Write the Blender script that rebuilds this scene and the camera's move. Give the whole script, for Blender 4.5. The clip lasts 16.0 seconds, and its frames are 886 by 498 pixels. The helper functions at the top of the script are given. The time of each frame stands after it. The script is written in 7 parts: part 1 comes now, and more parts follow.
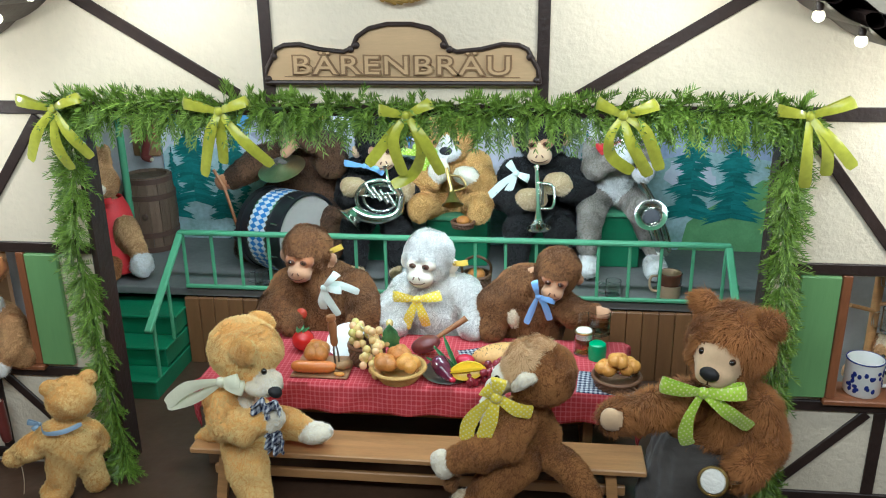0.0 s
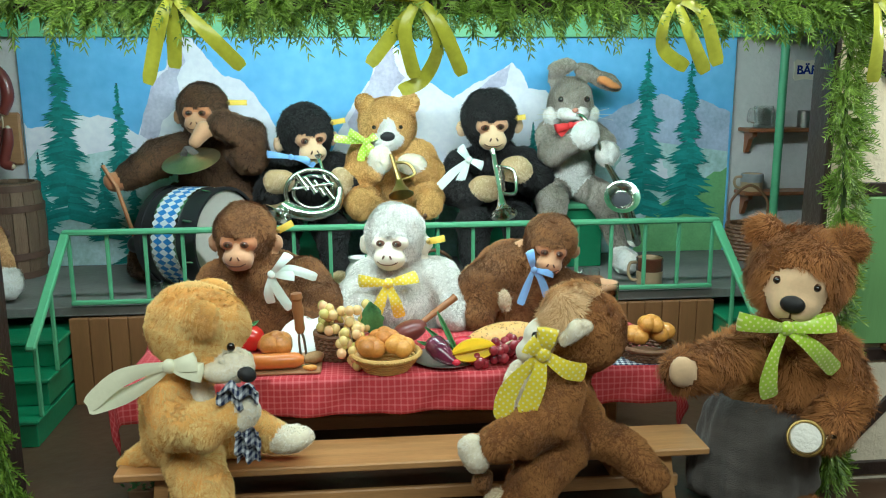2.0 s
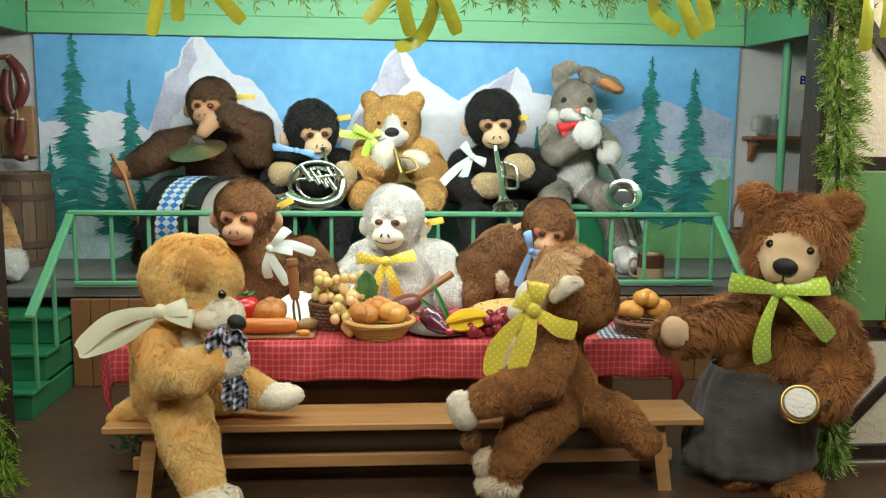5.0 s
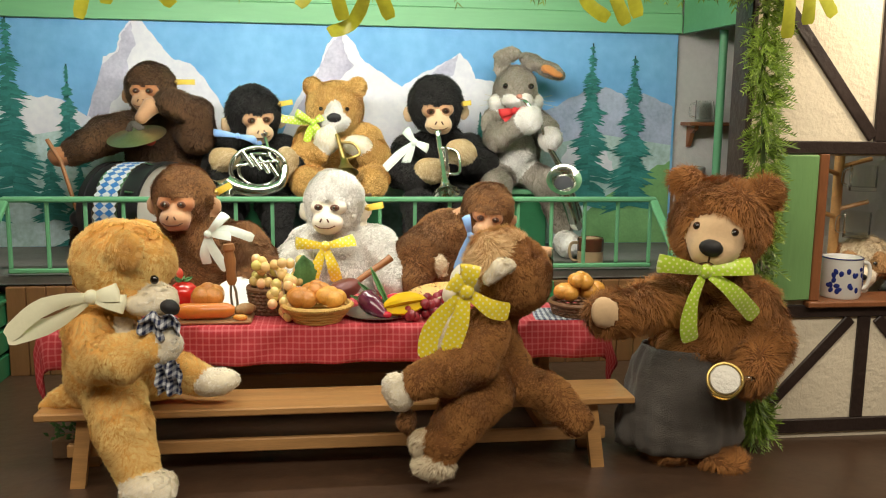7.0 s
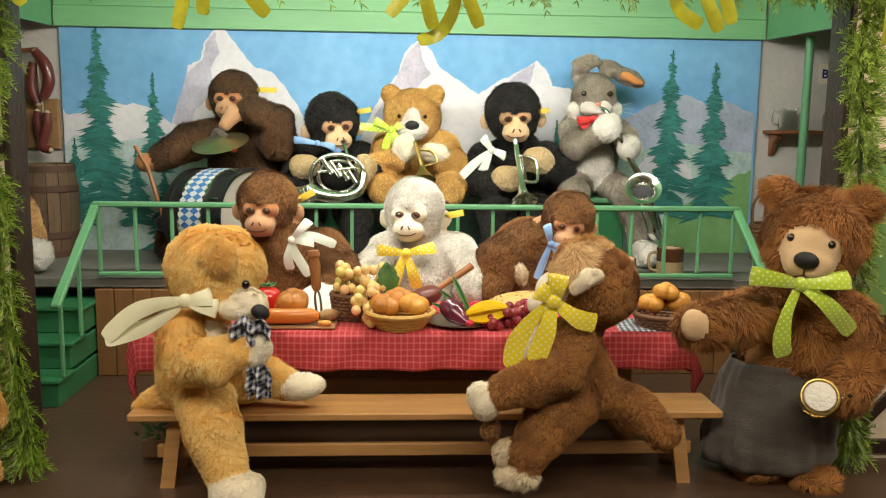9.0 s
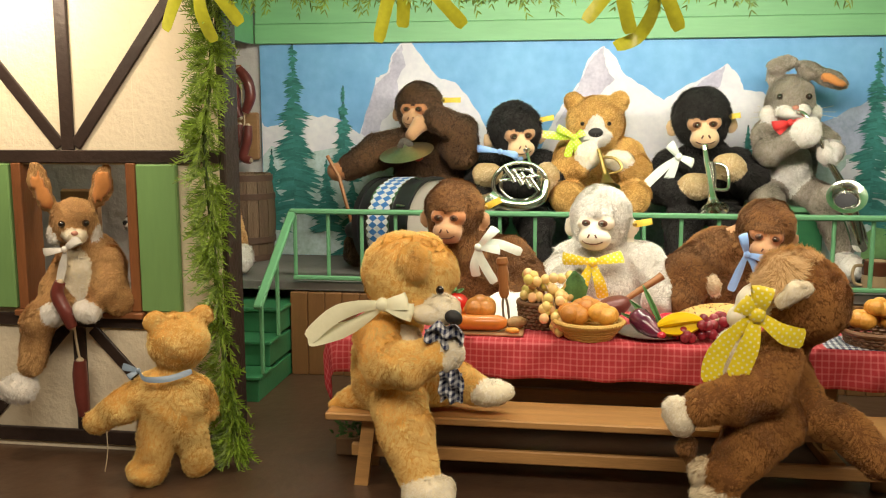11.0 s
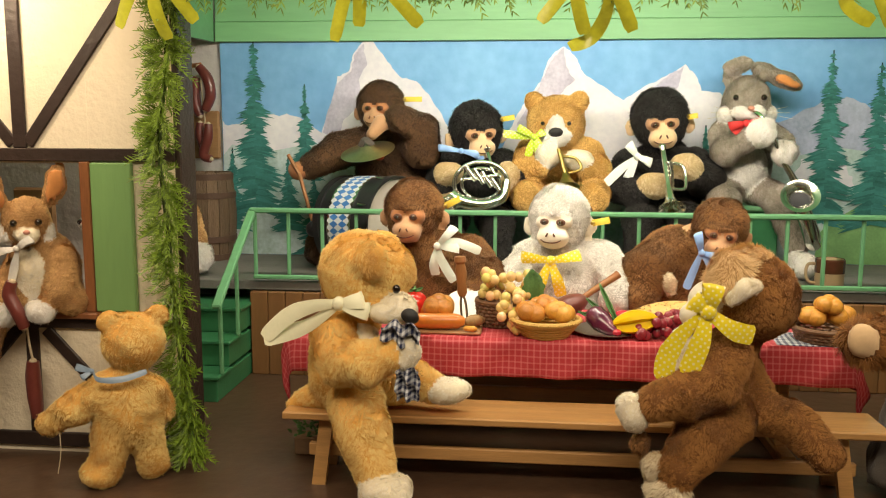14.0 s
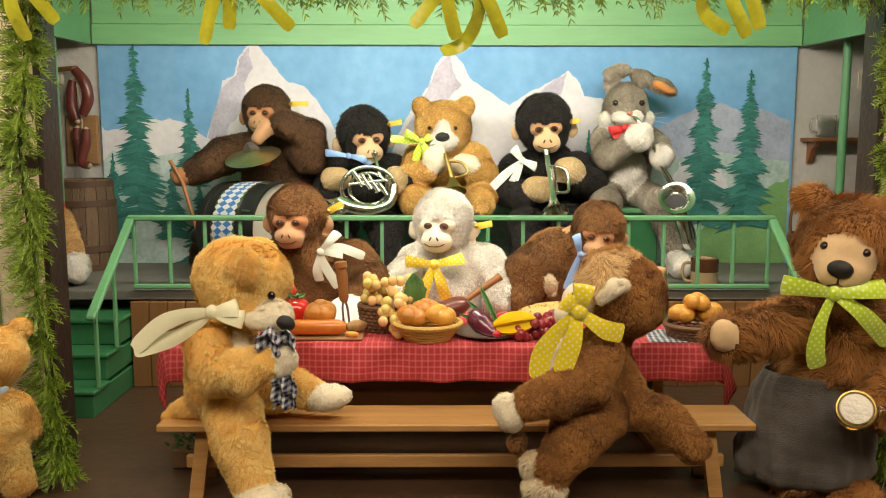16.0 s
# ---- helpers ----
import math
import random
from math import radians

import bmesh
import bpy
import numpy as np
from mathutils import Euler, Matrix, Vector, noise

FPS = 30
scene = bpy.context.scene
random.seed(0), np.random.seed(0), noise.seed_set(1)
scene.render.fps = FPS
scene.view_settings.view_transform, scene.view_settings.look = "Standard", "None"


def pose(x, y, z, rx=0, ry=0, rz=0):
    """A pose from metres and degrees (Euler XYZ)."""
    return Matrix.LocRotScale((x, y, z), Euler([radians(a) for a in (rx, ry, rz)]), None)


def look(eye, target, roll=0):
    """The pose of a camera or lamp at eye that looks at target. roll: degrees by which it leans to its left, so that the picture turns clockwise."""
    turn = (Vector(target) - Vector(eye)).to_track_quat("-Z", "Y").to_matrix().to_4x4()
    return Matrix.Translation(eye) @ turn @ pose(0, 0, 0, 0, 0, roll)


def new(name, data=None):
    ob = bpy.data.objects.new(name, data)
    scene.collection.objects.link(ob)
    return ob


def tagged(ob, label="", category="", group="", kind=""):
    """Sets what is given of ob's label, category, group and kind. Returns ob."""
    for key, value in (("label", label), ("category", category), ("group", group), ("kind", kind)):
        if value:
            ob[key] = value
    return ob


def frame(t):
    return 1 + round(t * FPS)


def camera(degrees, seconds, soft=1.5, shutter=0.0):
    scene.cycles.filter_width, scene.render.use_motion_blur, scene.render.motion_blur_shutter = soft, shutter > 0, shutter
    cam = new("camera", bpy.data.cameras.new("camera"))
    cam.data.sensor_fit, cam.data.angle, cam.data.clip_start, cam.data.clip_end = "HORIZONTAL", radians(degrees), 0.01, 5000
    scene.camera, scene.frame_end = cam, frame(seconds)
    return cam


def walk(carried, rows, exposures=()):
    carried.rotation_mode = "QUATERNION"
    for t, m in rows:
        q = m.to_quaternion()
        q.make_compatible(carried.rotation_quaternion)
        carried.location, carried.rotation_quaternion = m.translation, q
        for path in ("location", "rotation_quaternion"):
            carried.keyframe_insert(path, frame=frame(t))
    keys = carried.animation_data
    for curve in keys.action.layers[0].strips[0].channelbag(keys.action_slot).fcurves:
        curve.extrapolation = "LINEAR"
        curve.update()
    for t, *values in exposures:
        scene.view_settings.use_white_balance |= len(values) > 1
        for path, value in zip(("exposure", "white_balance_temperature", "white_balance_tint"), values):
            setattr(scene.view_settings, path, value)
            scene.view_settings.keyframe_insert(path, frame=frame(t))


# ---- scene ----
cam = camera(55.1, 16.0, soft=1.1)
PATH = [
    (0, (0.318, 0.184, 1.5), (0.102, 2.055, 0.827), -0.7),
    (0.5, (0.128, 0.339, 1.463), (0.07, 2.203, 0.739), -0.6),
    (1, (-0.048, 0.465, 1.315), (0.022, 2.317, 0.562), -0.9),
    (1.5, (-0.122, 0.503, 1.136), (0.036, 2.411, 0.559), -0.5),
    (2, (-0.124, 0.495, 0.976), (0.068, 2.444, 0.568), -0.2),
    (2.5, (-0.142, 0.466, 0.867), (0.077, 2.43, 0.556), -0.3),
    (3, (-0.141, 0.442, 0.81), (0.059, 2.418, 0.574), -0.6),
    (3.2, (-0.139, 0.438, 0.792), (0.035, 2.419, 0.574), -0.4),
    (5.3, (-0.063, 0.448, 0.77), (0.097, 2.421, 0.486), 0.8),
    (5.5, (-0.055, 0.45, 0.763), (0.12, 2.421, 0.476), 0.8),
    (6, (-0.053, 0.445, 0.76), (0.157, 2.411, 0.457), 0.7),
    (6.5, (-0.048, 0.423, 0.767), (0.183, 2.386, 0.458), 0.7),
    (7, (-0.034, 0.421, 0.771), (0.222, 2.381, 0.467), 0.7),
    (7.5, (-0.02, 0.423, 0.769), (0.256, 2.382, 0.473), 0.6),
    (8, (-0.022, 0.436, 0.764), (0.263, 2.394, 0.472), 0.6),
    (8.5, (-0.049, 0.437, 0.765), (0.217, 2.398, 0.474), 0.8),
    (9, (-0.088, 0.431, 0.774), (0.028, 2.407, 0.483), 0.8),
    (9.5, (-0.112, 0.44, 0.772), (-0.124, 2.42, 0.487), 0.4),
    (10, (-0.135, 0.435, 0.773), (-0.275, 2.41, 0.491), -0.0),
    (10.2, (-0.139, 0.435, 0.769), (-0.321, 2.407, 0.49), -0.0),
    (12.3, (-0.152, 0.428, 0.773), (-0.446, 2.388, 0.504), -0.0),
    (12.5, (-0.153, 0.428, 0.77), (-0.443, 2.389, 0.502), 0.1),
    (13, (-0.143, 0.428, 0.767), (-0.412, 2.392, 0.499), 0.2),
    (13.5, (-0.134, 0.428, 0.765), (-0.373, 2.395, 0.495), 0.1),
    (14, (-0.12, 0.43, 0.77), (-0.315, 2.401, 0.496), 0.2),
    (14.5, (-0.101, 0.432, 0.766), (-0.235, 2.409, 0.493), 0.3),
    (15, (-0.083, 0.429, 0.77), (-0.16, 2.409, 0.499), 0.3),
    (15.5, (-0.069, 0.432, 0.772), (-0.087, 2.414, 0.505), 0.2),
    (16, (-0.055, 0.434, 0.768), (-0.035, 2.417, 0.507), 0.1),
]
walk(cam, [(t, look(eye, target, roll)) for t, eye, target, roll in PATH],
     [(0.0, -0.14, 4850, 3), (1.0, -0.05, 4900, -2), (2.0, 0.0, 5100, -8), (3.0, 0.0, 5150, -9), (5.5, 0.0, 6000, 6), (6.5, 0.0, 6400, 9), (8.0, 0.0, 6700, 10), (10.0, 0.05, 7000, 11), (13.0, 0.1, 7500, 13), (16.0, 0.05, 7500, 13)])

# ---- light: an assumed hall lamp and hidden stage tube, bulbs under the eaves ----
world = bpy.data.worlds.new("hall_air")
world.use_nodes = True
scene.world = world
world.node_tree.nodes["Background"].inputs[0].default_value = (1.0, 0.93, 0.82, 1)
world.node_tree.nodes["Background"].inputs[1].default_value = 0.012


def area_lamp(name, eye, target, sx, sy, watts, color):
    data = bpy.data.lights.new(name, "AREA")
    data.shape, data.size, data.size_y, data.energy, data.color = "RECTANGLE", sx, sy, watts, color
    ob = new(name, data)
    ob.matrix_world = look(eye, target)
    return ob


def point_lamp(name, place, watts, color, radius):
    data = bpy.data.lights.new(name, "POINT")
    data.energy, data.color, data.shadow_soft_size = watts, color, radius
    ob = new(name, data)
    ob.location = place
    return ob


WARM, NEUTRAL = (1.0, 0.83, 0.62), (1.0, 0.95, 0.86)
# Unseen broad lamp, added for the hall's general light and as frontal fill.
area_lamp("hall_lamp", (0.1, 0.15, 2.5), (0.0, 2.5, 0.3), 3.6, 0.7, 78, (1.0, 0.9, 0.74))
# Assumed source behind the header that lights the stage interior.
area_lamp("stage_tube", (0.0, 2.50, 1.27), (0.0, 3.35, 0.55), 1.7, 0.08, 22, NEUTRAL)
for lamp_x, lamp_w in ((-1.42, 11.0), (-0.62, 4.5), (0.62, 4.5), (1.42, 12.0)):
    point_lamp("eaves_bulb_lamp", (lamp_x, 2.02, 1.66 - 0.345 * abs(lamp_x)), lamp_w, WARM, 0.03)

# ---- materials ----
def mat(name, color, rough=0.6, metal=0.0, vary=0.25, scale=8.0, bump=0.0, bump_scale=60.0, island=0.0, per_object=0.0,
        sheen=0.0, coat=0.0, trans=0.0, stretch=(1, 1, 1), second=None, emit=0.0):
    """A surface with variation at a broad and a fine scale, and fine relief."""
    m = bpy.data.materials.new(name)
    m.use_nodes = True
    nt = m.node_tree
    b = nt.nodes["Principled BSDF"]
    N = nt.nodes.new
    tc, mp = N("ShaderNodeTexCoord"), N("ShaderNodeMapping")
    nt.links.new(tc.outputs["Object"], mp.inputs[0])
    mp.inputs["Scale"].default_value = stretch
    n1, n2 = N("ShaderNodeTexNoise"), N("ShaderNodeTexNoise")
    for n, k, d in ((n1, scale, 4.0), (n2, scale * 9.0, 3.0)):
        n.inputs["Scale"].default_value, n.inputs["Detail"].default_value = k, d
        nt.links.new(mp.outputs[0], n.inputs["Vector"])
    add = N("ShaderNodeMath")
    add.operation = "MULTIPLY_ADD"
    nt.links.new(n2.outputs[0], add.inputs[0])
    add.inputs[1].default_value = 0.5
    nt.links.new(n1.outputs[0], add.inputs[2])
    last = add.outputs[0]
    for source, amount in (("island", island), ("object", per_object)):
        if amount:
            g = N("ShaderNodeNewGeometry") if source == "island" else N("ShaderNodeObjectInfo")
            k = N("ShaderNodeMath")
            k.operation = "MULTIPLY_ADD"
            nt.links.new(g.outputs["Random Per Island" if source == "island" else "Random"], k.inputs[0])
            k.inputs[1].default_value = amount
            nt.links.new(last, k.inputs[2])
            last = k.outputs[0]
    top = 0.75 + (island + per_object) * 0.5
    ramp = N("ShaderNodeMapRange")
    ramp.inputs[1].default_value, ramp.inputs[2].default_value = top - 0.35 - (island + per_object) * 0.5, top + 0.35 + (island + per_object) * 0.5
    nt.links.new(last, ramp.inputs[0])
    mix = N("ShaderNodeMix")
    mix.data_type = "RGBA"
    lo = [c * (1 - vary) for c in color]
    hi = [min(1.0, c * (1 + vary)) for c in (second or color)]
    mix.inputs[6].default_value, mix.inputs[7].default_value = (*lo, 1), (*hi, 1)
    nt.links.new(ramp.outputs[0], mix.inputs[0])
    nt.links.new(mix.outputs[2], b.inputs["Base Color"])
    b.inputs["Roughness"].default_value, b.inputs["Metallic"].default_value = rough, metal
    b.inputs["Sheen Weight"].default_value, b.inputs["Coat Weight"].default_value = sheen, coat
    b.inputs["Transmission Weight"].default_value = trans
    if emit:
        b.inputs["Emission Color"].default_value, b.inputs["Emission Strength"].default_value = (*color, 1), emit
    if bump:
        n3, bp = N("ShaderNodeTexNoise"), N("ShaderNodeBump")
        n3.inputs["Scale"].default_value, n3.inputs["Detail"].default_value = bump_scale, 5.0
        nt.links.new(mp.outputs[0], n3.inputs["Vector"])
        nt.links.new(n3.outputs[0], bp.inputs["Height"])
        bp.inputs["Strength"].default_value, bp.inputs["Distance"].default_value = bump, 0.01
        nt.links.new(bp.outputs[0], b.inputs["Normal"])
    return m


# Skin tones under the hairs, darkened to imitate shade between tufts.
UNDERFUR_SHADE = {}


def fur(name, dark, light, length):
    m = mat(name, dark, 0.85, vary=0.10, scale=11.0, island=0.38, sheen=0.12, second=light)
    m["fur"] = length
    UNDERFUR_SHADE[name] = mat(name + "_underfur_shade", [c * 0.92 for c in dark], 0.9, vary=0.2, scale=20.0)
    return m


def check_mat(name, base, line, cells, soft=0.5, white=None):
    """Woven check on UV in metres: two crossing sets of bands, with thin lines where asked."""
    m = bpy.data.materials.new(name)
    m.use_nodes = True
    nt = m.node_tree
    b, N = nt.nodes["Principled BSDF"], nt.nodes.new
    uv, sep = N("ShaderNodeUVMap"), N("ShaderNodeSeparateXYZ")
    nt.links.new(uv.outputs[0], sep.inputs[0])
    tot = None
    for axis in (0, 1):
        k, fr, gt = N("ShaderNodeMath"), N("ShaderNodeMath"), N("ShaderNodeMath")
        k.operation, fr.operation, gt.operation = "MULTIPLY", "FRACT", "LESS_THAN"
        k.inputs[1].default_value, gt.inputs[1].default_value = cells, soft
        nt.links.new(sep.outputs[axis], k.inputs[0])
        nt.links.new(k.outputs[0], fr.inputs[0])
        nt.links.new(fr.outputs[0], gt.inputs[0])
        if tot is None:
            tot = gt.outputs[0]
        else:
            a = N("ShaderNodeMath")
            nt.links.new(tot, a.inputs[0])
            nt.links.new(gt.outputs[0], a.inputs[1])
            h = N("ShaderNodeMath")
            h.operation = "MULTIPLY"
            nt.links.new(a.outputs[0], h.inputs[0])
            h.inputs[1].default_value = 0.5
            tot = h.outputs[0]
    noise_n = N("ShaderNodeTexNoise")
    noise_n.inputs["Scale"].default_value = 90
    nt.links.new(uv.outputs[0], noise_n.inputs["Vector"])
    ad = N("ShaderNodeMath")
    ad.operation = "MULTIPLY_ADD"
    nt.links.new(noise_n.outputs[0], ad.inputs[0])
    ad.inputs[1].default_value = 0.3
    nt.links.new(tot, ad.inputs[2])
    mix = N("ShaderNodeMix")
    mix.data_type = "RGBA"
    mix.inputs[6].default_value, mix.inputs[7].default_value = (*base, 1), (*line, 1)
    nt.links.new(ad.outputs[0], mix.inputs[0])
    nt.links.new(mix.outputs[2], b.inputs["Base Color"])
    b.inputs["Roughness"].default_value = 0.85
    return m


def glass_mat(name, color, rough=0.05):
    m = bpy.data.materials.new(name)
    m.use_nodes = True
    b = m.node_tree.nodes["Principled BSDF"]
    b.inputs["Base Color"].default_value = (*color, 1)
    b.inputs["Transmission Weight"].default_value, b.inputs["Roughness"].default_value, b.inputs["IOR"].default_value = 1.0, rough, 1.45
    return m


STUCCO = mat("cream_stucco", (0.82, 0.73, 0.56), 0.9, vary=0.06, scale=5, bump=0.4, bump_scale=75)
WHITEWASH = mat("whitewash", (0.62, 0.60, 0.58), 0.9, vary=0.12, scale=5, bump=0.4, bump_scale=40)
TIMBER = mat("dark_timber", (0.035, 0.022, 0.018), 0.45, vary=0.4, scale=6, bump=0.25, bump_scale=70, stretch=(1, 1, 1))
FLOOR = mat("dark_floor", (0.085, 0.048, 0.029), 0.36, vary=0.35, scale=4, bump=0.15, bump_scale=30)
HALL = mat("hall_paint", (0.17, 0.15, 0.12), 0.9, vary=0.08, scale=2)
GREEN = mat("sage_green_paint", (0.13, 0.36, 0.18), 0.45, vary=0.12, scale=7, bump=0.12, bump_scale=50)
GREEN_B = mat("fresh_green_paint", (0.22, 0.52, 0.26), 0.5, vary=0.12, scale=4, bump=0.1, bump_scale=40, stretch=(0.3, 1, 2))
GREEN_D = mat("stair_green_paint", (0.035, 0.20, 0.085), 0.4, vary=0.15, scale=7, bump=0.1)
SHUTTER = mat("shutter_green_paint", (0.185, 0.36, 0.13), 0.5, vary=0.12, scale=5, bump=0.12, bump_scale=40, stretch=(2, 1, 0.3))
REDWOOD = mat("red_brown_wood", (0.26, 0.10, 0.04), 0.4, vary=0.3, scale=9, bump=0.1, stretch=(3, 3, 0.5))
PINE = mat("varnished_pine", (0.50, 0.27, 0.10), 0.35, vary=0.28, scale=9, bump=0.1, stretch=(0.5, 5, 5), coat=0.3)
PANEL = mat("panel_wood", (0.20, 0.095, 0.035), 0.45, vary=0.25, scale=8, per_object=0.3, bump=0.1, stretch=(4, 4, 0.5))
DECK = mat("grey_deck", (0.17, 0.165, 0.15), 0.7, vary=0.25, scale=6, bump=0.2)
OAK = mat("weathered_oak", (0.17, 0.11, 0.065), 0.7, vary=0.4, scale=10, bump=0.5, stretch=(4, 4, 0.6), per_object=0.4)
HOOP = mat("brown_hoop", (0.10, 0.055, 0.035), 0.6, vary=0.3, scale=9, bump=0.2)
SIGN_W = mat("sign_wood", (0.60, 0.42, 0.22), 0.6, vary=0.12, scale=7, bump=0.1, stretch=(0.5, 2, 3))
SIGN_T = mat("letter_wood", (0.26, 0.16, 0.075), 0.6, vary=0.15, scale=12)
GOLD = mat("old_gold_leaf", (0.55, 0.36, 0.09), 0.45, 0.5, vary=0.4, scale=20, bump=0.4)
SKY = mat("painted_sky", (0.15, 0.43, 0.82), 0.75, vary=0.10, scale=2.5, second=(0.27, 0.58, 0.92), bump=0.1)
SNOW = mat("painted_snow", (0.72, 0.72, 0.85), 0.75, vary=0.06, scale=5, second=(0.92, 0.91, 0.95))
LAV = mat("painted_rock", (0.46, 0.45, 0.62), 0.75, vary=0.15, scale=10, second=(0.72, 0.70, 0.82))
HILL = mat("painted_far_hill", (0.32, 0.40, 0.56), 0.75, vary=0.15, scale=9, second=(0.55, 0.60, 0.76))
MEAD = mat("painted_meadow", (0.30, 0.50, 0.42), 0.75, vary=0.25, scale=7, second=(0.62, 0.74, 0.78))
MEAD_G = mat("painted_grass", (0.22, 0.46, 0.18), 0.75, vary=0.25, scale=14)
TREE_P = mat("painted_fir", (0.012, 0.14, 0.125), 0.75, vary=0.3, scale=14, island=0.6, second=(0.05, 0.27, 0.25))
TRUNK_P = mat("painted_trunk", (0.010, 0.05, 0.06), 0.75, vary=0.3)
LEAF = mat("garland_leaf", (0.016, 0.062, 0.009), 0.40, vary=0.25, scale=9, island=0.9, second=(0.30, 0.46, 0.055))
STEM = mat("garland_wire", (0.05, 0.09, 0.02), 0.7, vary=0.3)
BOW_GOLD = mat("olive_gold_satin", (0.32, 0.34, 0.018), 0.25, vary=0.12, scale=7, sheen=0.4, second=(0.62, 0.64, 0.05))
BOW_CREAM = mat("pale_green_satin", (0.95, 0.96, 0.68), 0.4, vary=0.10, scale=14, sheen=0.4)
BOW_MINT = mat("mint_satin", (0.80, 0.92, 0.82), 0.35, vary=0.12, scale=14, sheen=0.4)
BOW_BLUE = mat("light_blue_satin", (0.26, 0.48, 0.86), 0.35, vary=0.15, scale=14, sheen=0.4)
BOW_WHITE = mat("white_lace", (0.75, 0.73, 0.68), 0.6, vary=0.2, scale=60, bump=0.3)
BOW_GREY = mat("grey_blue_satin", (0.28, 0.38, 0.50), 0.4, vary=0.15, scale=14)


def dotted(m, dot, pitch):
    """Adds a grid of small woven dots to a satin."""
    nt = m.node_tree
    b, N = nt.nodes["Principled BSDF"], nt.nodes.new
    old = b.inputs["Base Color"].links[0].from_socket
    tc, mp, vo, lt, mix = N("ShaderNodeTexCoord"), N("ShaderNodeMapping"), N("ShaderNodeTexVoronoi"), N("ShaderNodeMath"), N("ShaderNodeMix")
    mp.inputs["Rotation"].default_value = (radians(90), 0, radians(40))
    vo.voronoi_dimensions = "2D"
    vo.inputs["Scale"].default_value, vo.inputs["Randomness"].default_value = 1.0 / pitch, 0.0
    lt.operation, lt.inputs[1].default_value = "LESS_THAN", 0.23
    mix.data_type = "RGBA"
    mix.inputs[7].default_value = (*dot, 1)
    nt.links.new(tc.outputs["Object"], mp.inputs[0])
    nt.links.new(mp.outputs[0], vo.inputs["Vector"])
    nt.links.new(vo.outputs["Distance"], lt.inputs[0])
    nt.links.new(lt.outputs[0], mix.inputs[0])
    nt.links.new(old, mix.inputs[6])
    nt.links.new(mix.outputs[2], b.inputs["Base Color"])
    return m


BOW_YELLOW_D = dotted(mat("yellow_dotted_satin", (0.96, 0.74, 0.03), 0.32, vary=0.15, scale=14, sheen=0.4), (0.96, 0.90, 0.50), 0.0105)
BOW_LIME_D = dotted(mat("lime_dotted_satin", (0.52, 0.74, 0.045), 0.32, vary=0.15, scale=14, sheen=0.4), (0.80, 0.88, 0.40), 0.0105)
RED = mat("red_cloth", (0.62, 0.03, 0.03), 0.6, vary=0.15, scale=14)
CLOTH = check_mat("red_check_cloth", (0.43, 0.016, 0.028), (0.62, 0.15, 0.16), 70, 0.26)
GINGHAM = check_mat("blue_gingham", (0.72, 0.74, 0.76), (0.012, 0.02, 0.07), 75, 0.5)
GREYCLOTH = mat("grey_brown_loden", (0.105, 0.092, 0.078), 0.9, vary=0.3, scale=24, bump=0.6, bump_scale=220, sheen=0.3, stretch=(1, 1, 3))
EYE_B = mat("dark_glass_eye", (0.012, 0.008, 0.006), 0.08, vary=0.1, coat=1.0)
EYE_R = mat("brown_eye_ring", (0.07, 0.028, 0.012), 0.2, vary=0.1)
NOSE_B = mat("black_nose_plush", (0.012, 0.011, 0.012), 0.6, vary=0.2, bump=0.2)
MOUTH = mat("mouth_stitch", (0.12, 0.05, 0.03), 0.8, vary=0.1)
SKIN = mat("tan_felt", (0.52, 0.29, 0.15), 0.85, vary=0.15, scale=14, sheen=0.3, bump=0.1)
SKIN_L = mat("cream_felt", (0.74, 0.52, 0.30), 0.85, vary=0.12, scale=14, sheen=0.3, bump=0.1)
SKIN_R = mat("orange_felt", (0.48, 0.20, 0.08), 0.85, vary=0.15, scale=14, sheen=0.3, bump=0.1)
SKIN_W = mat("pale_felt", (0.80, 0.74, 0.60), 0.85, vary=0.1, scale=14, sheen=0.3, bump=0.1)
PINK = mat("pink_felt", (0.62, 0.28, 0.20), 0.85, vary=0.12, scale=14)
EAR_O = mat("apricot_ear", (0.62, 0.25, 0.07), 0.85, vary=0.15, scale=14, sheen=0.3)
F_HONEY = fur("honey_plush", (0.84, 0.46, 0.115), (1.0, 0.78, 0.34), 0.0085)
# Slightly darker, longer honey pile for the middle of the near ear.
F_HONEY_D = fur("deep_honey_plush", (0.72, 0.38, 0.090), (0.95, 0.64, 0.25), 0.010)
F_CREAM = fur("cream_plush", (0.96, 0.84, 0.64), (1.0, 0.96, 0.84), 0.0070)
F_BROWN = fur("brown_plush", (0.19, 0.072, 0.016), (0.50, 0.23, 0.062), 0.0090)
F_COCOA = fur("cocoa_plush", (0.12, 0.048, 0.012), (0.35, 0.160, 0.048), 0.0095)
F_SHAG = fur("shaggy_brown_plush", (0.18, 0.068, 0.015), (0.56, 0.245, 0.065), 0.023)
F_DARK = fur("dark_brown_plush", (0.055, 0.024, 0.009), (0.18, 0.088, 0.036), 0.012)
F_BLACK = fur("black_plush", (0.006, 0.005, 0.005), (0.030, 0.026, 0.024), 0.014)
F_GREY = fur("grey_plush", (0.26, 0.225, 0.175), (0.52, 0.46, 0.39), 0.009)
F_LGREY = fur("light_grey_plush", (0.58, 0.56, 0.51), (0.92, 0.90, 0.84), 0.008)
F_WHITE = fur("white_plush", (0.84, 0.80, 0.73), (0.97, 0.94, 0.89), 0.011)
F_TAN = fur("tan_plush", (0.44, 0.24, 0.095), (0.76, 0.48, 0.21), 0.008)
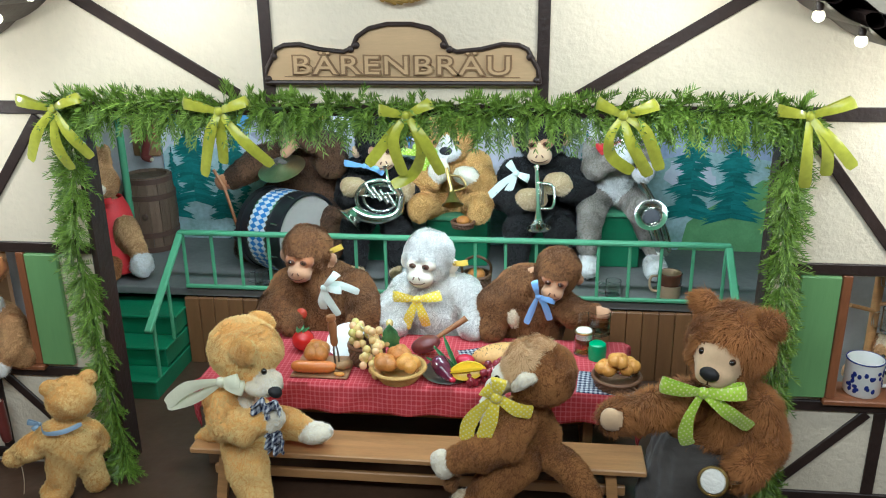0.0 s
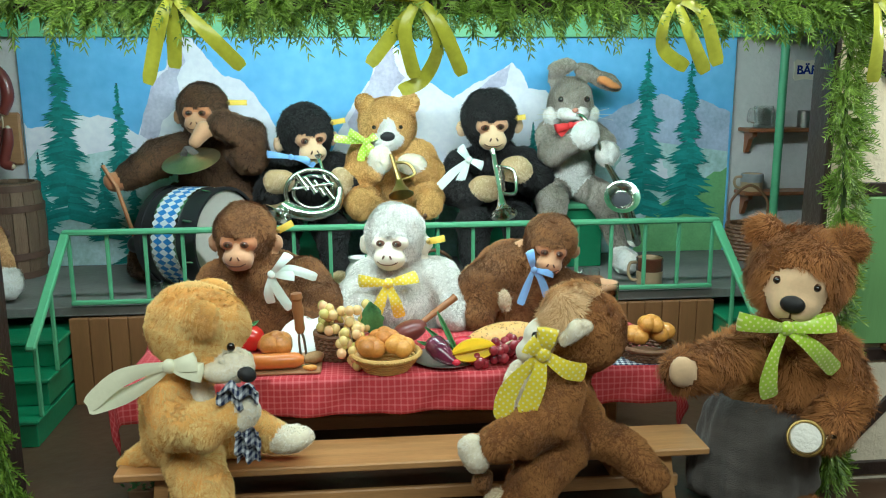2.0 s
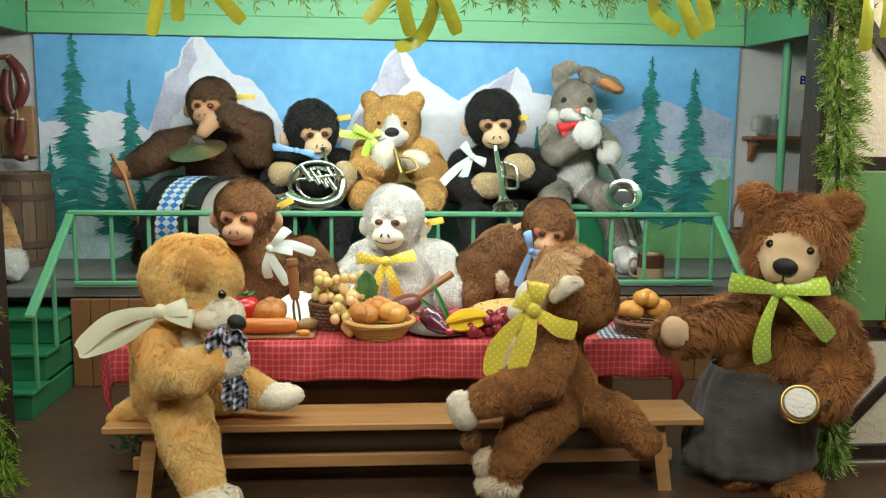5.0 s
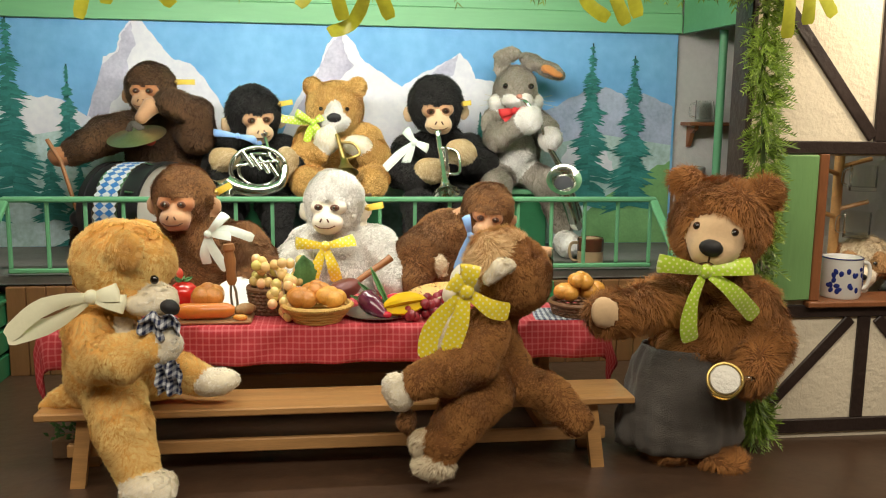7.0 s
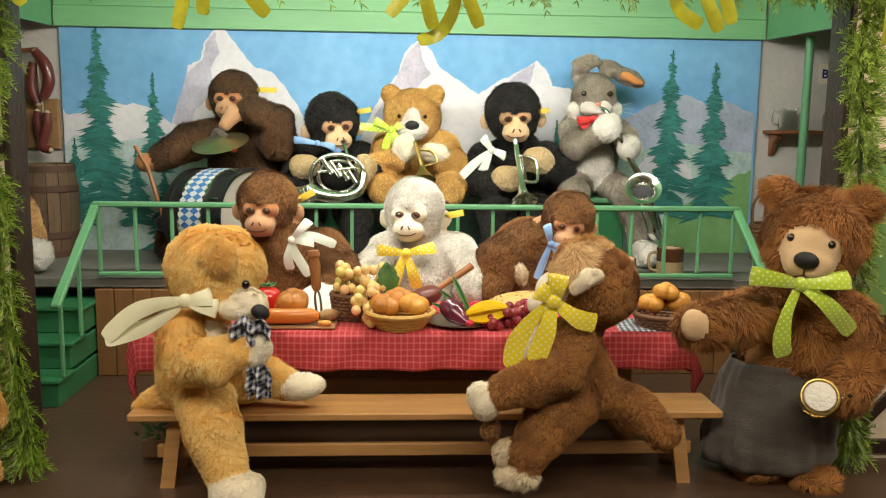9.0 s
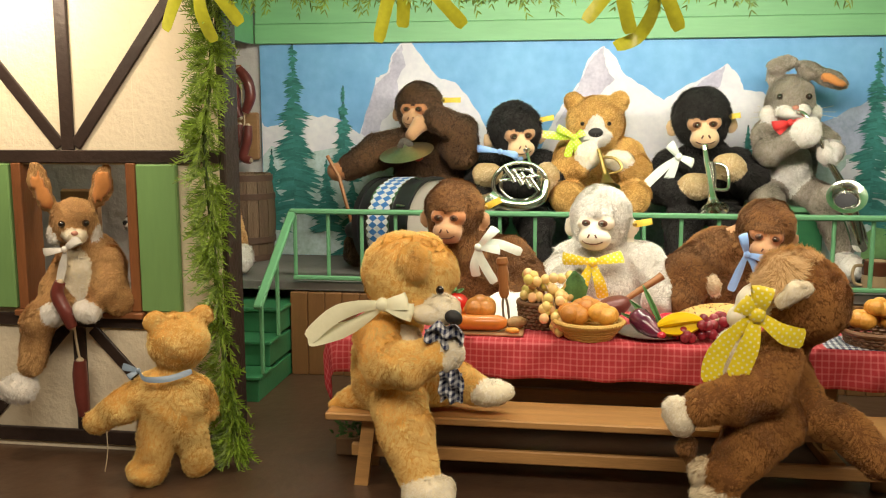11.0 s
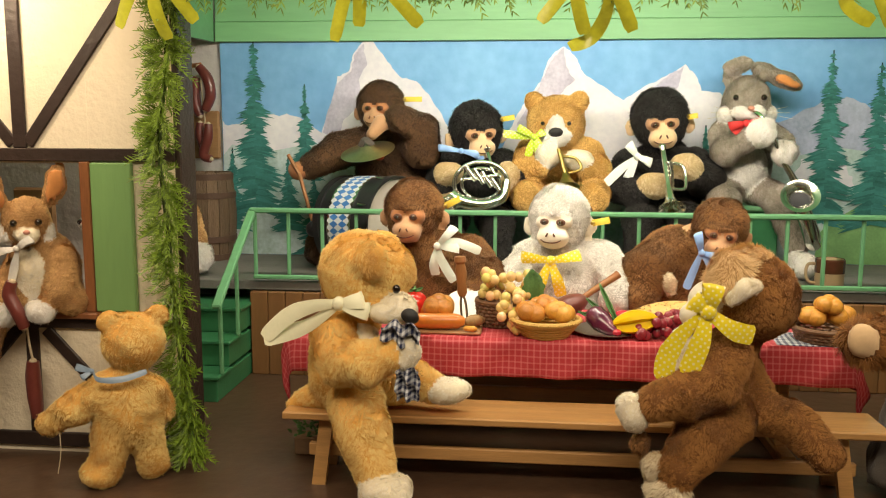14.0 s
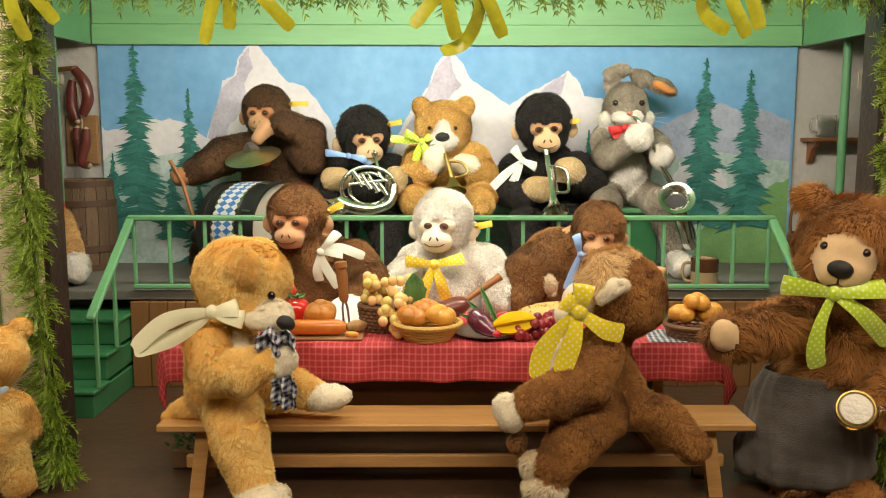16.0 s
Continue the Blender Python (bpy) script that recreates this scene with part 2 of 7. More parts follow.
F_HAIR = fur("sandy_hair_plush", (0.62, 0.37, 0.16), (0.95, 0.70, 0.40), 0.016)
F_CURL = fur("curly_cream_plush", (0.64, 0.50, 0.32), (0.95, 0.84, 0.64), 0.014)
F_HAND = fur("beige_short_plush", (0.55, 0.40, 0.20), (0.82, 0.68, 0.44), 0.006)
SILVER = mat("polished_nickel", (0.74, 0.75, 0.69), 0.20, 1.0, vary=0.08, scale=12)
BRASS = mat("dull_brass", (0.42, 0.30, 0.10), 0.32, 1.0, vary=0.25, scale=14)
CYMBAL = mat("cymbal_brass", (0.55, 0.48, 0.28), 0.42, 1.0, vary=0.2, scale=20)
BLACKM = mat("black_lacquer", (0.02, 0.02, 0.022), 0.35, vary=0.3, scale=8)
DRUMSKIN = mat("drum_skin", (0.50, 0.46, 0.40), 0.6, vary=0.1, scale=5)
WOODY = mat("turned_wood", (0.33, 0.14, 0.05), 0.4, vary=0.25, scale=14, stretch=(3, 3, 0.6))
CER_W = mat("white_china", (0.80, 0.80, 0.76), 0.15, vary=0.04, coat=0.6)
CER_B = mat("cobalt_glaze", (0.02, 0.035, 0.20), 0.2, vary=0.2)
CER_G = mat("stoneware_beige", (0.42, 0.30, 0.17), 0.35, vary=0.15, coat=0.4)
CER_D = mat("stoneware_brown", (0.10, 0.035, 0.018), 0.25, vary=0.2, coat=0.5)
GLASS = glass_mat("clear_glass", (0.93, 0.95, 0.93))
BEER = glass_mat("amber_beer", (0.80, 0.45, 0.08), 0.1)
FOAM = mat("beer_foam", (0.88, 0.86, 0.78), 0.9, vary=0.06, scale=40, bump=0.4, bump_scale=120)
WICKER = mat("brown_wicker", (0.17, 0.085, 0.04), 0.55, vary=0.35, scale=40, island=0.5, bump=0.3)
STRAW = mat("straw_weave", (0.58, 0.36, 0.10), 0.6, vary=0.25, scale=40, island=0.4, bump=0.3)
BREAD = mat("baked_crust", (0.44, 0.15, 0.025), 0.4, vary=0.25, scale=24, second=(0.62, 0.28, 0.06), bump=0.25, bump_scale=50, coat=0.2)
BREAD_Y = mat("golden_crust", (0.66, 0.28, 0.04), 0.4, vary=0.2, scale=24, second=(0.80, 0.42, 0.085), bump=0.25, coat=0.2)
LOAF = mat("loaf_crust", (0.70, 0.38, 0.10), 0.5, vary=0.18, scale=10, second=(0.80, 0.50, 0.18), bump=0.2)
POTATO = mat("potato_skin", (0.36, 0.22, 0.09), 0.6, vary=0.3, scale=18, bump=0.4)
SEED = mat("poppy_seed", (0.02, 0.018, 0.02), 0.6, vary=0.2)
SAUS_O = mat("frankfurter_skin", (0.62, 0.20, 0.035), 0.3, vary=0.2, scale=10, coat=0.4)
SAUS_R = mat("dark_sausage_skin", (0.16, 0.035, 0.028), 0.35, vary=0.25, scale=14, bump=0.15, coat=0.3)
STRING = mat("string", (0.60, 0.50, 0.34), 0.9, vary=0.15)
TOMATO = mat("tomato_skin", (0.55, 0.018, 0.012), 0.18, vary=0.2, scale=6, coat=0.5)
RADISH = mat("radish_skin", (0.55, 0.02, 0.05), 0.25, vary=0.2, scale=10, coat=0.4)
AUBERGINE = mat("aubergine_skin", (0.045, 0.008, 0.03), 0.2, vary=0.4, scale=8, second=(0.14, 0.02, 0.05), coat=0.6)
STARF = mat("yellow_fruit_wax", (0.85, 0.58, 0.01), 0.3, vary=0.12, scale=9, coat=0.3)
GRAPE_Y = mat("pale_grape", (0.66, 0.68, 0.14), 0.25, vary=0.08, scale=30, per_object=1.4, second=(0.85, 0.50, 0.28), coat=0.4)
GRAPE_R = mat("red_grape", (0.10, 0.010, 0.022), 0.2, vary=0.3, scale=30, per_object=1.2, second=(0.32, 0.03, 0.045), coat=0.5)
LEAFY = mat("fabric_leaf", (0.05, 0.15, 0.05), 0.6, vary=0.3, scale=20, second=(0.12, 0.30, 0.10))
TAG_Y = mat("yellow_fabric_tag", (0.72, 0.52, 0.06), 0.6, vary=0.12, scale=30)
TAG_N = mat("brass_button", (0.60, 0.45, 0.15), 0.3, 1.0, vary=0.1)
BADGE_R = mat("red_badge", (0.60, 0.07, 0.03), 0.4, vary=0.2, scale=60)
BOARD = mat("cutting_board", (0.36, 0.20, 0.09), 0.55, vary=0.2, scale=10, stretch=(0.6, 4, 4))
STEEL = mat("dull_steel", (0.35, 0.33, 0.30), 0.35, 1.0, vary=0.2, scale=15)
GREENLID = mat("green_lid", (0.03, 0.36, 0.13), 0.35, vary=0.1)
BULB = mat("warm_bulb", (1.0, 0.82, 0.5), 0.3, vary=0.02, emit=7.0)
BLUE_P = mat("lozenge_blue", (0.05, 0.22, 0.58), 0.5, vary=0.12, scale=20)
WHITE_P = mat("lozenge_white", (0.72, 0.75, 0.78), 0.5, vary=0.08, scale=20)
TERRA = mat("terracotta", (0.22, 0.13, 0.07), 0.8, vary=0.25, scale=12, bump=0.2)
BORE_SHADE = mat("bore_shade", (0.02, 0.02, 0.025), 0.5, vary=0.2)


# ---- mesh tools ----
def V(*p):
    return Vector(p)


class Geo:
    """Collects vertices, faces, material numbers and, where given, UVs."""

    def __init__(self):
        self.v, self.f, self.m, self.uv = [], [], [], {}

    def add(self, verts, faces, m=0, mx=None):
        o = len(self.v)
        self.v += [tuple(mx @ Vector(p)) if mx else tuple(p) for p in verts]
        self.f += [tuple(o + i for i in f) for f in faces]
        self.m += [m] * len(faces)
        return self

    def box(self, lo, hi, m=0, bevel=0.003, mx=None):
        """A box with chamfered edges."""
        lo, hi = Vector(lo), Vector(hi)
        b = min(bevel, 0.45 * min(hi - lo))
        vs, ids = [], {}
        for i in range(8):
            s = [(i >> k) & 1 for k in range(3)]
            for axis in range(3):
                p = []
                for k in range(3):
                    edge = hi[k] if s[k] else lo[k]
                    p.append(edge if k == axis else edge + (-b if s[k] else b))
                ids[(i, axis)] = len(vs)
                vs.append(p)
        fs = []
        for axis in range(3):
            a, c = (axis + 1) % 3, (axis + 2) % 3
            for side in (0, 1):
                q = [(side << axis) | (x << a) | (y << c) for x, y in ((0, 0), (1, 0), (1, 1), (0, 1))]
                f = [ids[(i, axis)] for i in q]
                fs.append(f if side else f[::-1])
            for x, y in ((0, 0), (1, 0), (1, 1), (0, 1)):
                i, j = (x << a) | (y << c), (1 << axis) | (x << a) | (y << c)
                f = [ids[(i, a)], ids[(j, a)], ids[(j, c)], ids[(i, c)]]
                fs.append(f if (x + y) % 2 == 0 else f[::-1])
        for i in range(8):
            f = [ids[(i, 0)], ids[(i, 1)], ids[(i, 2)]]
            fs.append(f if bin(i).count("1") % 2 else f[::-1])
        return self.add(vs, fs, m, mx)

    def ball(self, c, r, m=0, seg=14, rings=9, rot=None, mx=None):
        r = (r, r, r) if isinstance(r, (int, float)) else r
        t = Matrix.Translation(c) @ (rot or Matrix()) @ Matrix.Diagonal((*r, 1))
        if mx:
            t = mx @ t
        vs = [(0, 0, 1)]
        for i in range(1, rings):
            a = math.pi * i / rings
            vs += [(math.sin(a) * math.cos(2 * math.pi * j / seg), math.sin(a) * math.sin(2 * math.pi * j / seg), math.cos(a)) for j in range(seg)]
        vs.append((0, 0, -1))
        fs = [(0, 1 + j, 1 + (j + 1) % seg) for j in range(seg)]
        for i in range(rings - 2):
            o = 1 + i * seg
            fs += [(o + j, o + seg + j, o + seg + (j + 1) % seg, o + (j + 1) % seg) for j in range(seg)]
        o = 1 + (rings - 2) * seg
        fs += [(o + j, len(vs) - 1, o + (j + 1) % seg) for j in range(seg)]
        return self.add(vs, fs, m, t)

    def lathe(self, profile, m=0, seg=24, mx=None):
        """profile: (radius, height) from bottom to top, closed where the radius is 0."""
        vs, fs = [], []
        for r, z in profile:
            vs += [(max(r, 1e-5) * math.cos(2 * math.pi * j / seg), max(r, 1e-5) * math.sin(2 * math.pi * j / seg), z) for j in range(seg)]
        for i in range(len(profile) - 1):
            o = i * seg
            fs += [(o + j, o + (j + 1) % seg, o + seg + (j + 1) % seg, o + seg + j) for j in range(seg)]
        return self.add(vs, fs, m, mx)

    def tube(self, pts, r, m=0, seg=10, smooth_n=0, caps=True, flat=1.0):
        pts = [Vector(p) for p in pts]
        rs = list(r) if isinstance(r, (list, tuple)) else [r] * len(pts)
        if smooth_n:
            rs = resample(rs, (len(pts) - 1) * smooth_n + 1 if len(pts) > 2 else smooth_n + 1)
            pts = spline(pts, smooth_n)
        vs, fs, up = [], [], None
        for i, p in enumerate(pts):
            t = (pts[min(i + 1, len(pts) - 1)] - pts[max(i - 1, 0)]).normalized()
            if up is None:
                up = t.orthogonal().normalized()
            up = (up - t * up.dot(t)).normalized()
            side = t.cross(up)
            for j in range(seg):
                a = 2 * math.pi * j / seg
                vs.append(p + (up * math.cos(a) + side * math.sin(a) * flat) * rs[i])
        for i in range(len(pts) - 1):
            o = i * seg
            fs += [(o + j, o + (j + 1) % seg, o + seg + (j + 1) % seg, o + seg + j) for j in range(seg)]
        if caps:
            fs += [tuple(range(seg))[::-1], tuple(range(len(vs) - seg, len(vs)))]
        return self.add(vs, fs, m)

    def ribbon(self, pts, w, normal, m=0, n=6, thick=0.0012, ends=None, flare=False):
        """A satin strip along pts; its face looks along normal as far as its run allows."""
        pts = spline([Vector(p) for p in pts], n)
        normal = Vector(normal).normalized()
        vs, fs, last = [], [], None
        for i, p in enumerate(pts):
            t = (pts[min(i + 1, len(pts) - 1)] - pts[max(i - 1, 0)]).normalized()
            side = t.cross(normal)
            side = side.normalized() if side.length > 0.15 else (last or t.orthogonal())
            if last and side.dot(last) < 0:
                side = -side
            last = side
            nn = side.cross(t).normalized()
            k = i / (len(pts) - 1)
            ww = w * (0.42 + 0.66 * math.sin(math.pi * k) if flare else 1.0 if ends is None else (ends[0] + (ends[1] - ends[0]) * min(1.0, k * 1.8)) * (1.0 if k < 0.92 else 1.0 - 0.3 * (k - 0.92) / 0.08)) / 2
            curl = 0.22 * math.sin(5.1 * k + w * 97)
            vs += [p - side * ww + nn * ww * curl, p - side * ww * 0.3 + nn * ww * 0.14, p + side * ww * 0.3 + nn * ww * (0.10 - curl * 0.5), p + side * ww - nn * ww * curl]
            vs += [q - nn * thick for q in vs[-4:]]
        for i in range(len(pts) - 1):
            o = i * 8
            for j in range(3):
                fs.append((o + j, o + j + 1, o + 9 + j, o + 8 + j))
                fs.append((o + 5 + j, o + 4 + j, o + 12 + j, o + 13 + j))
            fs += [(o + 4, o, o + 8, o + 12), (o + 3, o + 7, o + 15, o + 11)]
        e = len(vs) - 8
        fs += [(0, 4, 5, 1), (1, 5, 6, 2), (2, 6, 7, 3), (e + 1, e + 5, e + 4, e), (e + 2, e + 6, e + 5, e + 1), (e + 3, e + 7, e + 6, e + 2)]
        return self.add(vs, fs, m)

    def prism(self, outline, y0, y1, m=0, mx=None):
        """An outline in x and z, thick from y0 to y1."""
        k = len(outline)
        vs = [(x, y0, z) for x, z in outline] + [(x, y1, z) for x, z in outline]
        fs = [tuple(range(k)), tuple(range(2 * k - 1, k - 1, -1))] + [(i, k + i, k + (i + 1) % k, (i + 1) % k) for i in range(k)]
        return self.add(vs, fs, m, mx)


def spline(pts, n):
    if len(pts) < 3:
        return [pts[0].lerp(pts[-1], i / n) for i in range(n + 1)]
    out = []
    for i in range(len(pts) - 1):
        a, b, c, d = pts[max(i - 1, 0)], pts[i], pts[i + 1], pts[min(i + 2, len(pts) - 1)]
        for k in range(n):
            t = k / n
            out.append(0.5 * (2 * b + (c - a) * t + (2 * a - 5 * b + 4 * c - d) * t * t + (3 * b - a - 3 * c + d) * t ** 3))
    return out + [pts[-1]]


def resample(values, count):
    xs = np.linspace(0, len(values) - 1, count)
    return list(np.interp(xs, range(len(values)), values))


def build(name, g, mats, parent=None, label="", category="", group="", kind="", smooth=40, base=None):
    """Links a Geo as one mesh object. base: the point that becomes its origin."""
    me = bpy.data.meshes.new(name)
    o = Vector(base) if base is not None else Vector((0, 0, 0))
    if parent is not None and base is None:
        o = parent.matrix_world.translation.copy()
    me.from_pydata([tuple(Vector(p) - o) for p in g.v], [], g.f)
    mats = mats if isinstance(mats, (list, tuple)) else [mats]
    for m in mats:
        me.materials.append(m)
    me.polygons.foreach_set("material_index", g.m)
    if g.uv:
        layer = me.uv_layers.new(name="UVMap")
        layer.data.foreach_set("uv", np.array([g.uv.get(l.vertex_index, (0, 0)) for l in me.loops], dtype=np.float32).ravel())
    if smooth:
        me.shade_smooth()
        me.set_sharp_from_angle(angle=radians(smooth))
    me.update()
    ob = new(name, me)
    if parent is not None:
        ob.parent = parent
        ob.location = o - parent.matrix_world.translation
    else:
        ob.location = o
    bpy.context.view_layer.update() if parent is None else None
    return tagged(ob, label, category, group, kind)


def thing(name, place, label, category, group="", kind=""):
    ob = new(name)
    ob.empty_display_size = 0.02
    ob.location = place
    ob.matrix_world = Matrix.Translation(place)
    return tagged(ob, label, category, group, kind)


def part(name, g, mats, parent, label="", smooth=40):
    return build(name, g, mats, parent, label, smooth=smooth)


# ---- soft toys: rounded forms melted into one skin, with a pile of short hairs ----
def net(values, lo, h):
    """The zero surface of a grid of distances, as quads."""
    s = values < 0
    nx, ny, nz = values.shape
    corners = [(i, j, k) for i in (0, 1) for j in (0, 1) for k in (0, 1)]
    cut = lambda a, i, j, k: a[i:nx - 1 + i, j:ny - 1 + j, k:nz - 1 + k]
    inside = sum(cut(s, *c).astype(np.int8) for c in corners)
    cell = np.argwhere((inside > 0) & (inside < 8))
    ids = -np.ones((nx - 1, ny - 1, nz - 1), dtype=np.int64)
    ids[tuple(cell.T)] = np.arange(len(cell))
    total, count = np.zeros((len(cell), 3)), np.zeros(len(cell))
    for a in corners:
        for axis in range(3):
            if a[axis]:
                continue
            b = tuple(1 if k == axis else a[k] for k in range(3))
            va, vb = values[tuple((cell + a).T)], values[tuple((cell + b).T)]
            cross = (va < 0) != (vb < 0)
            t = np.where(cross, va / np.where(va == vb, 1, va - vb), 0)
            p = np.array(a)[None, :] + t[:, None] * (np.array(b) - np.array(a))[None, :]
            total += p * cross[:, None]
            count += cross
    verts = (cell + total / count[:, None]) * h + lo
    faces = []
    for axis in range(3):
        u, w = [k for k in range(3) if k != axis]
        n = [slice(1, -1)] * 3
        n[axis] = slice(0, -1)
        m = [slice(1, -1)] * 3
        m[axis] = slice(1, None)
        sa, sb = s[tuple(n)], s[tuple(m)]
        e = np.argwhere(sa != sb)
        off = np.ones(3, dtype=int)
        off[axis] = 0
        e0 = e + off
        flip = sa[tuple(e.T)]
        if axis == 1:
            flip = ~flip
        du, dw = np.eye(3, dtype=int)[u], np.eye(3, dtype=int)[w]
        q = np.stack([ids[tuple((e0 - du - dw).T)], ids[tuple((e0 - dw).T)], ids[tuple(e0.T)], ids[tuple((e0 - du).T)]], 1)
        q[~flip] = q[~flip][:, ::-1]
        faces.append(q)
    return verts, np.concatenate(faces)


class Toy:
    def __init__(self, seed):
        self.prims, self.hard, self.rng = [], Geo(), np.random.default_rng(seed)
        self.mats, self.soft = [], 0.018

    def slot(self, m):
        if m not in self.mats:
            self.mats.append(m)
        return self.mats.index(m)

    def egg(self, c, r, m, rot=None, mx=None, soft=None):
        """An ellipsoid."""
        t = Matrix.Translation(c) @ (rot or Matrix())
        if mx:
            t = mx @ t
        r = (r, r, r) if isinstance(r, (int, float)) else r
        self.prims.append(("e", np.array(t.inverted()), np.array(r, float), np.array(t.translation), max(r), self.slot(m), soft or self.soft))
        return self

    def limb(self, pts, rs, m, soft=None):
        """A chain of tapered round limbs."""
        rs = rs if isinstance(rs, (list, tuple)) else [rs] * len(pts)
        for (a, b), (ra, rb) in zip(zip(pts, pts[1:]), zip(rs, rs[1:])):
            self.prims.append(("c", np.array(a, float), np.array(b, float), ra, rb, self.slot(m), soft or self.soft))
        return self

    def dist(self, prim, p):
        if prim[0] == "e":
            q = p @ prim[1][:3, :3].T + prim[1][:3, 3]
            k0 = np.linalg.norm(q / prim[2], axis=-1)
            k1 = np.linalg.norm(q / prim[2] ** 2, axis=-1)
            return k0 * (k0 - 1) / np.maximum(k1, 1e-9)
        a, b, ra, rb = prim[1:5]
        ab = b - a
        t = np.clip(((p - a) @ ab) / max(ab @ ab, 1e-12), 0, 1)
        return np.linalg.norm(p - a - t[..., None] * ab, axis=-1) - (ra + (rb - ra) * t)

    def finish(self, name, label, category, base, h=0.0075, density=1.0, comb=(0, 0, -1), group=""):
        lo, hi = np.full(3, 1e9), np.full(3, -1e9)
        for p in self.prims:
            ends = [(p[3], p[4])] if p[0] == "e" else [(p[1], p[3]), (p[2], p[4])]
            for c, r in ends:
                lo, hi = np.minimum(lo, c - r), np.maximum(hi, c + r)
        lo, hi = lo - 2.5 * h, hi + 2.5 * h
        n = np.ceil((hi - lo) / h).astype(int) + 1
        grid = np.stack(np.meshgrid(*[lo[k] + h * np.arange(n[k]) for k in range(3)], indexing="ij"), -1)
        field = None
        for p in self.prims:
            d = self.dist(p, grid)
            if field is None:
                field = d
            else:
                k = p[-1]
                w = np.clip(0.5 + 0.5 * (field - d) / k, 0, 1)
                field = field * (1 - w) + d * w - k * w * (1 - w)
        field = field + 0.0026 * np.sin(grid[..., 0] * 61 + 1.3 * np.sin(grid[..., 2] * 37)) * np.sin(grid[..., 1] * 53 + grid[..., 2] * 71)
        verts, quads = net(field, lo, h)
        mid = verts[quads].mean(1)
        which = np.argmin(np.stack([self.dist(p, mid) for p in self.prims]), 0)
        fm = np.array([p[-2] for p in self.prims])[which]
        # hairs
        a, b, c, d = (verts[quads[:, i]] for i in range(4))
        nrm = np.cross(c - a, d - b)
        area = np.linalg.norm(nrm, axis=1) / 2
        nrm /= np.maximum(2 * area, 1e-12)[:, None]
        vn = np.zeros_like(verts)
        for i in range(4):
            np.add.at(vn, quads[:, i], nrm)
        vn /= np.maximum(np.linalg.norm(vn, axis=1), 1e-9)[:, None]
        rng = self.rng
        length = np.array([m.get("fur", 0.0) for m in self.mats])[fm]
        width = 0.0010 + 0.036 * length
        want = np.where(length > 0, density * 3.0 * area / np.maximum(length * width * 0.5, 1e-9), 0)
        num = np.floor(want + rng.random(len(want))).astype(int)
        pick = np.repeat(np.arange(len(quads)), num)
        u, v = rng.random((2, len(pick), 1))
        bil = lambda arr: (arr[quads[pick, 0]] * (1 - u) + arr[quads[pick, 1]] * u) * (1 - v) + (arr[quads[pick, 3]] * (1 - u) + arr[quads[pick, 2]] * u) * v
        root, nn = bil(verts), bil(vn)
        nn /= np.maximum(np.linalg.norm(nn, axis=1), 1e-9)[:, None]
        swirl = np.stack([np.sin(root @ np.array(k) + s) for k, s in (((41, 23, 17), 0.3), ((-19, 37, 29), 1.7), ((27, -31, 43), 4.1))], 1)
        run = np.array(comb)[None, :] + 0.95 * swirl + 0.48 * rng.normal(size=root.shape)
        run -= nn * (run * nn).sum(1, keepdims=True)
        run /= np.maximum(np.linalg.norm(run, axis=1), 1e-9)[:, None]
        lift = rng.uniform(0.18, 0.80, (len(pick), 1))
        ln = (length[pick] * rng.uniform(0.55, 1.45, len(pick)))[:, None]
        side = np.cross(nn, run) * (width[pick] * rng.uniform(0.7, 1.2, len(pick)))[:, None] / 2
        root = root - nn * 0.0012
        tip = root + ln * (run * np.cos(lift) + nn * np.sin(lift))
        # neighbouring hairs lean together into tufts of uneven length
        for pitch, pull in ((0.021, 0.22), (0.0085, 0.40)):
            warp = 0.5 * pitch * np.stack([np.sin(root @ np.array(k) * (0.02 / pitch) + s) for k, s in (((97, 61, -83), 0.4), ((-71, 103, 59), 2.2), ((83, -67, 91), 3.9))], 1)
            cell = np.floor((root + warp) / pitch).astype(np.int64)
            _, tuft = np.unique(cell @ np.array([73856093, 19349663, 83492791]), return_inverse=True)
            tuft = tuft.ravel()
            size = np.maximum(np.bincount(tuft), 1)[:, None]
            heart = np.stack([np.bincount(tuft, weights=tip[:, k]) for k in range(3)], 1) / size
            up = np.stack([np.bincount(tuft, weights=nn[:, k]) for k in range(3)], 1) / size
            mean_len = np.bincount(tuft, weights=ln[:, 0])[:, None] / size
            heart = heart + up * mean_len * rng.uniform(-0.30, 0.40, (len(heart), 1)) + mean_len * 0.22 * rng.normal(size=heart.shape)
            tip = tip + pull * (heart[tuft] - tip)
        hv = np.stack([root - side, root + side, tip], 1).reshape(-1, 3)
        nb, nh = len(verts), len(pick)
        tris = nb + np.arange(nh * 3).reshape(-1, 3)
        hard_f = [tuple(i + nb + nh * 3 for i in f) for f in self.hard.f]
        allv = np.concatenate([verts, hv] + ([np.array([tuple(p) for p in self.hard.v])] if self.hard.v else [])) - np.array(base)
        loops = np.concatenate([quads.ravel(), tris.ravel()] + ([np.array([i for f in hard_f for i in f])] if hard_f else []))
        sizes = np.concatenate([np.full(len(quads), 4), np.full(nh, 3), np.array([len(f) for f in hard_f], dtype=int)])
        me = bpy.data.meshes.new(name)
        me.vertices.add(len(allv))
        me.vertices.foreach_set("co", allv.astype(np.float32).ravel())
        me.loops.add(len(loops))
        me.loops.foreach_set("vertex_index", loops.astype(np.int32))
        me.polygons.add(len(sizes))
        me.polygons.foreach_set("loop_start", np.concatenate([[0], np.cumsum(sizes)[:-1]]).astype(np.int32))
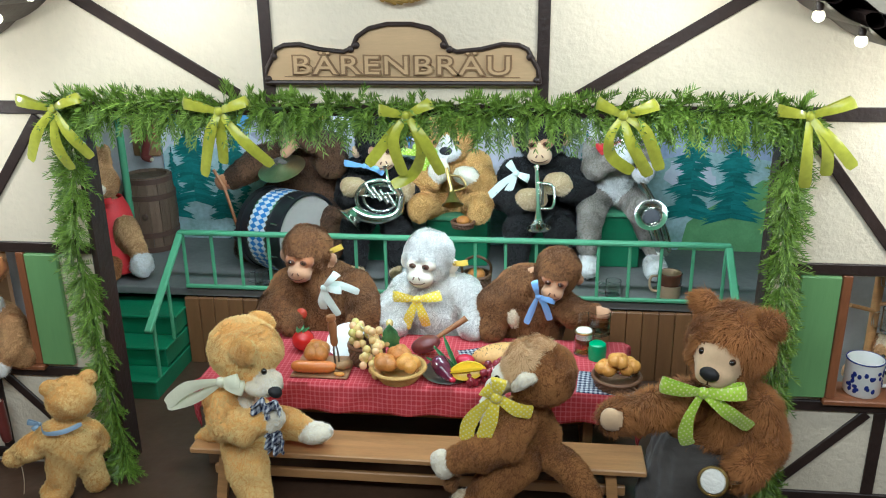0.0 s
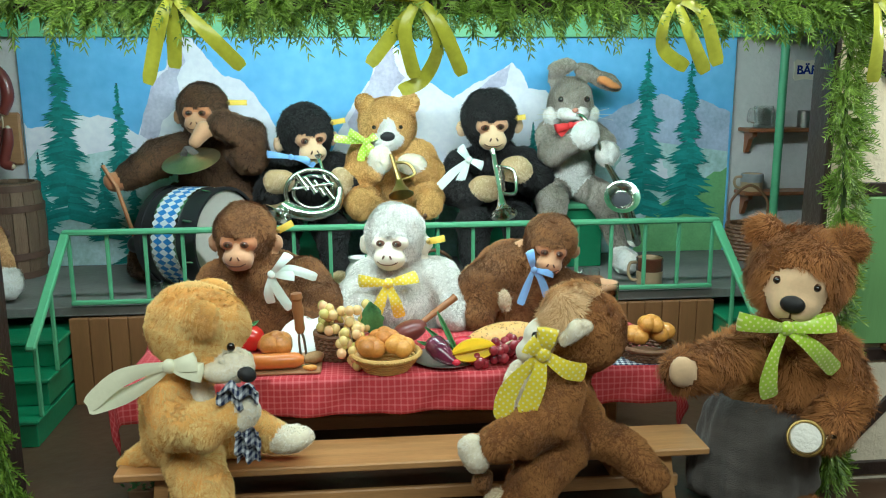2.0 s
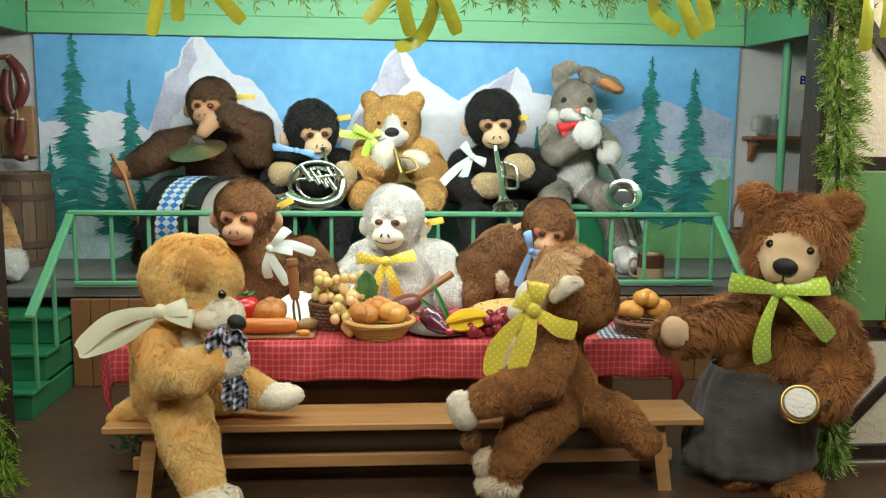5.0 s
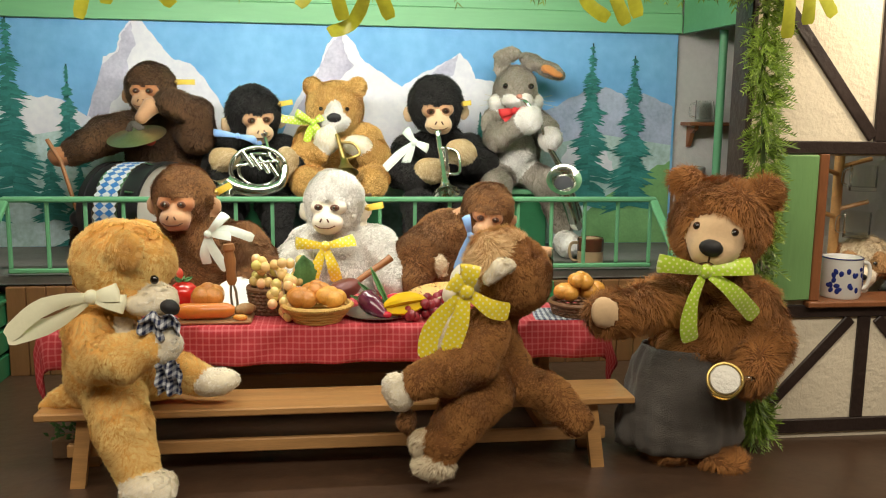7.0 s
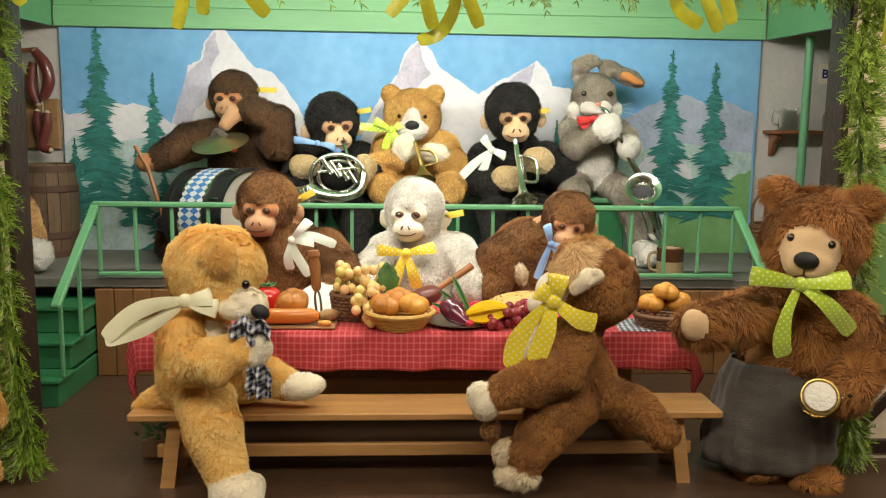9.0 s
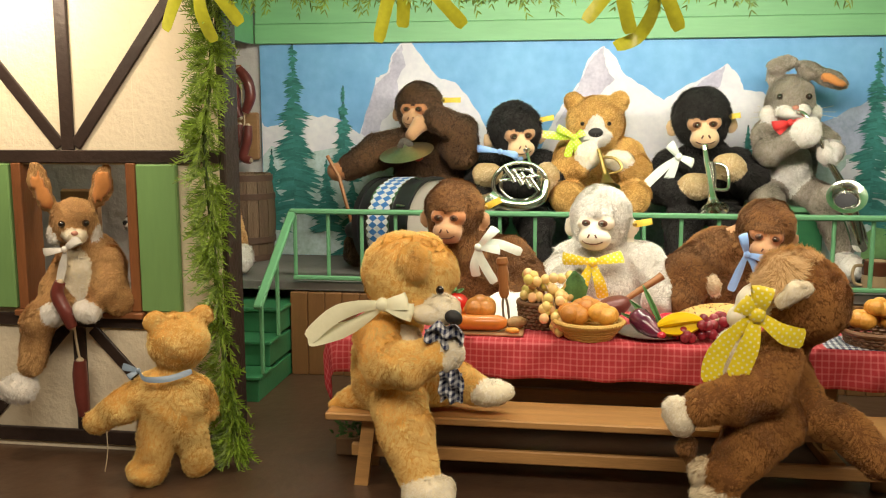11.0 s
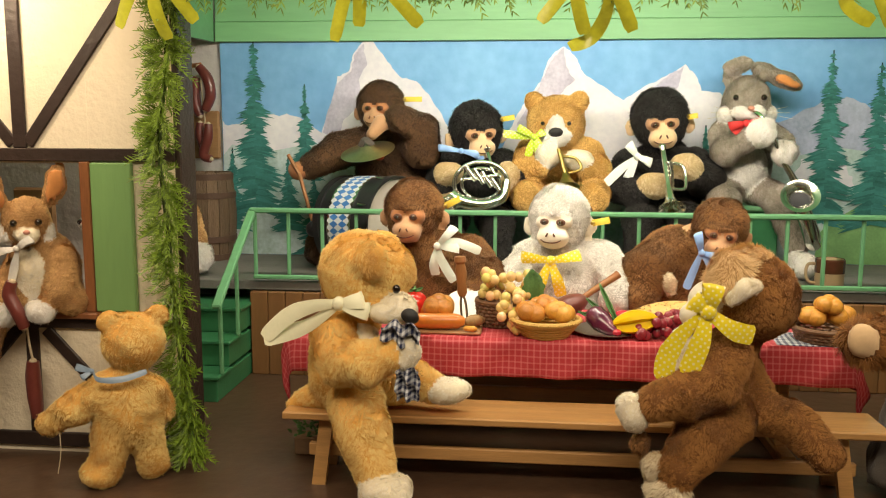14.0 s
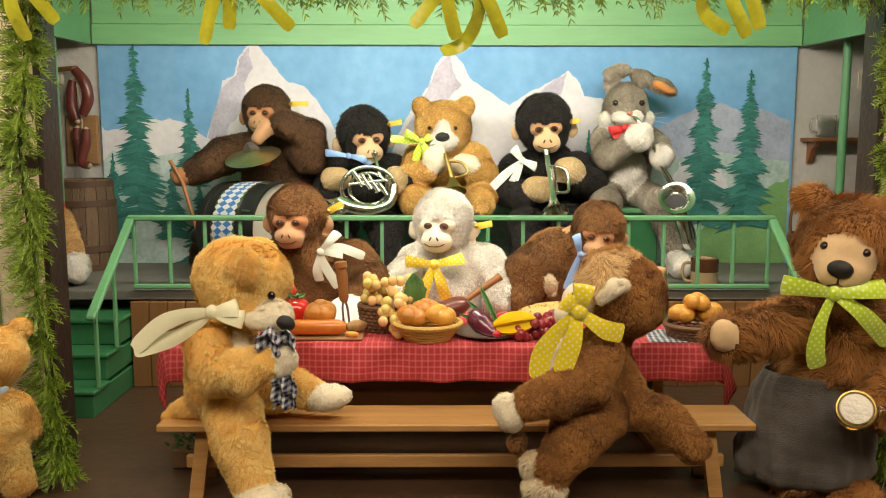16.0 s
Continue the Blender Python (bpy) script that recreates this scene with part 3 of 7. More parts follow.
        me.polygons.foreach_set("loop_total", sizes.astype(np.int32))
        # The body skin takes the darkened tones, the hairs keep the plush colours.
        for m in self.mats + [UNDERFUR_SHADE.get(m.name, m) for m in self.mats]:
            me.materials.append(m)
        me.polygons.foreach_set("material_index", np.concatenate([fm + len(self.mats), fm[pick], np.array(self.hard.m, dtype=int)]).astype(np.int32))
        me.update(calc_edges=True)
        me.shade_smooth()
        me.validate()
        ob = new(name, me)
        ob.location = base
        return tagged(ob, label, category, group)


def frame_at(c, yaw=0, pitch=0, roll=0):
    """A head's own axes: it looks along -y, turned by yaw to its left-hand side of the stage."""
    return Matrix.Translation(c) @ Matrix.Rotation(radians(yaw), 4, "Z") @ Matrix.Rotation(radians(-pitch), 4, "X") @ Matrix.Rotation(radians(roll), 4, "Y")


def eye(t, mx, x, y, z, r, ring=None):
    g = t.hard
    if ring:
        g.ball((x, y + r * 0.35, z), r * 1.15, t.slot(ring), 12, 8, mx=mx)
    g.ball((x, y, z), r, t.slot(EYE_B), 12, 8, mx=mx)


def bear_head(t, c, R, yaw, pitch, f, muz, ear=0.36, roll=0, nose=1.0, patch=0.0, low=0.0, snout=1.0, ear_z=0.76, eye_x=0.36, eye_r=0.075):
    mx = frame_at(c, yaw, pitch, roll)
    t.egg((0, 0, 0), (R, R * 0.93, R * 0.94), f, mx=mx)
    t.egg((0, -0.35 * R, -0.38 * R), (0.78 * R, 0.62 * R, 0.52 * R), f, mx=mx)
    if patch:
        t.egg((0, -0.70 * R, -0.10 * R), (patch * R, 0.42 * R, 0.52 * R), muz, mx=mx, soft=0.006)
    t.egg((0, -0.92 * snout * R, (-0.32 - low) * R), (0.47 * R, 0.44 * R, 0.37 * R), muz, mx=mx, soft=0.01)
    for s in (-1, 1):
        t.egg((s * 0.78 * R, 0.05 * R, ear_z * R), (ear * R, 0.22 * R, ear * R), f, mx=mx, soft=0.010)
        t.egg((s * 0.78 * R, -0.14 * R, (ear_z - 0.04) * R), (ear * 0.58 * R, 0.07 * R, ear * 0.55 * R), f, mx=mx, soft=0.003)
        eye(t, mx, s * eye_x * R, -0.94 * R, 0.10 * R, eye_r * R, EYE_R)
    t.hard.ball((0, -1.33 * snout * R, (-0.17 - low) * R), (0.21 * R * nose, 0.14 * R * nose, 0.155 * R * nose), t.slot(NOSE_B), mx=mx)
    t.hard.tube([mx @ V(0, -1.36 * snout * R, (-0.30 - low) * R), mx @ V(0, -1.35 * snout * R, (-0.45 - low) * R)], 0.022 * R, t.slot(MOUTH), 6)
    t.hard.tube([mx @ V(-0.17 * R, -1.25 * snout * R, (-0.55 - low) * R), mx @ V(0, -1.33 * snout * R, (-0.46 - low) * R), mx @ V(0.17 * R, -1.25 * snout * R, (-0.55 - low) * R)], 0.02 * R, t.slot(MOUTH), 6, 4)
    return mx


def ape_head(t, c, R, yaw, pitch, f, face, muzz, roll=0, ear=None, patch=1.0):
    mx = frame_at(c, yaw, pitch, roll)
    t.egg((0, 0.04 * R, 0.08 * R), (0.98 * R, 0.95 * R, R), f, mx=mx)
    t.egg((0, -0.15 * R, -0.48 * R), (0.76 * R, 0.64 * R, 0.48 * R), f, mx=mx)
    t.egg((0, -0.74 * R, 0.24 * R), (0.54 * R, 0.26 * R, 0.14 * R), f, mx=mx, soft=0.008)
    t.egg((0, -0.96 * R, -0.50 * R), (0.50 * R * patch, 0.38 * R, 0.33 * R), muzz, mx=mx, soft=0.008)
    t.egg((0, -0.92 * R, -0.72 * R), (0.38 * R, 0.32 * R, 0.17 * R), muzz, mx=mx, soft=0.006)
    t.egg((0, -0.98 * R, -0.20 * R), (0.15 * R, 0.19 * R, 0.20 * R), muzz, mx=mx, soft=0.008)
    for s in (-1, 1):
        t.egg((s * 0.27 * R, -0.84 * R, -0.03 * R), (0.31 * R * patch, 0.21 * R, 0.23 * R), face, mx=mx, soft=0.005)
        t.egg((s * 1.04 * R, 0.02 * R, -0.10 * R), (0.20 * R, 0.10 * R, 0.31 * R), ear or muzz, mx=mx @ Matrix.Rotation(radians(s * 10), 4, "Y"), soft=0.004)
        t.hard.ball((s * 0.26 * R, -1.022 * R, -0.03 * R), (0.150 * R, 0.060 * R, 0.110 * R), t.slot(MOUTH), 12, 8, mx=mx)
        t.hard.ball((s * 0.255 * R, -1.042 * R, -0.03 * R), 0.095 * R, t.slot(EYE_R), 12, 8, mx=mx)
        t.hard.ball((s * 0.253 * R, -1.088 * R, -0.03 * R), (0.064 * R, 0.058 * R, 0.064 * R), t.slot(EYE_B), 12, 8, mx=mx)
        t.hard.tube([mx @ V(s * 0.085 * R, -1.325 * R, -0.34 * R), mx @ V(s * 0.14 * R, -1.325 * R, -0.45 * R)], 0.026 * R, t.slot(MOUTH), 6)
    t.hard.tube([mx @ V(-0.32 * R, -1.235 * R, -0.56 * R), mx @ V(-0.15 * R, -1.31 * R, -0.63 * R), mx @ V(0.15 * R, -1.31 * R, -0.63 * R), mx @ V(0.32 * R, -1.235 * R, -0.56 * R)], 0.018 * R, t.slot(MOUTH), 6, 4)
    return mx


def ear_tag(name, p, d, label):
    """A small fabric flag held by a metal button."""
    g, w = Geo(), Vector(d)
    up = V(0, 0, 0.009)
    root = thing(name, p, label, "toy tag")
    g.ribbon([Vector(p), Vector(p) + w * 0.5 + V(0, -0.003, 0), Vector(p) + w], 0.018, (0, -1, 0.2), 0, 4, 0.0008)
    part("flag", g, TAG_Y, root)
    part("button", Geo().ball(Vector(p) + V(0, -0.004, 0), (0.006, 0.004, 0.006), 0, 10, 7), TAG_N, root, "brass button")
    return root


def bow(place, loops, tails, w, m, label, normal=(0, -1, 0.15), name="ribbon_bow", group="", band=None):
    """A tied ribbon: loops given by their far ends, tails by their points, all measured from the knot."""
    c, n = Vector(place), Vector(normal).normalized()
    root = thing(name, place, label, "ribbon", group)
    for e in loops:
        e = Vector(e)
        k = e.length
        g = Geo().ribbon([c, c + e * 0.45 + n * 0.24 * k, c + e * 0.92 + n * 0.18 * k, c + e * 1.02, c + e * 0.9 - n * 0.10 * k, c + e * 0.45 - n * 0.04 * k, c],
                         w * 0.82, e.cross(n).cross(e).normalized() + n * 0.001, 0, 6, flare=True)
        part("loop", g, m, root)
    for pts in tails:
        g = Geo().ribbon([c] + [c + Vector(p) for p in pts], w * 0.82, n, 0, 6, ends=(0.42, 1.0))
        part("tail", g, m, root)
    part("knot", Geo().ball(c + n * 0.004, (w * 0.34, w * 0.26, w * 0.36), 0, 12, 8), m, root)
    if band:
        g = Geo().ribbon([Vector(p) for p in band], w * 0.55, n, 0, 6)
        part("neck_band", g, m, root)
    return root

# ---- the hall and the stage ----
def slab(name, lo, hi, m, label, category="structure", bevel=0.003, kind="structure"):
    return build(name, Geo().box(lo, hi, 0, bevel), m, None, label, category, kind=kind, base=((lo[0] + hi[0]) / 2, (lo[1] + hi[1]) / 2, lo[2]))


slab("floor", (-3.2, -1.6, -0.06), (3.2, 3.9, 0.0), FLOOR, "dark brown painted display floor", "floor")
slab("wall_south", (-3.2, -1.72, -0.06), (3.2, -1.6, 2.7), HALL, "plain beige hall wall", "wall")
slab("wall_west", (-3.32, -1.6, -0.06), (-3.2, 3.9, 2.7), HALL, "plain beige hall wall", "wall")
slab("wall_east", (3.2, -1.6, -0.06), (3.32, 3.9, 2.7), HALL, "plain beige hall wall", "wall")
slab("ceiling", (-3.2, -1.6, 2.7), (3.2, 3.9, 2.8), HALL, "plain pale hall ceiling", "ceiling")
slab("wall_north", (-3.2, 3.60, -0.06), (3.2, 3.72, 2.7), WHITEWASH, "whitewashed back wall of the stage", "wall")

# facade with its stage opening and two windows
FY, FB, CX = 2.30, 2.36, -0.02
OX0, OX1, OZ = -0.915, 0.925, 1.125
WIN = ((-1.425, -1.122), (1.102, 1.405))
WZ0, WZ1 = 0.345, 0.695
wall = thing("facade_wall", (CX, FB, 0), "cream rough stucco house front with dark timbers", "wall", kind="structure")
for lo, hi in (((OX0, 1.125), (OX1, 2.4)), ((-3.2, 0), (WIN[0][0], 2.4)), ((WIN[0][0], 0), (WIN[0][1], WZ0)), ((WIN[0][0], WZ1), (WIN[0][1], 2.4)),
               ((WIN[0][1], 0), (OX0, 2.4)), ((OX1, 0), (WIN[1][0], 2.4)), ((WIN[1][0], 0), (WIN[1][1], WZ0)), ((WIN[1][0], WZ1), (WIN[1][1], 2.4)), ((WIN[1][1], 0), (3.2, 2.4))):
    part("stucco_field", Geo().box((lo[0], FY, lo[1]), (hi[0], FB, hi[1]), 0, 0.0005), STUCCO, wall)


def timber(a, b, w=0.032, proud=0.009):
    """A dark beam flat on the house front from a to b (x, z)."""
    a, b = Vector((a[0], 0, a[1])), Vector((b[0], 0, b[1]))
    d = b - a
    mx = Matrix.Translation((a + b) / 2 + Vector((0, FY - proud / 2 + 0.001, 0))) @ Matrix.Rotation(-math.atan2(d.z, d.x), 4, "Y")
    part("timber", Geo().box((-d.length / 2, -proud / 2, -w / 2), (d.length / 2, proud / 2, w / 2), 0, 0.002, mx), TIMBER, wall)


for side, mid in ((-1, -1.285), (1, 1.250)):
    inner, outer = (OX0, -3.1) if side < 0 else (OX1, 3.1)
    for z, k in ((0.714, 0.030), (0.322, 0.030), (0.033, 0.034), (1.109, 0.034)):
        timber((inner, z), (outer, z), k, 0.011)
    timber((mid, 0.05), (mid, 0.307))
    timber((mid, 0.729), (mid, 1.092))
    timber((mid - 0.035, 0.302), (mid - 0.255, 0.062), 0.028, 0.0085)
    timber((mid + 0.035, 0.302), (mid + 0.255, 0.062), 0.028, 0.0085)
    timber((mid - 0.018, 0.738), (mid - 0.295, 1.085), 0.028, 0.0085)
    timber((mid + 0.018, 0.738), (mid + 0.275, 1.085), 0.028, 0.0085)
    timber((CX + side * 0.345, 1.128), (CX + side * 0.345, 2.0), 0.030)
    timber((CX + side * 0.43, 1.145), (CX + side * 1.15, 1.58), 0.030, 0.0085)
    timber((mid, 1.126), (mid, 1.6))
timber((OX0, 1.109), (OX1, 1.109), 0.032)

# dark reveal boards of the stage opening
for x0, x1, n in ((OX0 - 0.002, OX0 + 0.014, "west"), (OX1 - 0.014, OX1 + 0.002, "east")):
    slab("trim_" + n, (x0, FY - 0.006, 0.0), (x1, FB + 0.02, OZ - 0.016), TIMBER, "dark board lining the stage opening", "trim")
slab("trim_header", (OX0 + 0.015, FY + 0.004, OZ - 0.016), (OX1 - 0.015, FB + 0.02, OZ - 0.002), TIMBER, "dark board lining the stage opening", "trim")

# windows: wooden frames, sills and green shutters
for (x0, x1), nm in zip(WIN, ("window_1", "window_2")):
    w = thing(nm, ((x0 + x1) / 2, FY, WZ0), "open window with red-brown wooden frame", "window", kind="structure")
    for a, b in ((x0 - 0.004, x0 + 0.020), (x1 - 0.020, x1 + 0.004)):
        part("frame_post", Geo().box((a, FY - 0.014, WZ0 + 0.004), (b, FB + 0.004, WZ1 + 0.004), 0, 0.002), REDWOOD, w)
    part("window_sill", Geo().box((x0 - 0.012, FY - 0.026, WZ0 - 0.012), (x1 + 0.012, FB + 0.03, WZ0 + 0.003), 0, 0.003), REDWOOD, w)
    for a, b in ((x0 - 0.108, x0 - 0.008), (x1 + 0.008, x1 + 0.106)):
        s = slab("shutter", (a, FY - 0.019, WZ0 + 0.006), (b, FY - 0.003, WZ1 + 0.002), SHUTTER, "flat green painted wooden shutter", "shutter", 0.003)
        s["group"] = "window shutters"
# small dim rooms behind the windows
for x0, x1, n in ((-1.9, -1.125, "west"), (1.115, 1.9, "east")):
    slab("booth_back_" + n, (x0, 2.62, 0.0), (x1, 2.64, 0.92), WHITEWASH, "pale grey back wall behind the window", "wall")
    slab("booth_floor_" + n, (x0, FB + 0.002, WZ0 - 0.06), (x1, 2.615, WZ0 - 0.02), DECK, "grey floor board inside the window", "floor")

# sloping eaves with bulbs
for side in (-1, 1):
    roof = thing("eaves_" + ("east" if side > 0 else "west"), (side * 1.2, 2.1, 1.3), "dark scalloped sloping roof edge", "roof", kind="structure")
    a, k, b = Vector((CX + side * 0.55, 0, 1.565)), Vector((CX + side * 1.10, 0, 1.262)), Vector((CX + side * 2.3, 0, 1.20))
    run = [a.lerp(k, i / 6) if i < 6 else k.lerp(b, (i - 6) / 10) for i in range(17)]
    for i in range(16):
        p, a, b = (run[i] + run[i + 1]) / 2, run[i], run[i + 1]
        mx = Matrix.Translation((p.x, 2.17, p.z + 0.035)) @ Matrix.Rotation(-math.atan2((b - a).z, (b - a).x * side) * side, 4, "Y")
        part("roof_tile", Geo().lathe([(0.075, -0.13), (0.082, -0.12), (0.082, 0.12), (0.075, 0.13)], 0, 14, mx @ Matrix.Rotation(radians(90), 4, "X") @ Matrix.Diagonal((1, 0.3, 1, 1))), TIMBER, roof)
    for i in range(9):
        p = run[i].lerp(run[i + 1], 0.9)
        bl = thing("eaves_bulb", (p.x, 2.075, p.z - 0.004), "small round warm white bulb under the eaves", "light bulb", "bulbs under the eaves")
        part("globe", Geo().ball((p.x, 2.075, p.z - 0.014), 0.013, 0, 12, 8), BULB, bl)
        part("socket", Geo().lathe([(0.008, 0), (0.009, 0.02), (0.004, 0.028)], 0, 10, Matrix.Translation((p.x, 2.075, p.z - 0.004))), TIMBER, bl)

# deck, plank front, stairs
DZ = 0.30
slab("deck", (-1.9, 3.012, 0.27), (1.9, 3.6, DZ), DECK, "grey painted stage deck", "stage floor")
front = thing("deck_front", (0, 3.0, 0), "brown vertical board front of the stage", "panelling", kind="structure")
for i in range(35):
    x = -0.985 + i * 0.0563
    part("plank", Geo().box((x, 2.992 + 0.001 * (i % 3), 0.0), (x + 0.0545, 3.011, 0.268), 0, 0.0025), PANEL, front)
for side in (-1, 1):
    st = thing("staircase", (side * 1.13, 2.8, 0), "dark green painted wooden stage steps", "stairs", "stage steps", "structure")
    x0, x1 = sorted((side * 0.99, side * 1.42))
    for i in range(3):
        z = 0.078 * (i + 1)
        part("riser", Geo().box((x0, 2.70 + 0.102 * i, z - 0.078), (x1, 3.01, z - 0.012), 0, 0.002), GREEN_D, st)
        part("tread", Geo().box((x0 - 0.008, 2.69 + 0.102 * i, z - 0.012), (x1 + 0.008, 2.80 + 0.102 * i + (0.108 if i == 2 else 0.004), z), 0, 0.003), GREEN_D, st)
rail = thing("railing", (0, 3.0, DZ), "sage green painted wooden balustrade along the stage", "railing")
RT = 0.533
part("top_rail", Geo().box((-0.982, 2.986, RT - 0.016), (0.982, 3.012, RT), 0, 0.004), GREEN, rail)
part("bottom_rail", Geo().box((-0.974, 2.994, 0.308), (0.974, 3.008, 0.322), 0, 0.003), GREEN, rail)
for i in range(19):
    x = -0.966 + i * 1.932 / 18
    part("baluster", Geo().box((x - 0.0055, 2.995, 0.322), (x + 0.0055, 3.006, RT - 0.016), 0, 0.002), GREEN, rail)
for side in (-1, 1):
    for a, b in (((side * 0.973, 3.0, RT - 0.010), (side * 0.966, 2.645, 0.288)),):
        a, b = Vector(a), Vector(b)
        mx = look((a + b) / 2, b)
        part("hand_rail", Geo().box((-0.013, -0.008, -(a - b).length / 2), (0.013, 0.008, (a - b).length / 2), 0, 0.004, mx), GREEN, rail)
    for y, z0, z1 in ((2.725, 0.078, 0.335), (2.87, 0.156, 0.435)):
        part("post", Geo().box((side * 0.984 - 0.0055, y - 0.0055, z0), (side * 0.984 + 0.0055, y + 0.0055, z1), 0, 0.002), GREEN, rail)
for x, y in ((-1.340, 3.36), (1.374, 3.42)):
    build("stage_post", Geo().tube([(x, y, DZ), (x, y, 1.098)], 0.015, 0, 14), GREEN, None, "slim round sage green post on the stage", "post", "stage posts", base=(x, y, DZ))
canopy = thing("canopy", (0, 3.5, 1.1), "fresh green painted boards of the stage canopy", "canopy", kind="structure")
part("back_board", Geo().box((-1.285, 3.562, 1.097), (1.275, 3.582, 1.168), 0, 0.002), GREEN_B, canopy)
part("upper_board", Geo().box((-1.285, 3.570, 1.1695), (1.275, 3.598, 1.45), 0, 0.002), GREEN_B, canopy)
for side in (-1, 1):
    xa, xb = (-1.287, -1.37) if side < 0 else (1.277, 1.36)
    part("side_board", Geo().add([(xa, 3.56, 1.097), (xb, 2.6, 1.097), (xb + side * 0.02, 2.6, 1.097), (xa + side * 0.02, 3.56, 1.097),
                                  (xa, 3.56, 1.45), (xb, 2.6, 1.45), (xb + side * 0.02, 2.6, 1.45), (xa + side * 0.02, 3.56, 1.45)],
                                 [(0, 1, 5, 4), (1, 2, 6, 5), (2, 3, 7, 6), (3, 0, 4, 7), (4, 5, 6, 7), (0, 3, 2, 1)]), GREEN, canopy)
slab("stage_ceiling", (-1.9, FB + 0.01, 1.452), (1.9, 3.6, 1.48), GREEN_B, "green painted stage ceiling", "ceiling")
# Tube and holder are added, out of view, as a body for that source.
build("tube_light", Geo().tube([(-0.85, 2.47, 1.30), (0.85, 2.47, 1.30)], 0.013, 0, 12), mat("tube_glow", (1.0, 0.95, 0.86), 0.4, vary=0.01, emit=3.0), None,
      "assumed white tube light, unseen behind the stage header", "tube light", base=(0, 2.47, 1.30))
slab("trim_tube", (-0.9, 2.45, 1.315), (0.9, 2.49, 1.452), WHITEWASH, "assumed white holder of the unseen tube light", "trim")

# painted scenery: sky, mountains, firs
BY = 3.584
bd = thing("scenery_panel", (0, BY, DZ), "painted alpine scenery with snowy peaks and teal firs", "stage scenery")
part("sky", Geo().box((-1.275, BY, DZ), (1.27, BY + 0.012, 1.0965), 0, 0.001), SKY, bd)


def sx(px):
    return -0.713 + (px - 318) * 0.00203


def sz(py):
    return 1.099 - (py - 46) * 0.00196


def paint(name, outline, m, layer, label=""):
    g = Geo().prism([(max(-1.272, min(1.267, sx(a))), max(DZ + 0.001, sz(b))) for a, b in outline], BY - 0.0007 * layer, BY - 0.0007 * layer + 0.0004)
    part(name, g, m, bd, label, smooth=0)


def rough_edge(pts, amp, seed):
    r, out = random.Random(seed), []
    for (a, b), (c, d) in zip(pts, pts[1:]):
        for i in range(5):
            t = i / 5
            out.append((a + (c - a) * t + r.uniform(-amp, amp), b + (d - b) * t + r.uniform(-amp, amp)))
    return out + [pts[-1]]


paint("far_ridge", rough_edge([(960, 470), (960, 215), (1050, 195), (1120, 160), (1165, 150), (1200, 170), (1235, 160), (1290, 185)], 4, 1) + [(1290, 470)], HILL, 1)
paint("meadow", rough_edge([(15, 470), (15, 205), (70, 215), (120, 180), (165, 190), (230, 215), (300, 235), (420, 240)], 5, 2) + [(560, 250), (800, 250), (960, 250), (1060, 260), (1150, 240), (1290, 260), (1290, 470)], MEAD, 2)
paint("snow_field", rough_edge([(15, 260), (25, 190), (60, 205), (130, 178), (185, 188), (240, 220), (330, 235)], 4, 3) + [(300, 262), (200, 240), (120, 255), (60, 240)], SNOW, 3)
paint("peak", rough_edge([(215, 250), (238, 195), (255, 150), (262, 112), (284, 100), (292, 70), (308, 48), (328, 46), (355, 84), (376, 112), (408, 122), (435, 152), (457, 190), (490, 245)], 1.5, 4) + [(350, 300)], SNOW, 4)
paint("peak", rough_edge([(560, 250), (585, 190), (612, 148), (632, 120), (640, 90), (656, 68), (672, 58), (690, 74), (706, 106), (740, 130), (776, 156), (815, 130), (850, 112), (882, 92), (902, 112), (912, 138), (945, 142), (985, 190), (1020, 250)], 1.5, 5) + [(800, 320)], SNOW, 4)
paint("rock_shade", rough_edge([(232, 215), (260, 125), (286, 102), (296, 68), (310, 50), (316, 90), (300, 120), (310, 160), (272, 190), (260, 235)], 2, 6), LAV, 5)
paint("rock_shade", rough_edge([(590, 200), (625, 140), (645, 88), (670, 60), (676, 95), (690, 120), (665, 145), (672, 180), (630, 200), (600, 235)], 2, 7), LAV, 5)
paint("rock_shade", rough_edge([(800, 160), (845, 118), (880, 96), (872, 130), (850, 150), (868, 185), (820, 200)], 2, 8), LAV, 5)
paint("snow_rock", rough_edge([(1075, 300), (1090, 262), (1130, 258), (1165, 272), (1180, 310)], 3, 9) + [(1120, 330)], SNOW, 3)
paint("grass_slope", rough_edge([(1110, 470), (1130, 390), (1180, 350), (1230, 320), (1290, 290)], 4, 10) + [(1290, 470)], MEAD_G, 3)


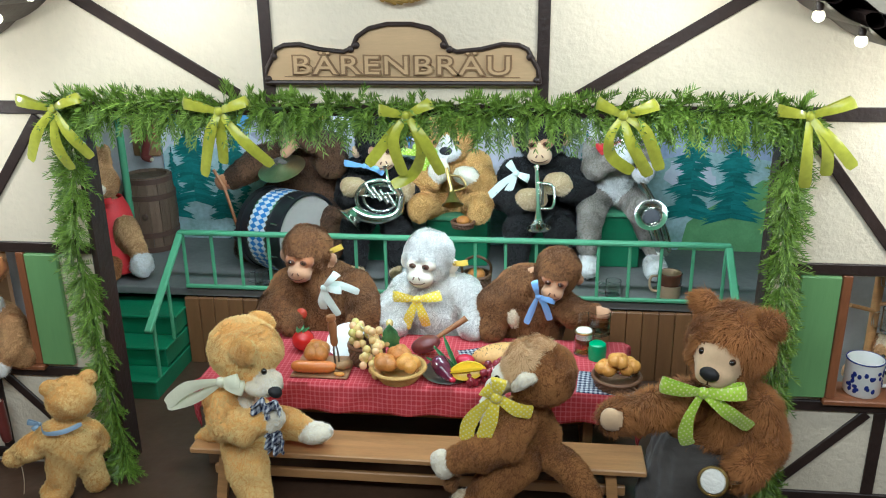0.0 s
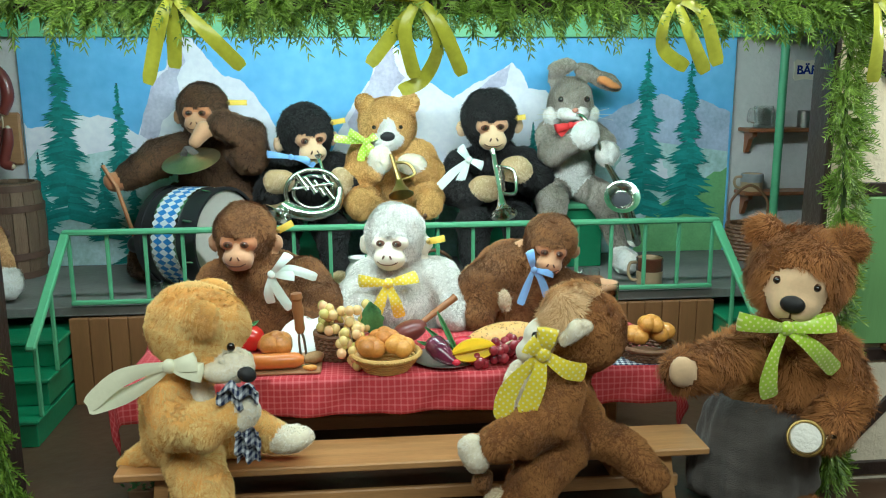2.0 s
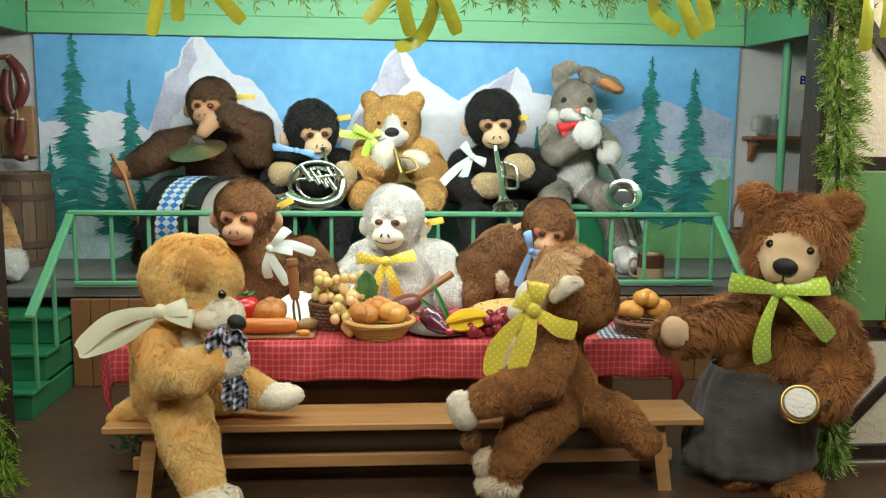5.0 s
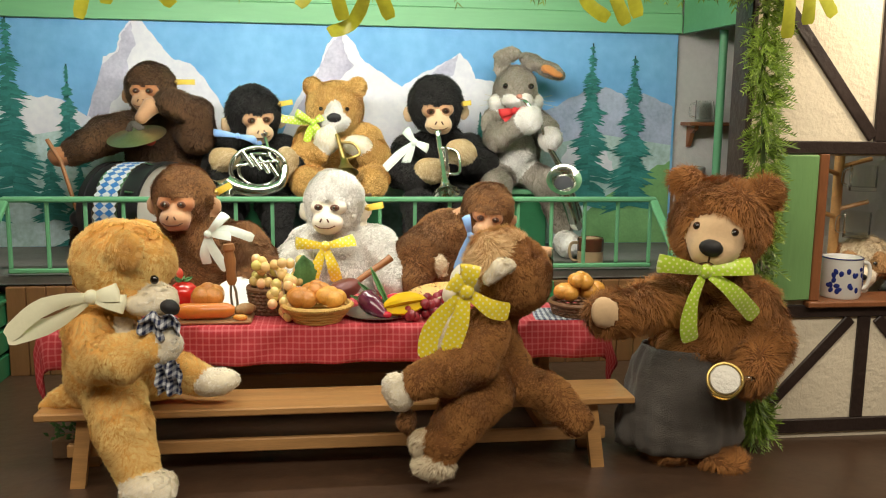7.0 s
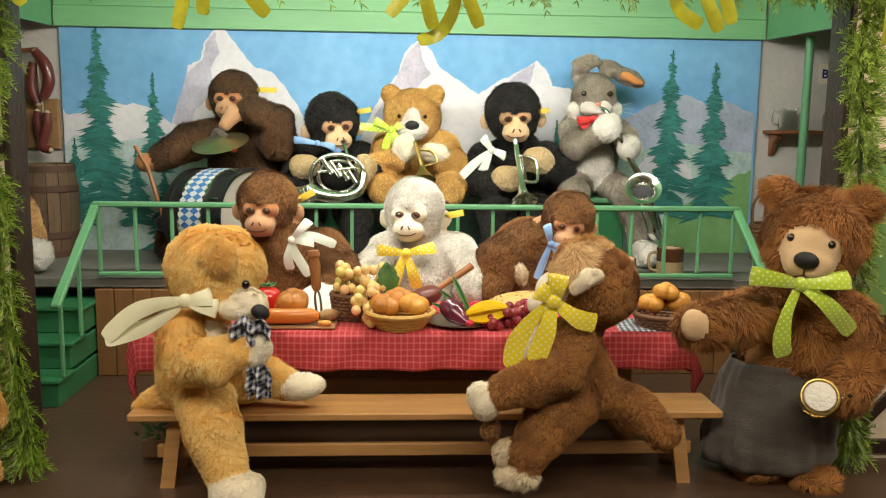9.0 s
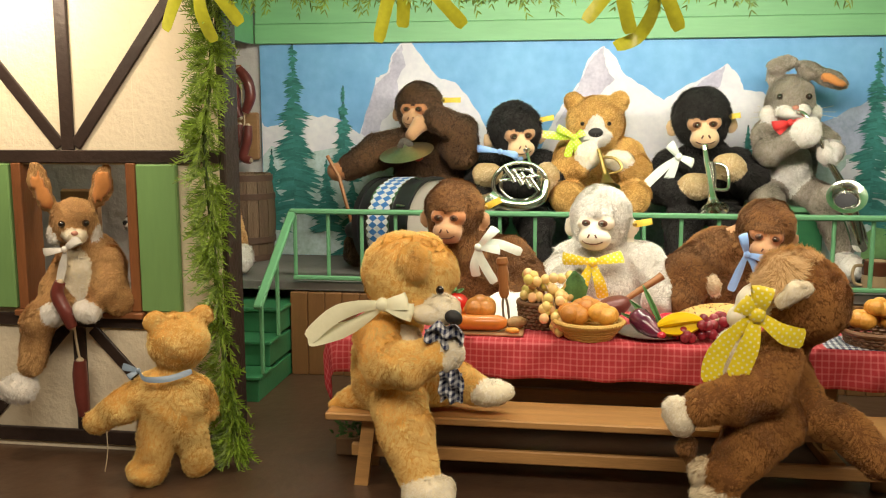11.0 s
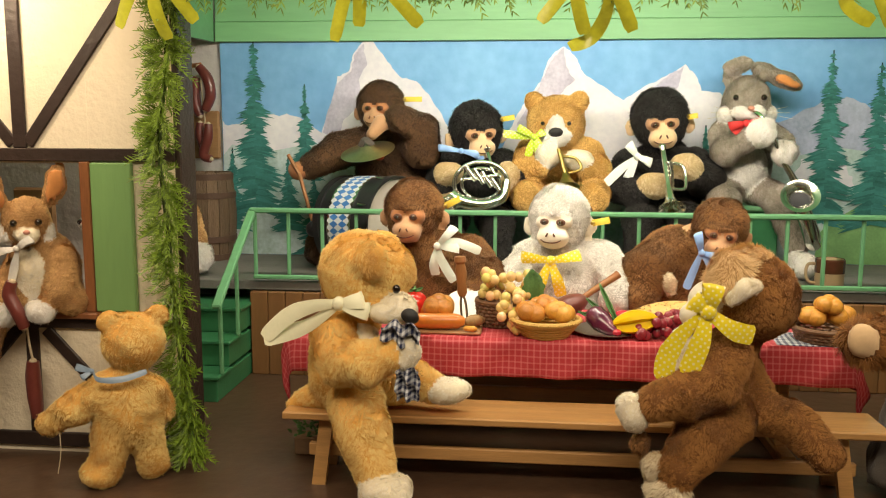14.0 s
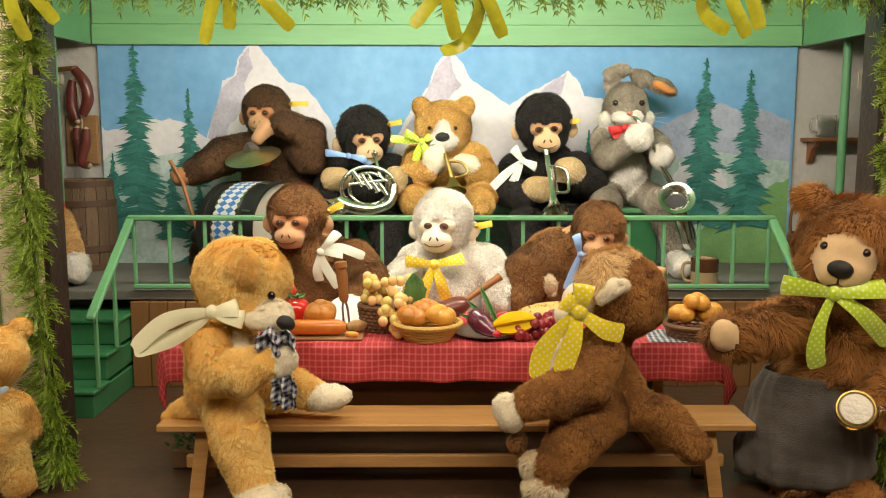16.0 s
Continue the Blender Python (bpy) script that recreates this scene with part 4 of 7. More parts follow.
def fir(px, top, bottom, half, layer, seed):
    r = random.Random(seed)
    g, y = Geo(), BY - 0.0007 * layer
    for i in range(int((bottom - top) * 1.5)):
        k = r.random() ** 0.75
        pz = top + (bottom - top) * k
        reach = 1.4 * half * (0.10 + 0.90 * k) * r.uniform(0.35, 1.0) * (0.75 + 0.25 * math.sin(k * 34))
        s, th = r.choice((-1, 1)), r.uniform(3.5, 8.5) * (0.45 + 0.55 * k)
        x0, x1 = px - s * 2, px + s * reach
        drop = reach * r.uniform(0.12, 0.42)
        yy = y - r.uniform(0, 0.0005)
        q = [(x0, pz - th * 0.5), ((x0 + x1) / 2, pz - th * 0.7 + drop * 0.4), (x1, pz + drop), ((x0 + x1) / 2, pz + th * 0.7 + drop * 0.35), (x0, pz + th * 0.6)]
        g.add([(max(-1.272, min(1.267, sx(a))), yy, max(DZ + 0.001, sz(b))) for a, b in q], [(0, 1, 2, 3, 4)] if s < 0 else [(4, 3, 2, 1, 0)])
    tagged(part("fir_brushwork", g, TREE_P, bd, smooth=0), kind="stuff")
    paint("fir_trunk", [(px - 1.2, top - 4), (px + 1.2, top - 4), (px + 3, bottom), (px - 3, bottom)], TRUNK_P, layer - 1)


for args in ((105, 46, 365, 58, 7, 1), (200, 130, 300, 30, 7, 2), (166, 270, 400, 34, 8, 3), (215, 300, 440, 40, 7, 8), (1131, 72, 375, 55, 7, 4), (1212, 94, 375, 52, 8, 5), (922, 205, 260, 14, 7, 6), (60, 250, 400, 30, 6, 7)):
    fir(*args)

# sign board with carved outline, letters and scrolls
sg = thing("pub_sign", (CX - 0.005, FY - 0.02, 1.18), "carved pale wood sign with dark scrolled edge", "sign")
half_out = [(0.343, 1.180), (0.338, 1.215), (0.326, 1.235), (0.312, 1.262), (0.290, 1.272), (0.25, 1.274), (0.20, 1.262), (0.14, 1.256), (0.118, 1.266), (0.105, 1.292), (0.075, 1.312), (0.03, 1.322)]
outline = [(CX - 0.005 + a, b) for a, b in half_out] + [(CX - 0.005 - a, b) for a, b in half_out[::-1]]
part("board", Geo().prism(outline[::-1], FY - 0.016, FY + 0.0), SIGN_W, sg, smooth=30)
part("edge_moulding", Geo().tube([(a, FY - 0.018, b) for a, b in outline + [outline[0]]], 0.006, 0, 8), TIMBER, sg, "dark edge moulding")
for a, b in ((0.318, 1.244), (0.122, 1.262), (0.108, 1.272), (0.336, 1.188)):
    for s in (-1, 1):
        part("scroll", Geo().ball((CX - 0.005 + s * a, FY - 0.019, b), (0.009, 0.007, 0.009), 0, 12, 8), TIMBER, sg, "dark carved scroll")


def lettering(name, text, size, place, m, parent, depth=0.0025, spacing=1.0, width=None, swell=0.030):
    cu = bpy.data.curves.new(name, "FONT")
    cu.body, cu.size, cu.extrude, cu.align_x, cu.align_y, cu.space_character = text, size, depth, "CENTER", "CENTER", spacing
    cu.offset = size * swell
    cu.materials.append(m)
    ob = new(name, cu)
    ob.parent = parent
    ob.matrix_local = Matrix.Translation(Vector(place) - parent.matrix_world.translation) @ Matrix.Rotation(radians(90), 4, "X") @ Matrix.Diagonal((width or 1, 1, 1, 1))
    return ob


lettering("letters", "B\u00c4RENBR\u00c4U", 0.064, (CX - 0.005, FY - 0.018, 1.221), SIGN_T, sg, 0.003, 1.10, 1.42, 0.050)
lettering("letter_faces", "B\u00c4RENBR\u00c4U", 0.064, (CX - 0.005, FY - 0.0215, 1.221), SIGN_W, sg, 0.0006, 1.10, 1.42, -0.002)
part("carved_line", Geo().box((CX - 0.30, FY - 0.0175, 1.193), (CX + 0.29, FY - 0.0155, 1.1955), 0, 0.0005), SIGN_T, sg)

# round plaque with gilded wreath above the sign
wr = thing("wreath_plaque", (CX, FY - 0.02, 1.50), "round wooden plaque framed by a gilded leaf wreath", "plaque")
part("disc", Geo().lathe([(0.0, 0), (0.105, 0), (0.11, 0.006), (0.11, 0.018), (0.0, 0.018)], 0, 40, Matrix.Translation((CX, FY, 1.50)) @ Matrix.Rotation(radians(90), 4, "X")), WOODY, wr)
rr = random.Random(5)
for i in range(54):
    a = 2 * math.pi * i / 54
    c = V(CX + 0.122 * math.cos(a), FY - 0.022, 1.50 + 0.122 * math.sin(a))
    part("gilt_leaf", Geo().ball(c, (0.017, 0.005, 0.008), 0, 8, 6, Matrix.Rotation(-a + 1.57 + rr.uniform(-0.7, 0.7), 4, "Y")), GOLD, wr)

# ---- the soft toys ----
def drummer():
    t = Toy(1)
    ape_head(t, (-0.640, 3.430, 0.857), 0.083, -6, -4, F_DARK, SKIN_R, SKIN)
    t.egg((-0.598, 3.450, 0.645), (0.133, 0.101, 0.165), F_DARK)
    t.limb([(-0.675, 3.420, 0.730), (-0.775, 3.360, 0.703), (-0.865, 3.310, 0.649)], [0.060, 0.062, 0.042], F_DARK, soft=0.008)
    t.egg((-0.905, 3.295, 0.635), (0.036, 0.032, 0.032), SKIN_R, soft=0.006)
    t.limb([(-0.540, 3.420, 0.756), (-0.487, 3.360, 0.712), (-0.477, 3.325, 0.776), (-0.557, 3.300, 0.813)], [0.060, 0.066, 0.054, 0.046], F_DARK, soft=0.008)
    t.limb([(-0.616, 3.290, 0.796), (-0.641, 3.280, 0.762)], [0.029, 0.021], SKIN, soft=0.006)
    t.limb([(-0.565, 3.430, 0.546), (-0.488, 3.300, 0.488), (-0.471, 3.240, 0.390)], [0.068, 0.057, 0.041], F_DARK)
    t.limb([(-0.729, 3.430, 0.544), (-0.809, 3.340, 0.470), (-0.846, 3.300, 0.354)], [0.068, 0.054, 0.042], F_DARK)
    t.hard.lathe([(0, 0), (0.020, 0), (0.020, 0.003), (0, 0.004)], t.slot(BADGE_R), 16, Matrix.Translation((-0.629, 3.335, 0.690)) @ Matrix.Rotation(radians(80), 4, "X"))
    t.finish("toy_monkey", "dark brown plush monkey playing drum and cymbal", "plush monkey", (-0.62, 3.43, 0.53))


def horn_player():
    t = Toy(2)
    ape_head(t, (-0.302, 3.420, 0.774), 0.094, 16, -8, F_BLACK, SKIN, SKIN_L, roll=-4)
    t.egg((-0.315, 3.460, 0.577), (0.133, 0.101, 0.161), F_BLACK)
    t.limb([(-0.404, 3.430, 0.647), (-0.421, 3.360, 0.562), (-0.409, 3.310, 0.585)], [0.060, 0.055, 0.038], F_BLACK, soft=0.008)
    t.egg((-0.384, 3.280, 0.631), (0.053, 0.034, 0.040), F_HAND, soft=0.006)
    t.limb([(-0.210, 3.430, 0.649), (-0.154, 3.360, 0.566), (-0.158, 3.310, 0.607)], [0.060, 0.055, 0.038], F_BLACK, soft=0.008)
    t.egg((-0.184, 3.280, 0.622), (0.038, 0.034, 0.053), F_HAND, soft=0.006)
    t.limb([(-0.371, 3.420, 0.479), (-0.385, 3.270, 0.464), (-0.372, 3.220, 0.357)], [0.064, 0.053, 0.043], F_BLACK)
    t.limb([(-0.252, 3.420, 0.481), (-0.219, 3.270, 0.467), (-0.208, 3.220, 0.360)], [0.064, 0.053, 0.043], F_BLACK)
    t.egg((-0.364, 3.175, 0.317), (0.033, 0.055, 0.027), F_HAND, soft=0.008)
    t.egg((-0.199, 3.175, 0.321), (0.033, 0.055, 0.027), F_HAND, soft=0.008)
    t.finish("toy_monkey", "black plush monkey blowing a silver horn", "plush monkey", (-0.31, 3.43, 0.50))


def bandleader_bear():
    t = Toy(3)
    bear_head(t, (-0.025, 3.420, 0.801), 0.100, -2, -8, F_TAN2, F_WHITE, 0.34, nose=1.2, patch=0.34, low=0.02, snout=0.80, ear_z=0.74, eye_x=0.44, eye_r=0.062)
    t.egg((-0.006, 3.450, 0.611), (0.121, 0.092, 0.145), F_TAN2)
    t.limb([(-0.106, 3.410, 0.689), (-0.125, 3.350, 0.634), (-0.077, 3.315, 0.651)], [0.060, 0.054, 0.038], F_TAN2, soft=0.008)
    t.egg((-0.053, 3.300, 0.693), (0.040, 0.034, 0.046), F_CREAM, soft=0.006)
    t.limb([(0.080, 3.410, 0.691), (0.107, 3.350, 0.640), (0.078, 3.315, 0.648)], [0.060, 0.054, 0.038], F_TAN2, soft=0.008)
    t.egg((0.049, 3.300, 0.678), (0.048, 0.034, 0.036), F_CREAM, soft=0.006)
    t.limb([(-0.077, 3.420, 0.543), (-0.124, 3.280, 0.558)], [0.068, 0.053], F_TAN2)
    t.egg((-0.124, 3.245, 0.554), (0.045, 0.030, 0.052), F_TAN2, soft=0.008)
    t.limb([(0.067, 3.420, 0.545), (0.103, 3.280, 0.561)], [0.068, 0.053], F_TAN2)
    t.egg((0.101, 3.245, 0.553), (0.045, 0.030, 0.052), F_TAN2, soft=0.008)
    t.finish("toy_bear", "golden plush teddy bear playing a brass horn", "teddy bear", (0.01, 3.43, 0.51))


def trumpeter():
    t = Toy(4)
    ape_head(t, (0.326, 3.420, 0.815), 0.097, -2, -10, F_BLACK, SKIN, SKIN_L, roll=-3)
    t.egg((0.350, 3.460, 0.584), (0.133, 0.101, 0.165), F_BLACK)
    t.limb([(0.234, 3.430, 0.652), (0.199, 3.350, 0.590), (0.242, 3.295, 0.566)], [0.064, 0.058, 0.042], F_BLACK, soft=0.008)
    t.egg((0.298, 3.275, 0.597), (0.061, 0.034, 0.044), F_HAND, soft=0.006)
    t.limb([(0.448, 3.430, 0.654), (0.480, 3.360, 0.611), (0.432, 3.300, 0.626)], [0.064, 0.059, 0.042], F_BLACK, soft=0.008)
    t.egg((0.393, 3.272, 0.660), (0.057, 0.034, 0.044), F_HAND, soft=0.006)
    t.limb([(0.296, 3.420, 0.489), (0.253, 3.270, 0.475), (0.247, 3.220, 0.371)], [0.064, 0.053, 0.043], F_BLACK)
    t.limb([(0.407, 3.420, 0.491), (0.408, 3.270, 0.478), (0.407, 3.220, 0.375)], [0.064, 0.053, 0.043], F_BLACK)
    t.egg((0.242, 3.175, 0.332), (0.033, 0.055, 0.027), F_HAND, soft=0.008)
    t.egg((0.404, 3.175, 0.336), (0.033, 0.055, 0.027), F_HAND, soft=0.008)
    t.finish("toy_monkey", "black plush monkey blowing a silver trumpet", "plush monkey", (0.335, 3.43, 0.50))


def sax_rabbit():
    t = Toy(5)
    R = 0.089
    mx = frame_at((0.609, 3.42, 0.872), -4, -6)
    t.egg((0, 0, 0), (0.86 * R, 0.9 * R, 1.0 * R), F_GREY, mx=mx)
    t.egg((0, -0.45 * R, -0.25 * R), (0.62 * R, 0.6 * R, 0.5 * R), F_GREY, mx=mx)
    for s in (-1, 1):
        t.egg((s * 0.26 * R, -0.95 * R, -0.34 * R), (0.32 * R, 0.26 * R, 0.26 * R), F_WHITE, mx=mx, soft=0.006)
        t.egg((s * 0.72 * R, -0.25 * R, -0.45 * R), (0.36 * R, 0.36 * R, 0.34 * R), F_WHITE, mx=mx, soft=0.01)
        eye(t, mx, s * 0.50 * R, -0.80 * R, 0.22 * R, 0.10 * R, EYE_R)
        for k in range(3):
            t.hard.tube([mx @ V(s * 0.35 * R, -1.1 * R, -0.3 * R), mx @ V(s * (1.3 + 0.1 * k) * R, -1.0 * R, (-0.1 - 0.22 * k) * R)], 0.0008, t.slot(SKIN_W), 4)
    t.hard.ball((0, -1.14 * R, -0.14 * R), (0.12 * R, 0.08 * R, 0.09 * R), t.slot(PINK), mx=mx)
    t.egg((0.575, 3.41, 0.992), (0.052, 0.020, 0.026), F_GREY, rot=Matrix.Rotation(radians(-8), 4, "Y"))
    t.egg((0.560, 3.44, 0.965), (0.026, 0.020, 0.042), F_GREY)
    t.egg((0.665, 3.43, 0.975), (0.045, 0.020, 0.030), F_GREY, rot=Matrix.Rotation(radians(25), 4, "Y"))
    t.egg((0.728, 3.41, 0.945), (0.062, 0.018, 0.030), F_GREY, rot=Matrix.Rotation(radians(25), 4, "Y"))
    t.egg((0.734, 3.385, 0.938), (0.046, 0.010, 0.016), EAR_O, rot=Matrix.Rotation(radians(25), 4, "Y"), soft=0.003)
    t.egg((0.612, 3.45, 0.675), (0.098, 0.085, 0.140), F_GREY)
    t.egg((0.612, 3.405, 0.655), (0.070, 0.060, 0.100), F_LGREY, soft=0.008)
    t.limb([(0.535, 3.42, 0.765), (0.530, 3.34, 0.705), (0.585, 3.30, 0.738)], [0.045, 0.042, 0.034], F_GREY)
    t.egg((0.628, 3.280, 0.770), (0.046, 0.038, 0.048), F_WHITE, soft=0.006)
    t.limb([(0.690, 3.42, 0.765), (0.715, 3.34, 0.735)], [0.045, 0.036], F_GREY)
    t.egg((0.706, 3.290, 0.705), (0.042, 0.036, 0.042), F_WHITE, soft=0.006)
    t.limb([(0.565, 3.42, 0.575), (0.525, 3.30, 0.545), (0.515, 3.27, 0.42)], [0.055, 0.05, 0.042], F_GREY)
    t.limb([(0.665, 3.42, 0.575), (0.715, 3.33, 0.545), (0.765, 3.31, 0.41)], [0.055, 0.05, 0.042], F_GREY)
    for x in (0.515, 0.768):
        t.egg((x, 3.245, 0.348), (0.042, 0.075, 0.044), F_WHITE, soft=0.008)
    t.finish("toy_rabbit", "grey plush rabbit with drooping ear and saxophone", "plush rabbit", (0.612, 3.43, 0.53))


def brown_monkey():
    t = Toy(6)
    ape_head(t, (-0.432, 2.765, 0.552), 0.084, -8, -5, F_COCOA, SKIN_R, SKIN)
    t.egg((-0.375, 2.80, 0.335), (0.145, 0.105, 0.165), F_COCOA)
    t.egg((-0.40, 2.79, 0.44), (0.10, 0.08, 0.07), F_COCOA)
    t.limb([(-0.28, 2.77, 0.425), (-0.225, 2.70, 0.365), (-0.25, 2.665, 0.335)], [0.062, 0.058, 0.045], F_COCOA)
    t.limb([(-0.50, 2.77, 0.425), (-0.535, 2.70, 0.365), (-0.48, 2.665, 0.335)], [0.062, 0.058, 0.045], F_COCOA)
    t.hard.lathe([(0, 0), (0.019, 0), (0.019, 0.003), (0, 0.004)], t.slot(BADGE_R), 16, Matrix.Translation((-0.445, 2.690, 0.358)) @ Matrix.Rotation(radians(80), 4, "X"))
    t.finish("toy_monkey", "brown plush monkey with orange face at the table", "plush monkey", (-0.375, 2.80, 0.17))


def white_monkey():
    t = Toy(7)
    ape_head(t, (-0.030, 2.79, 0.535), 0.086, -14, -1, F_LGREY, SKIN_W, SKIN_W)
    t.egg((-0.010, 2.81, 0.33), (0.135, 0.10, 0.165), F_LGREY)
    t.limb([(-0.10, 2.78, 0.42), (-0.155, 2.72, 0.36), (-0.13, 2.685, 0.33)], [0.058, 0.055, 0.045], F_LGREY)
    t.limb([(0.085, 2.78, 0.42), (0.140, 2.72, 0.36), (0.12, 2.685, 0.33)], [0.058, 0.055, 0.045], F_LGREY)
    t.finish("toy_monkey", "pale grey plush monkey with cream face at the table", "plush monkey", (-0.01, 2.81, 0.17))


def leaning_monkey():
    t = Toy(8)
    ape_head(t, (0.390, 2.732, 0.520), 0.074, -8, -10, F_COCOA, SKIN_R, SKIN, roll=8)
    t.egg((0.295, 2.80, 0.335), (0.135, 0.105, 0.165), F_COCOA)
    t.limb([(0.28, 2.78, 0.445), (0.37, 2.77, 0.465)], [0.072, 0.06], F_COCOA)
    t.limb([(0.255, 2.76, 0.445), (0.195, 2.71, 0.405), (0.185, 2.68, 0.335)], [0.062, 0.058, 0.048], F_COCOA)
    t.egg((0.255, 2.665, 0.378), (0.020, 0.016, 0.026), F_CURL, soft=0.006)
    t.limb([(0.37, 2.76, 0.42), (0.45, 2.71, 0.385), (0.505, 2.675, 0.40)], [0.055, 0.045, 0.035], F_COCOA)
    t.limb([(0.515, 2.668, 0.405), (0.545, 2.65, 0.415)], [0.026, 0.018], SKIN, soft=0.006)
    t.finish("toy_monkey", "brown plush monkey leaning over with tilted head", "plush monkey", (0.295, 2.80, 0.17))


def bench_bear():
    t = Toy(9)
    t.egg((-0.468, 2.195, 0.474), (0.092, 0.090, 0.087), F_HONEY)
    t.egg((-0.411, 2.185, 0.477), (0.059, 0.063, 0.061), F_HONEY)
    t.egg((-0.438, 2.175, 0.420), (0.058, 0.065, 0.047), F_HONEY)
    t.egg((-0.381, 2.130, 0.410), (0.043, 0.041, 0.031), F_CREAM, soft=0.008)
    t.egg((-0.403, 2.110, 0.402), (0.036, 0.027, 0.022), F_CREAM, soft=0.008)
    t.egg((-0.435, 2.106, 0.511), (0.036, 0.013, 0.041), F_HONEY, soft=0.006)
    t.egg((-0.428, 2.094, 0.507), (0.022, 0.009, 0.028), F_HONEY_D, soft=0.003)
    t.egg((-0.435, 2.270, 0.520), (0.042, 0.015, 0.034), F_HONEY, soft=0.005)
    t.hard.ball((-0.381, 2.108, 0.453), (0.0085, 0.0070, 0.0095), t.slot(EYE_B), 12, 8)
    t.hard.ball((-0.352, 2.098, 0.400), (0.0200, 0.0190, 0.0150), t.slot(NOSE_B), rot=Matrix.Rotation(radians(30), 4, "Y"))
    t.egg((-0.487, 2.200, 0.360), (0.057, 0.054, 0.035), F_HONEY)
    t.egg((-0.521, 2.235, 0.293), (0.072, 0.072, 0.070), F_HONEY)
    t.egg((-0.503, 2.225, 0.234), (0.091, 0.084, 0.079), F_HONEY)
    t.egg((-0.462, 2.150, 0.333), (0.039, 0.034, 0.034), F_CREAM, soft=0.01)
    t.limb([(-0.519, 2.140, 0.348), (-0.494, 2.100, 0.300), (-0.438, 2.065, 0.306), (-0.395, 2.075, 0.325)], [0.050, 0.051, 0.046, 0.037], F_HONEY, soft=0.004)
    t.egg((-0.362, 2.085, 0.331), (0.033, 0.035, 0.040), F_CREAM, soft=0.005)
    t.limb([(-0.475, 2.150, 0.197), (-0.451, 2.105, 0.152), (-0.421, 2.070, 0.080)], [0.060, 0.058, 0.042], F_HONEY, soft=0.005)
    t.egg((-0.395, 2.045, 0.050), (0.056, 0.056, 0.037), F_CREAM, soft=0.008)
    t.limb([(-0.419, 2.225, 0.226), (-0.353, 2.215, 0.231), (-0.326, 2.215, 0.218)], [0.053, 0.043, 0.036], F_HONEY, soft=0.006)
    t.egg((-0.285, 2.205, 0.213), (0.052, 0.038, 0.028), F_CREAM, soft=0.008)
    t.limb([(-0.539, 2.235, 0.195), (-0.598, 2.235, 0.177), (-0.642, 2.235, 0.162)], [0.048, 0.027, 0.013], F_HONEY, soft=0.012)
    t.finish("toy_bear", "honey plush teddy bear sitting astride the bench", "teddy bear", (-0.49, 2.235, 0.163), h=0.006)


def bench_monkey():
    t = Toy(10)
    t.egg((0.353, 2.195, 0.436), (0.083, 0.087, 0.085), F_BROWN)
    t.egg((0.324, 2.185, 0.410), (0.066, 0.070, 0.054), F_BROWN)
    t.egg((0.295, 2.172, 0.499), (0.042, 0.047, 0.040), F_HAIR)
    t.egg((0.337, 2.190, 0.523), (0.033, 0.033, 0.019), F_HAIR)
    t.egg((0.273, 2.165, 0.467), (0.030, 0.042, 0.039), F_HAIR)
    t.egg((0.248, 2.175, 0.429), (0.037, 0.047, 0.040), SKIN_W, soft=0.008)
    t.egg((0.225, 2.175, 0.401), (0.030, 0.037, 0.026), SKIN_W, soft=0.008)
    t.limb([(0.280, 2.092, 0.450), (0.299, 2.080, 0.472), (0.318, 2.084, 0.478)], [0.014, 0.019, 0.015], F_CREAM, soft=0.004)
    t.hard.ball((0.228, 2.140, 0.445), (0.008, 0.007, 0.009), t.slot(EYE_B), 12, 8)
    t.egg((0.315, 2.210, 0.336), (0.052, 0.052, 0.040), F_BROWN)
    t.egg((0.306, 2.235, 0.278), (0.072, 0.072, 0.065), F_BROWN)
    t.egg((0.322, 2.230, 0.227), (0.082, 0.077, 0.065), F_BROWN)
    t.egg((0.217, 2.215, 0.298), (0.041, 0.048, 0.069), F_CREAM, soft=0.008)
    t.limb([(0.277, 2.140, 0.322), (0.252, 2.105, 0.278), (0.191, 2.075, 0.258), (0.139, 2.070, 0.245)], [0.057, 0.056, 0.046, 0.037], F_BROWN, soft=0.004)
    t.egg((0.093, 2.072, 0.222), (0.029, 0.031, 0.042), F_CREAM, rot=Matrix.Rotation(radians(-18), 4, "Y"), soft=0.005)
    t.limb([(0.291, 2.150, 0.195), (0.232, 2.100, 0.164), (0.188, 2.075, 0.113)], [0.060, 0.056, 0.044], F_BROWN, soft=0.005)
    t.egg((0.169, 2.078, 0.067), (0.046, 0.044, 0.033), F_CURL, soft=0.008)
    t.egg((0.142, 2.078, 0.115), (0.026, 0.026, 0.026), F_CURL, soft=0.008)
    t.egg((0.115, 2.090, 0.155), (0.020, 0.022, 0.022), F_COCOA, soft=0.004)
    t.limb([(0.365, 2.190, 0.202), (0.420, 2.130, 0.192), (0.471, 2.095, 0.146)], [0.042, 0.042, 0.037], F_BROWN, soft=0.006)
    t.finish("toy_monkey", "brown plush monkey with sandy forelock on the bench", "plush monkey", (0.322, 2.235, 0.163), h=0.006)


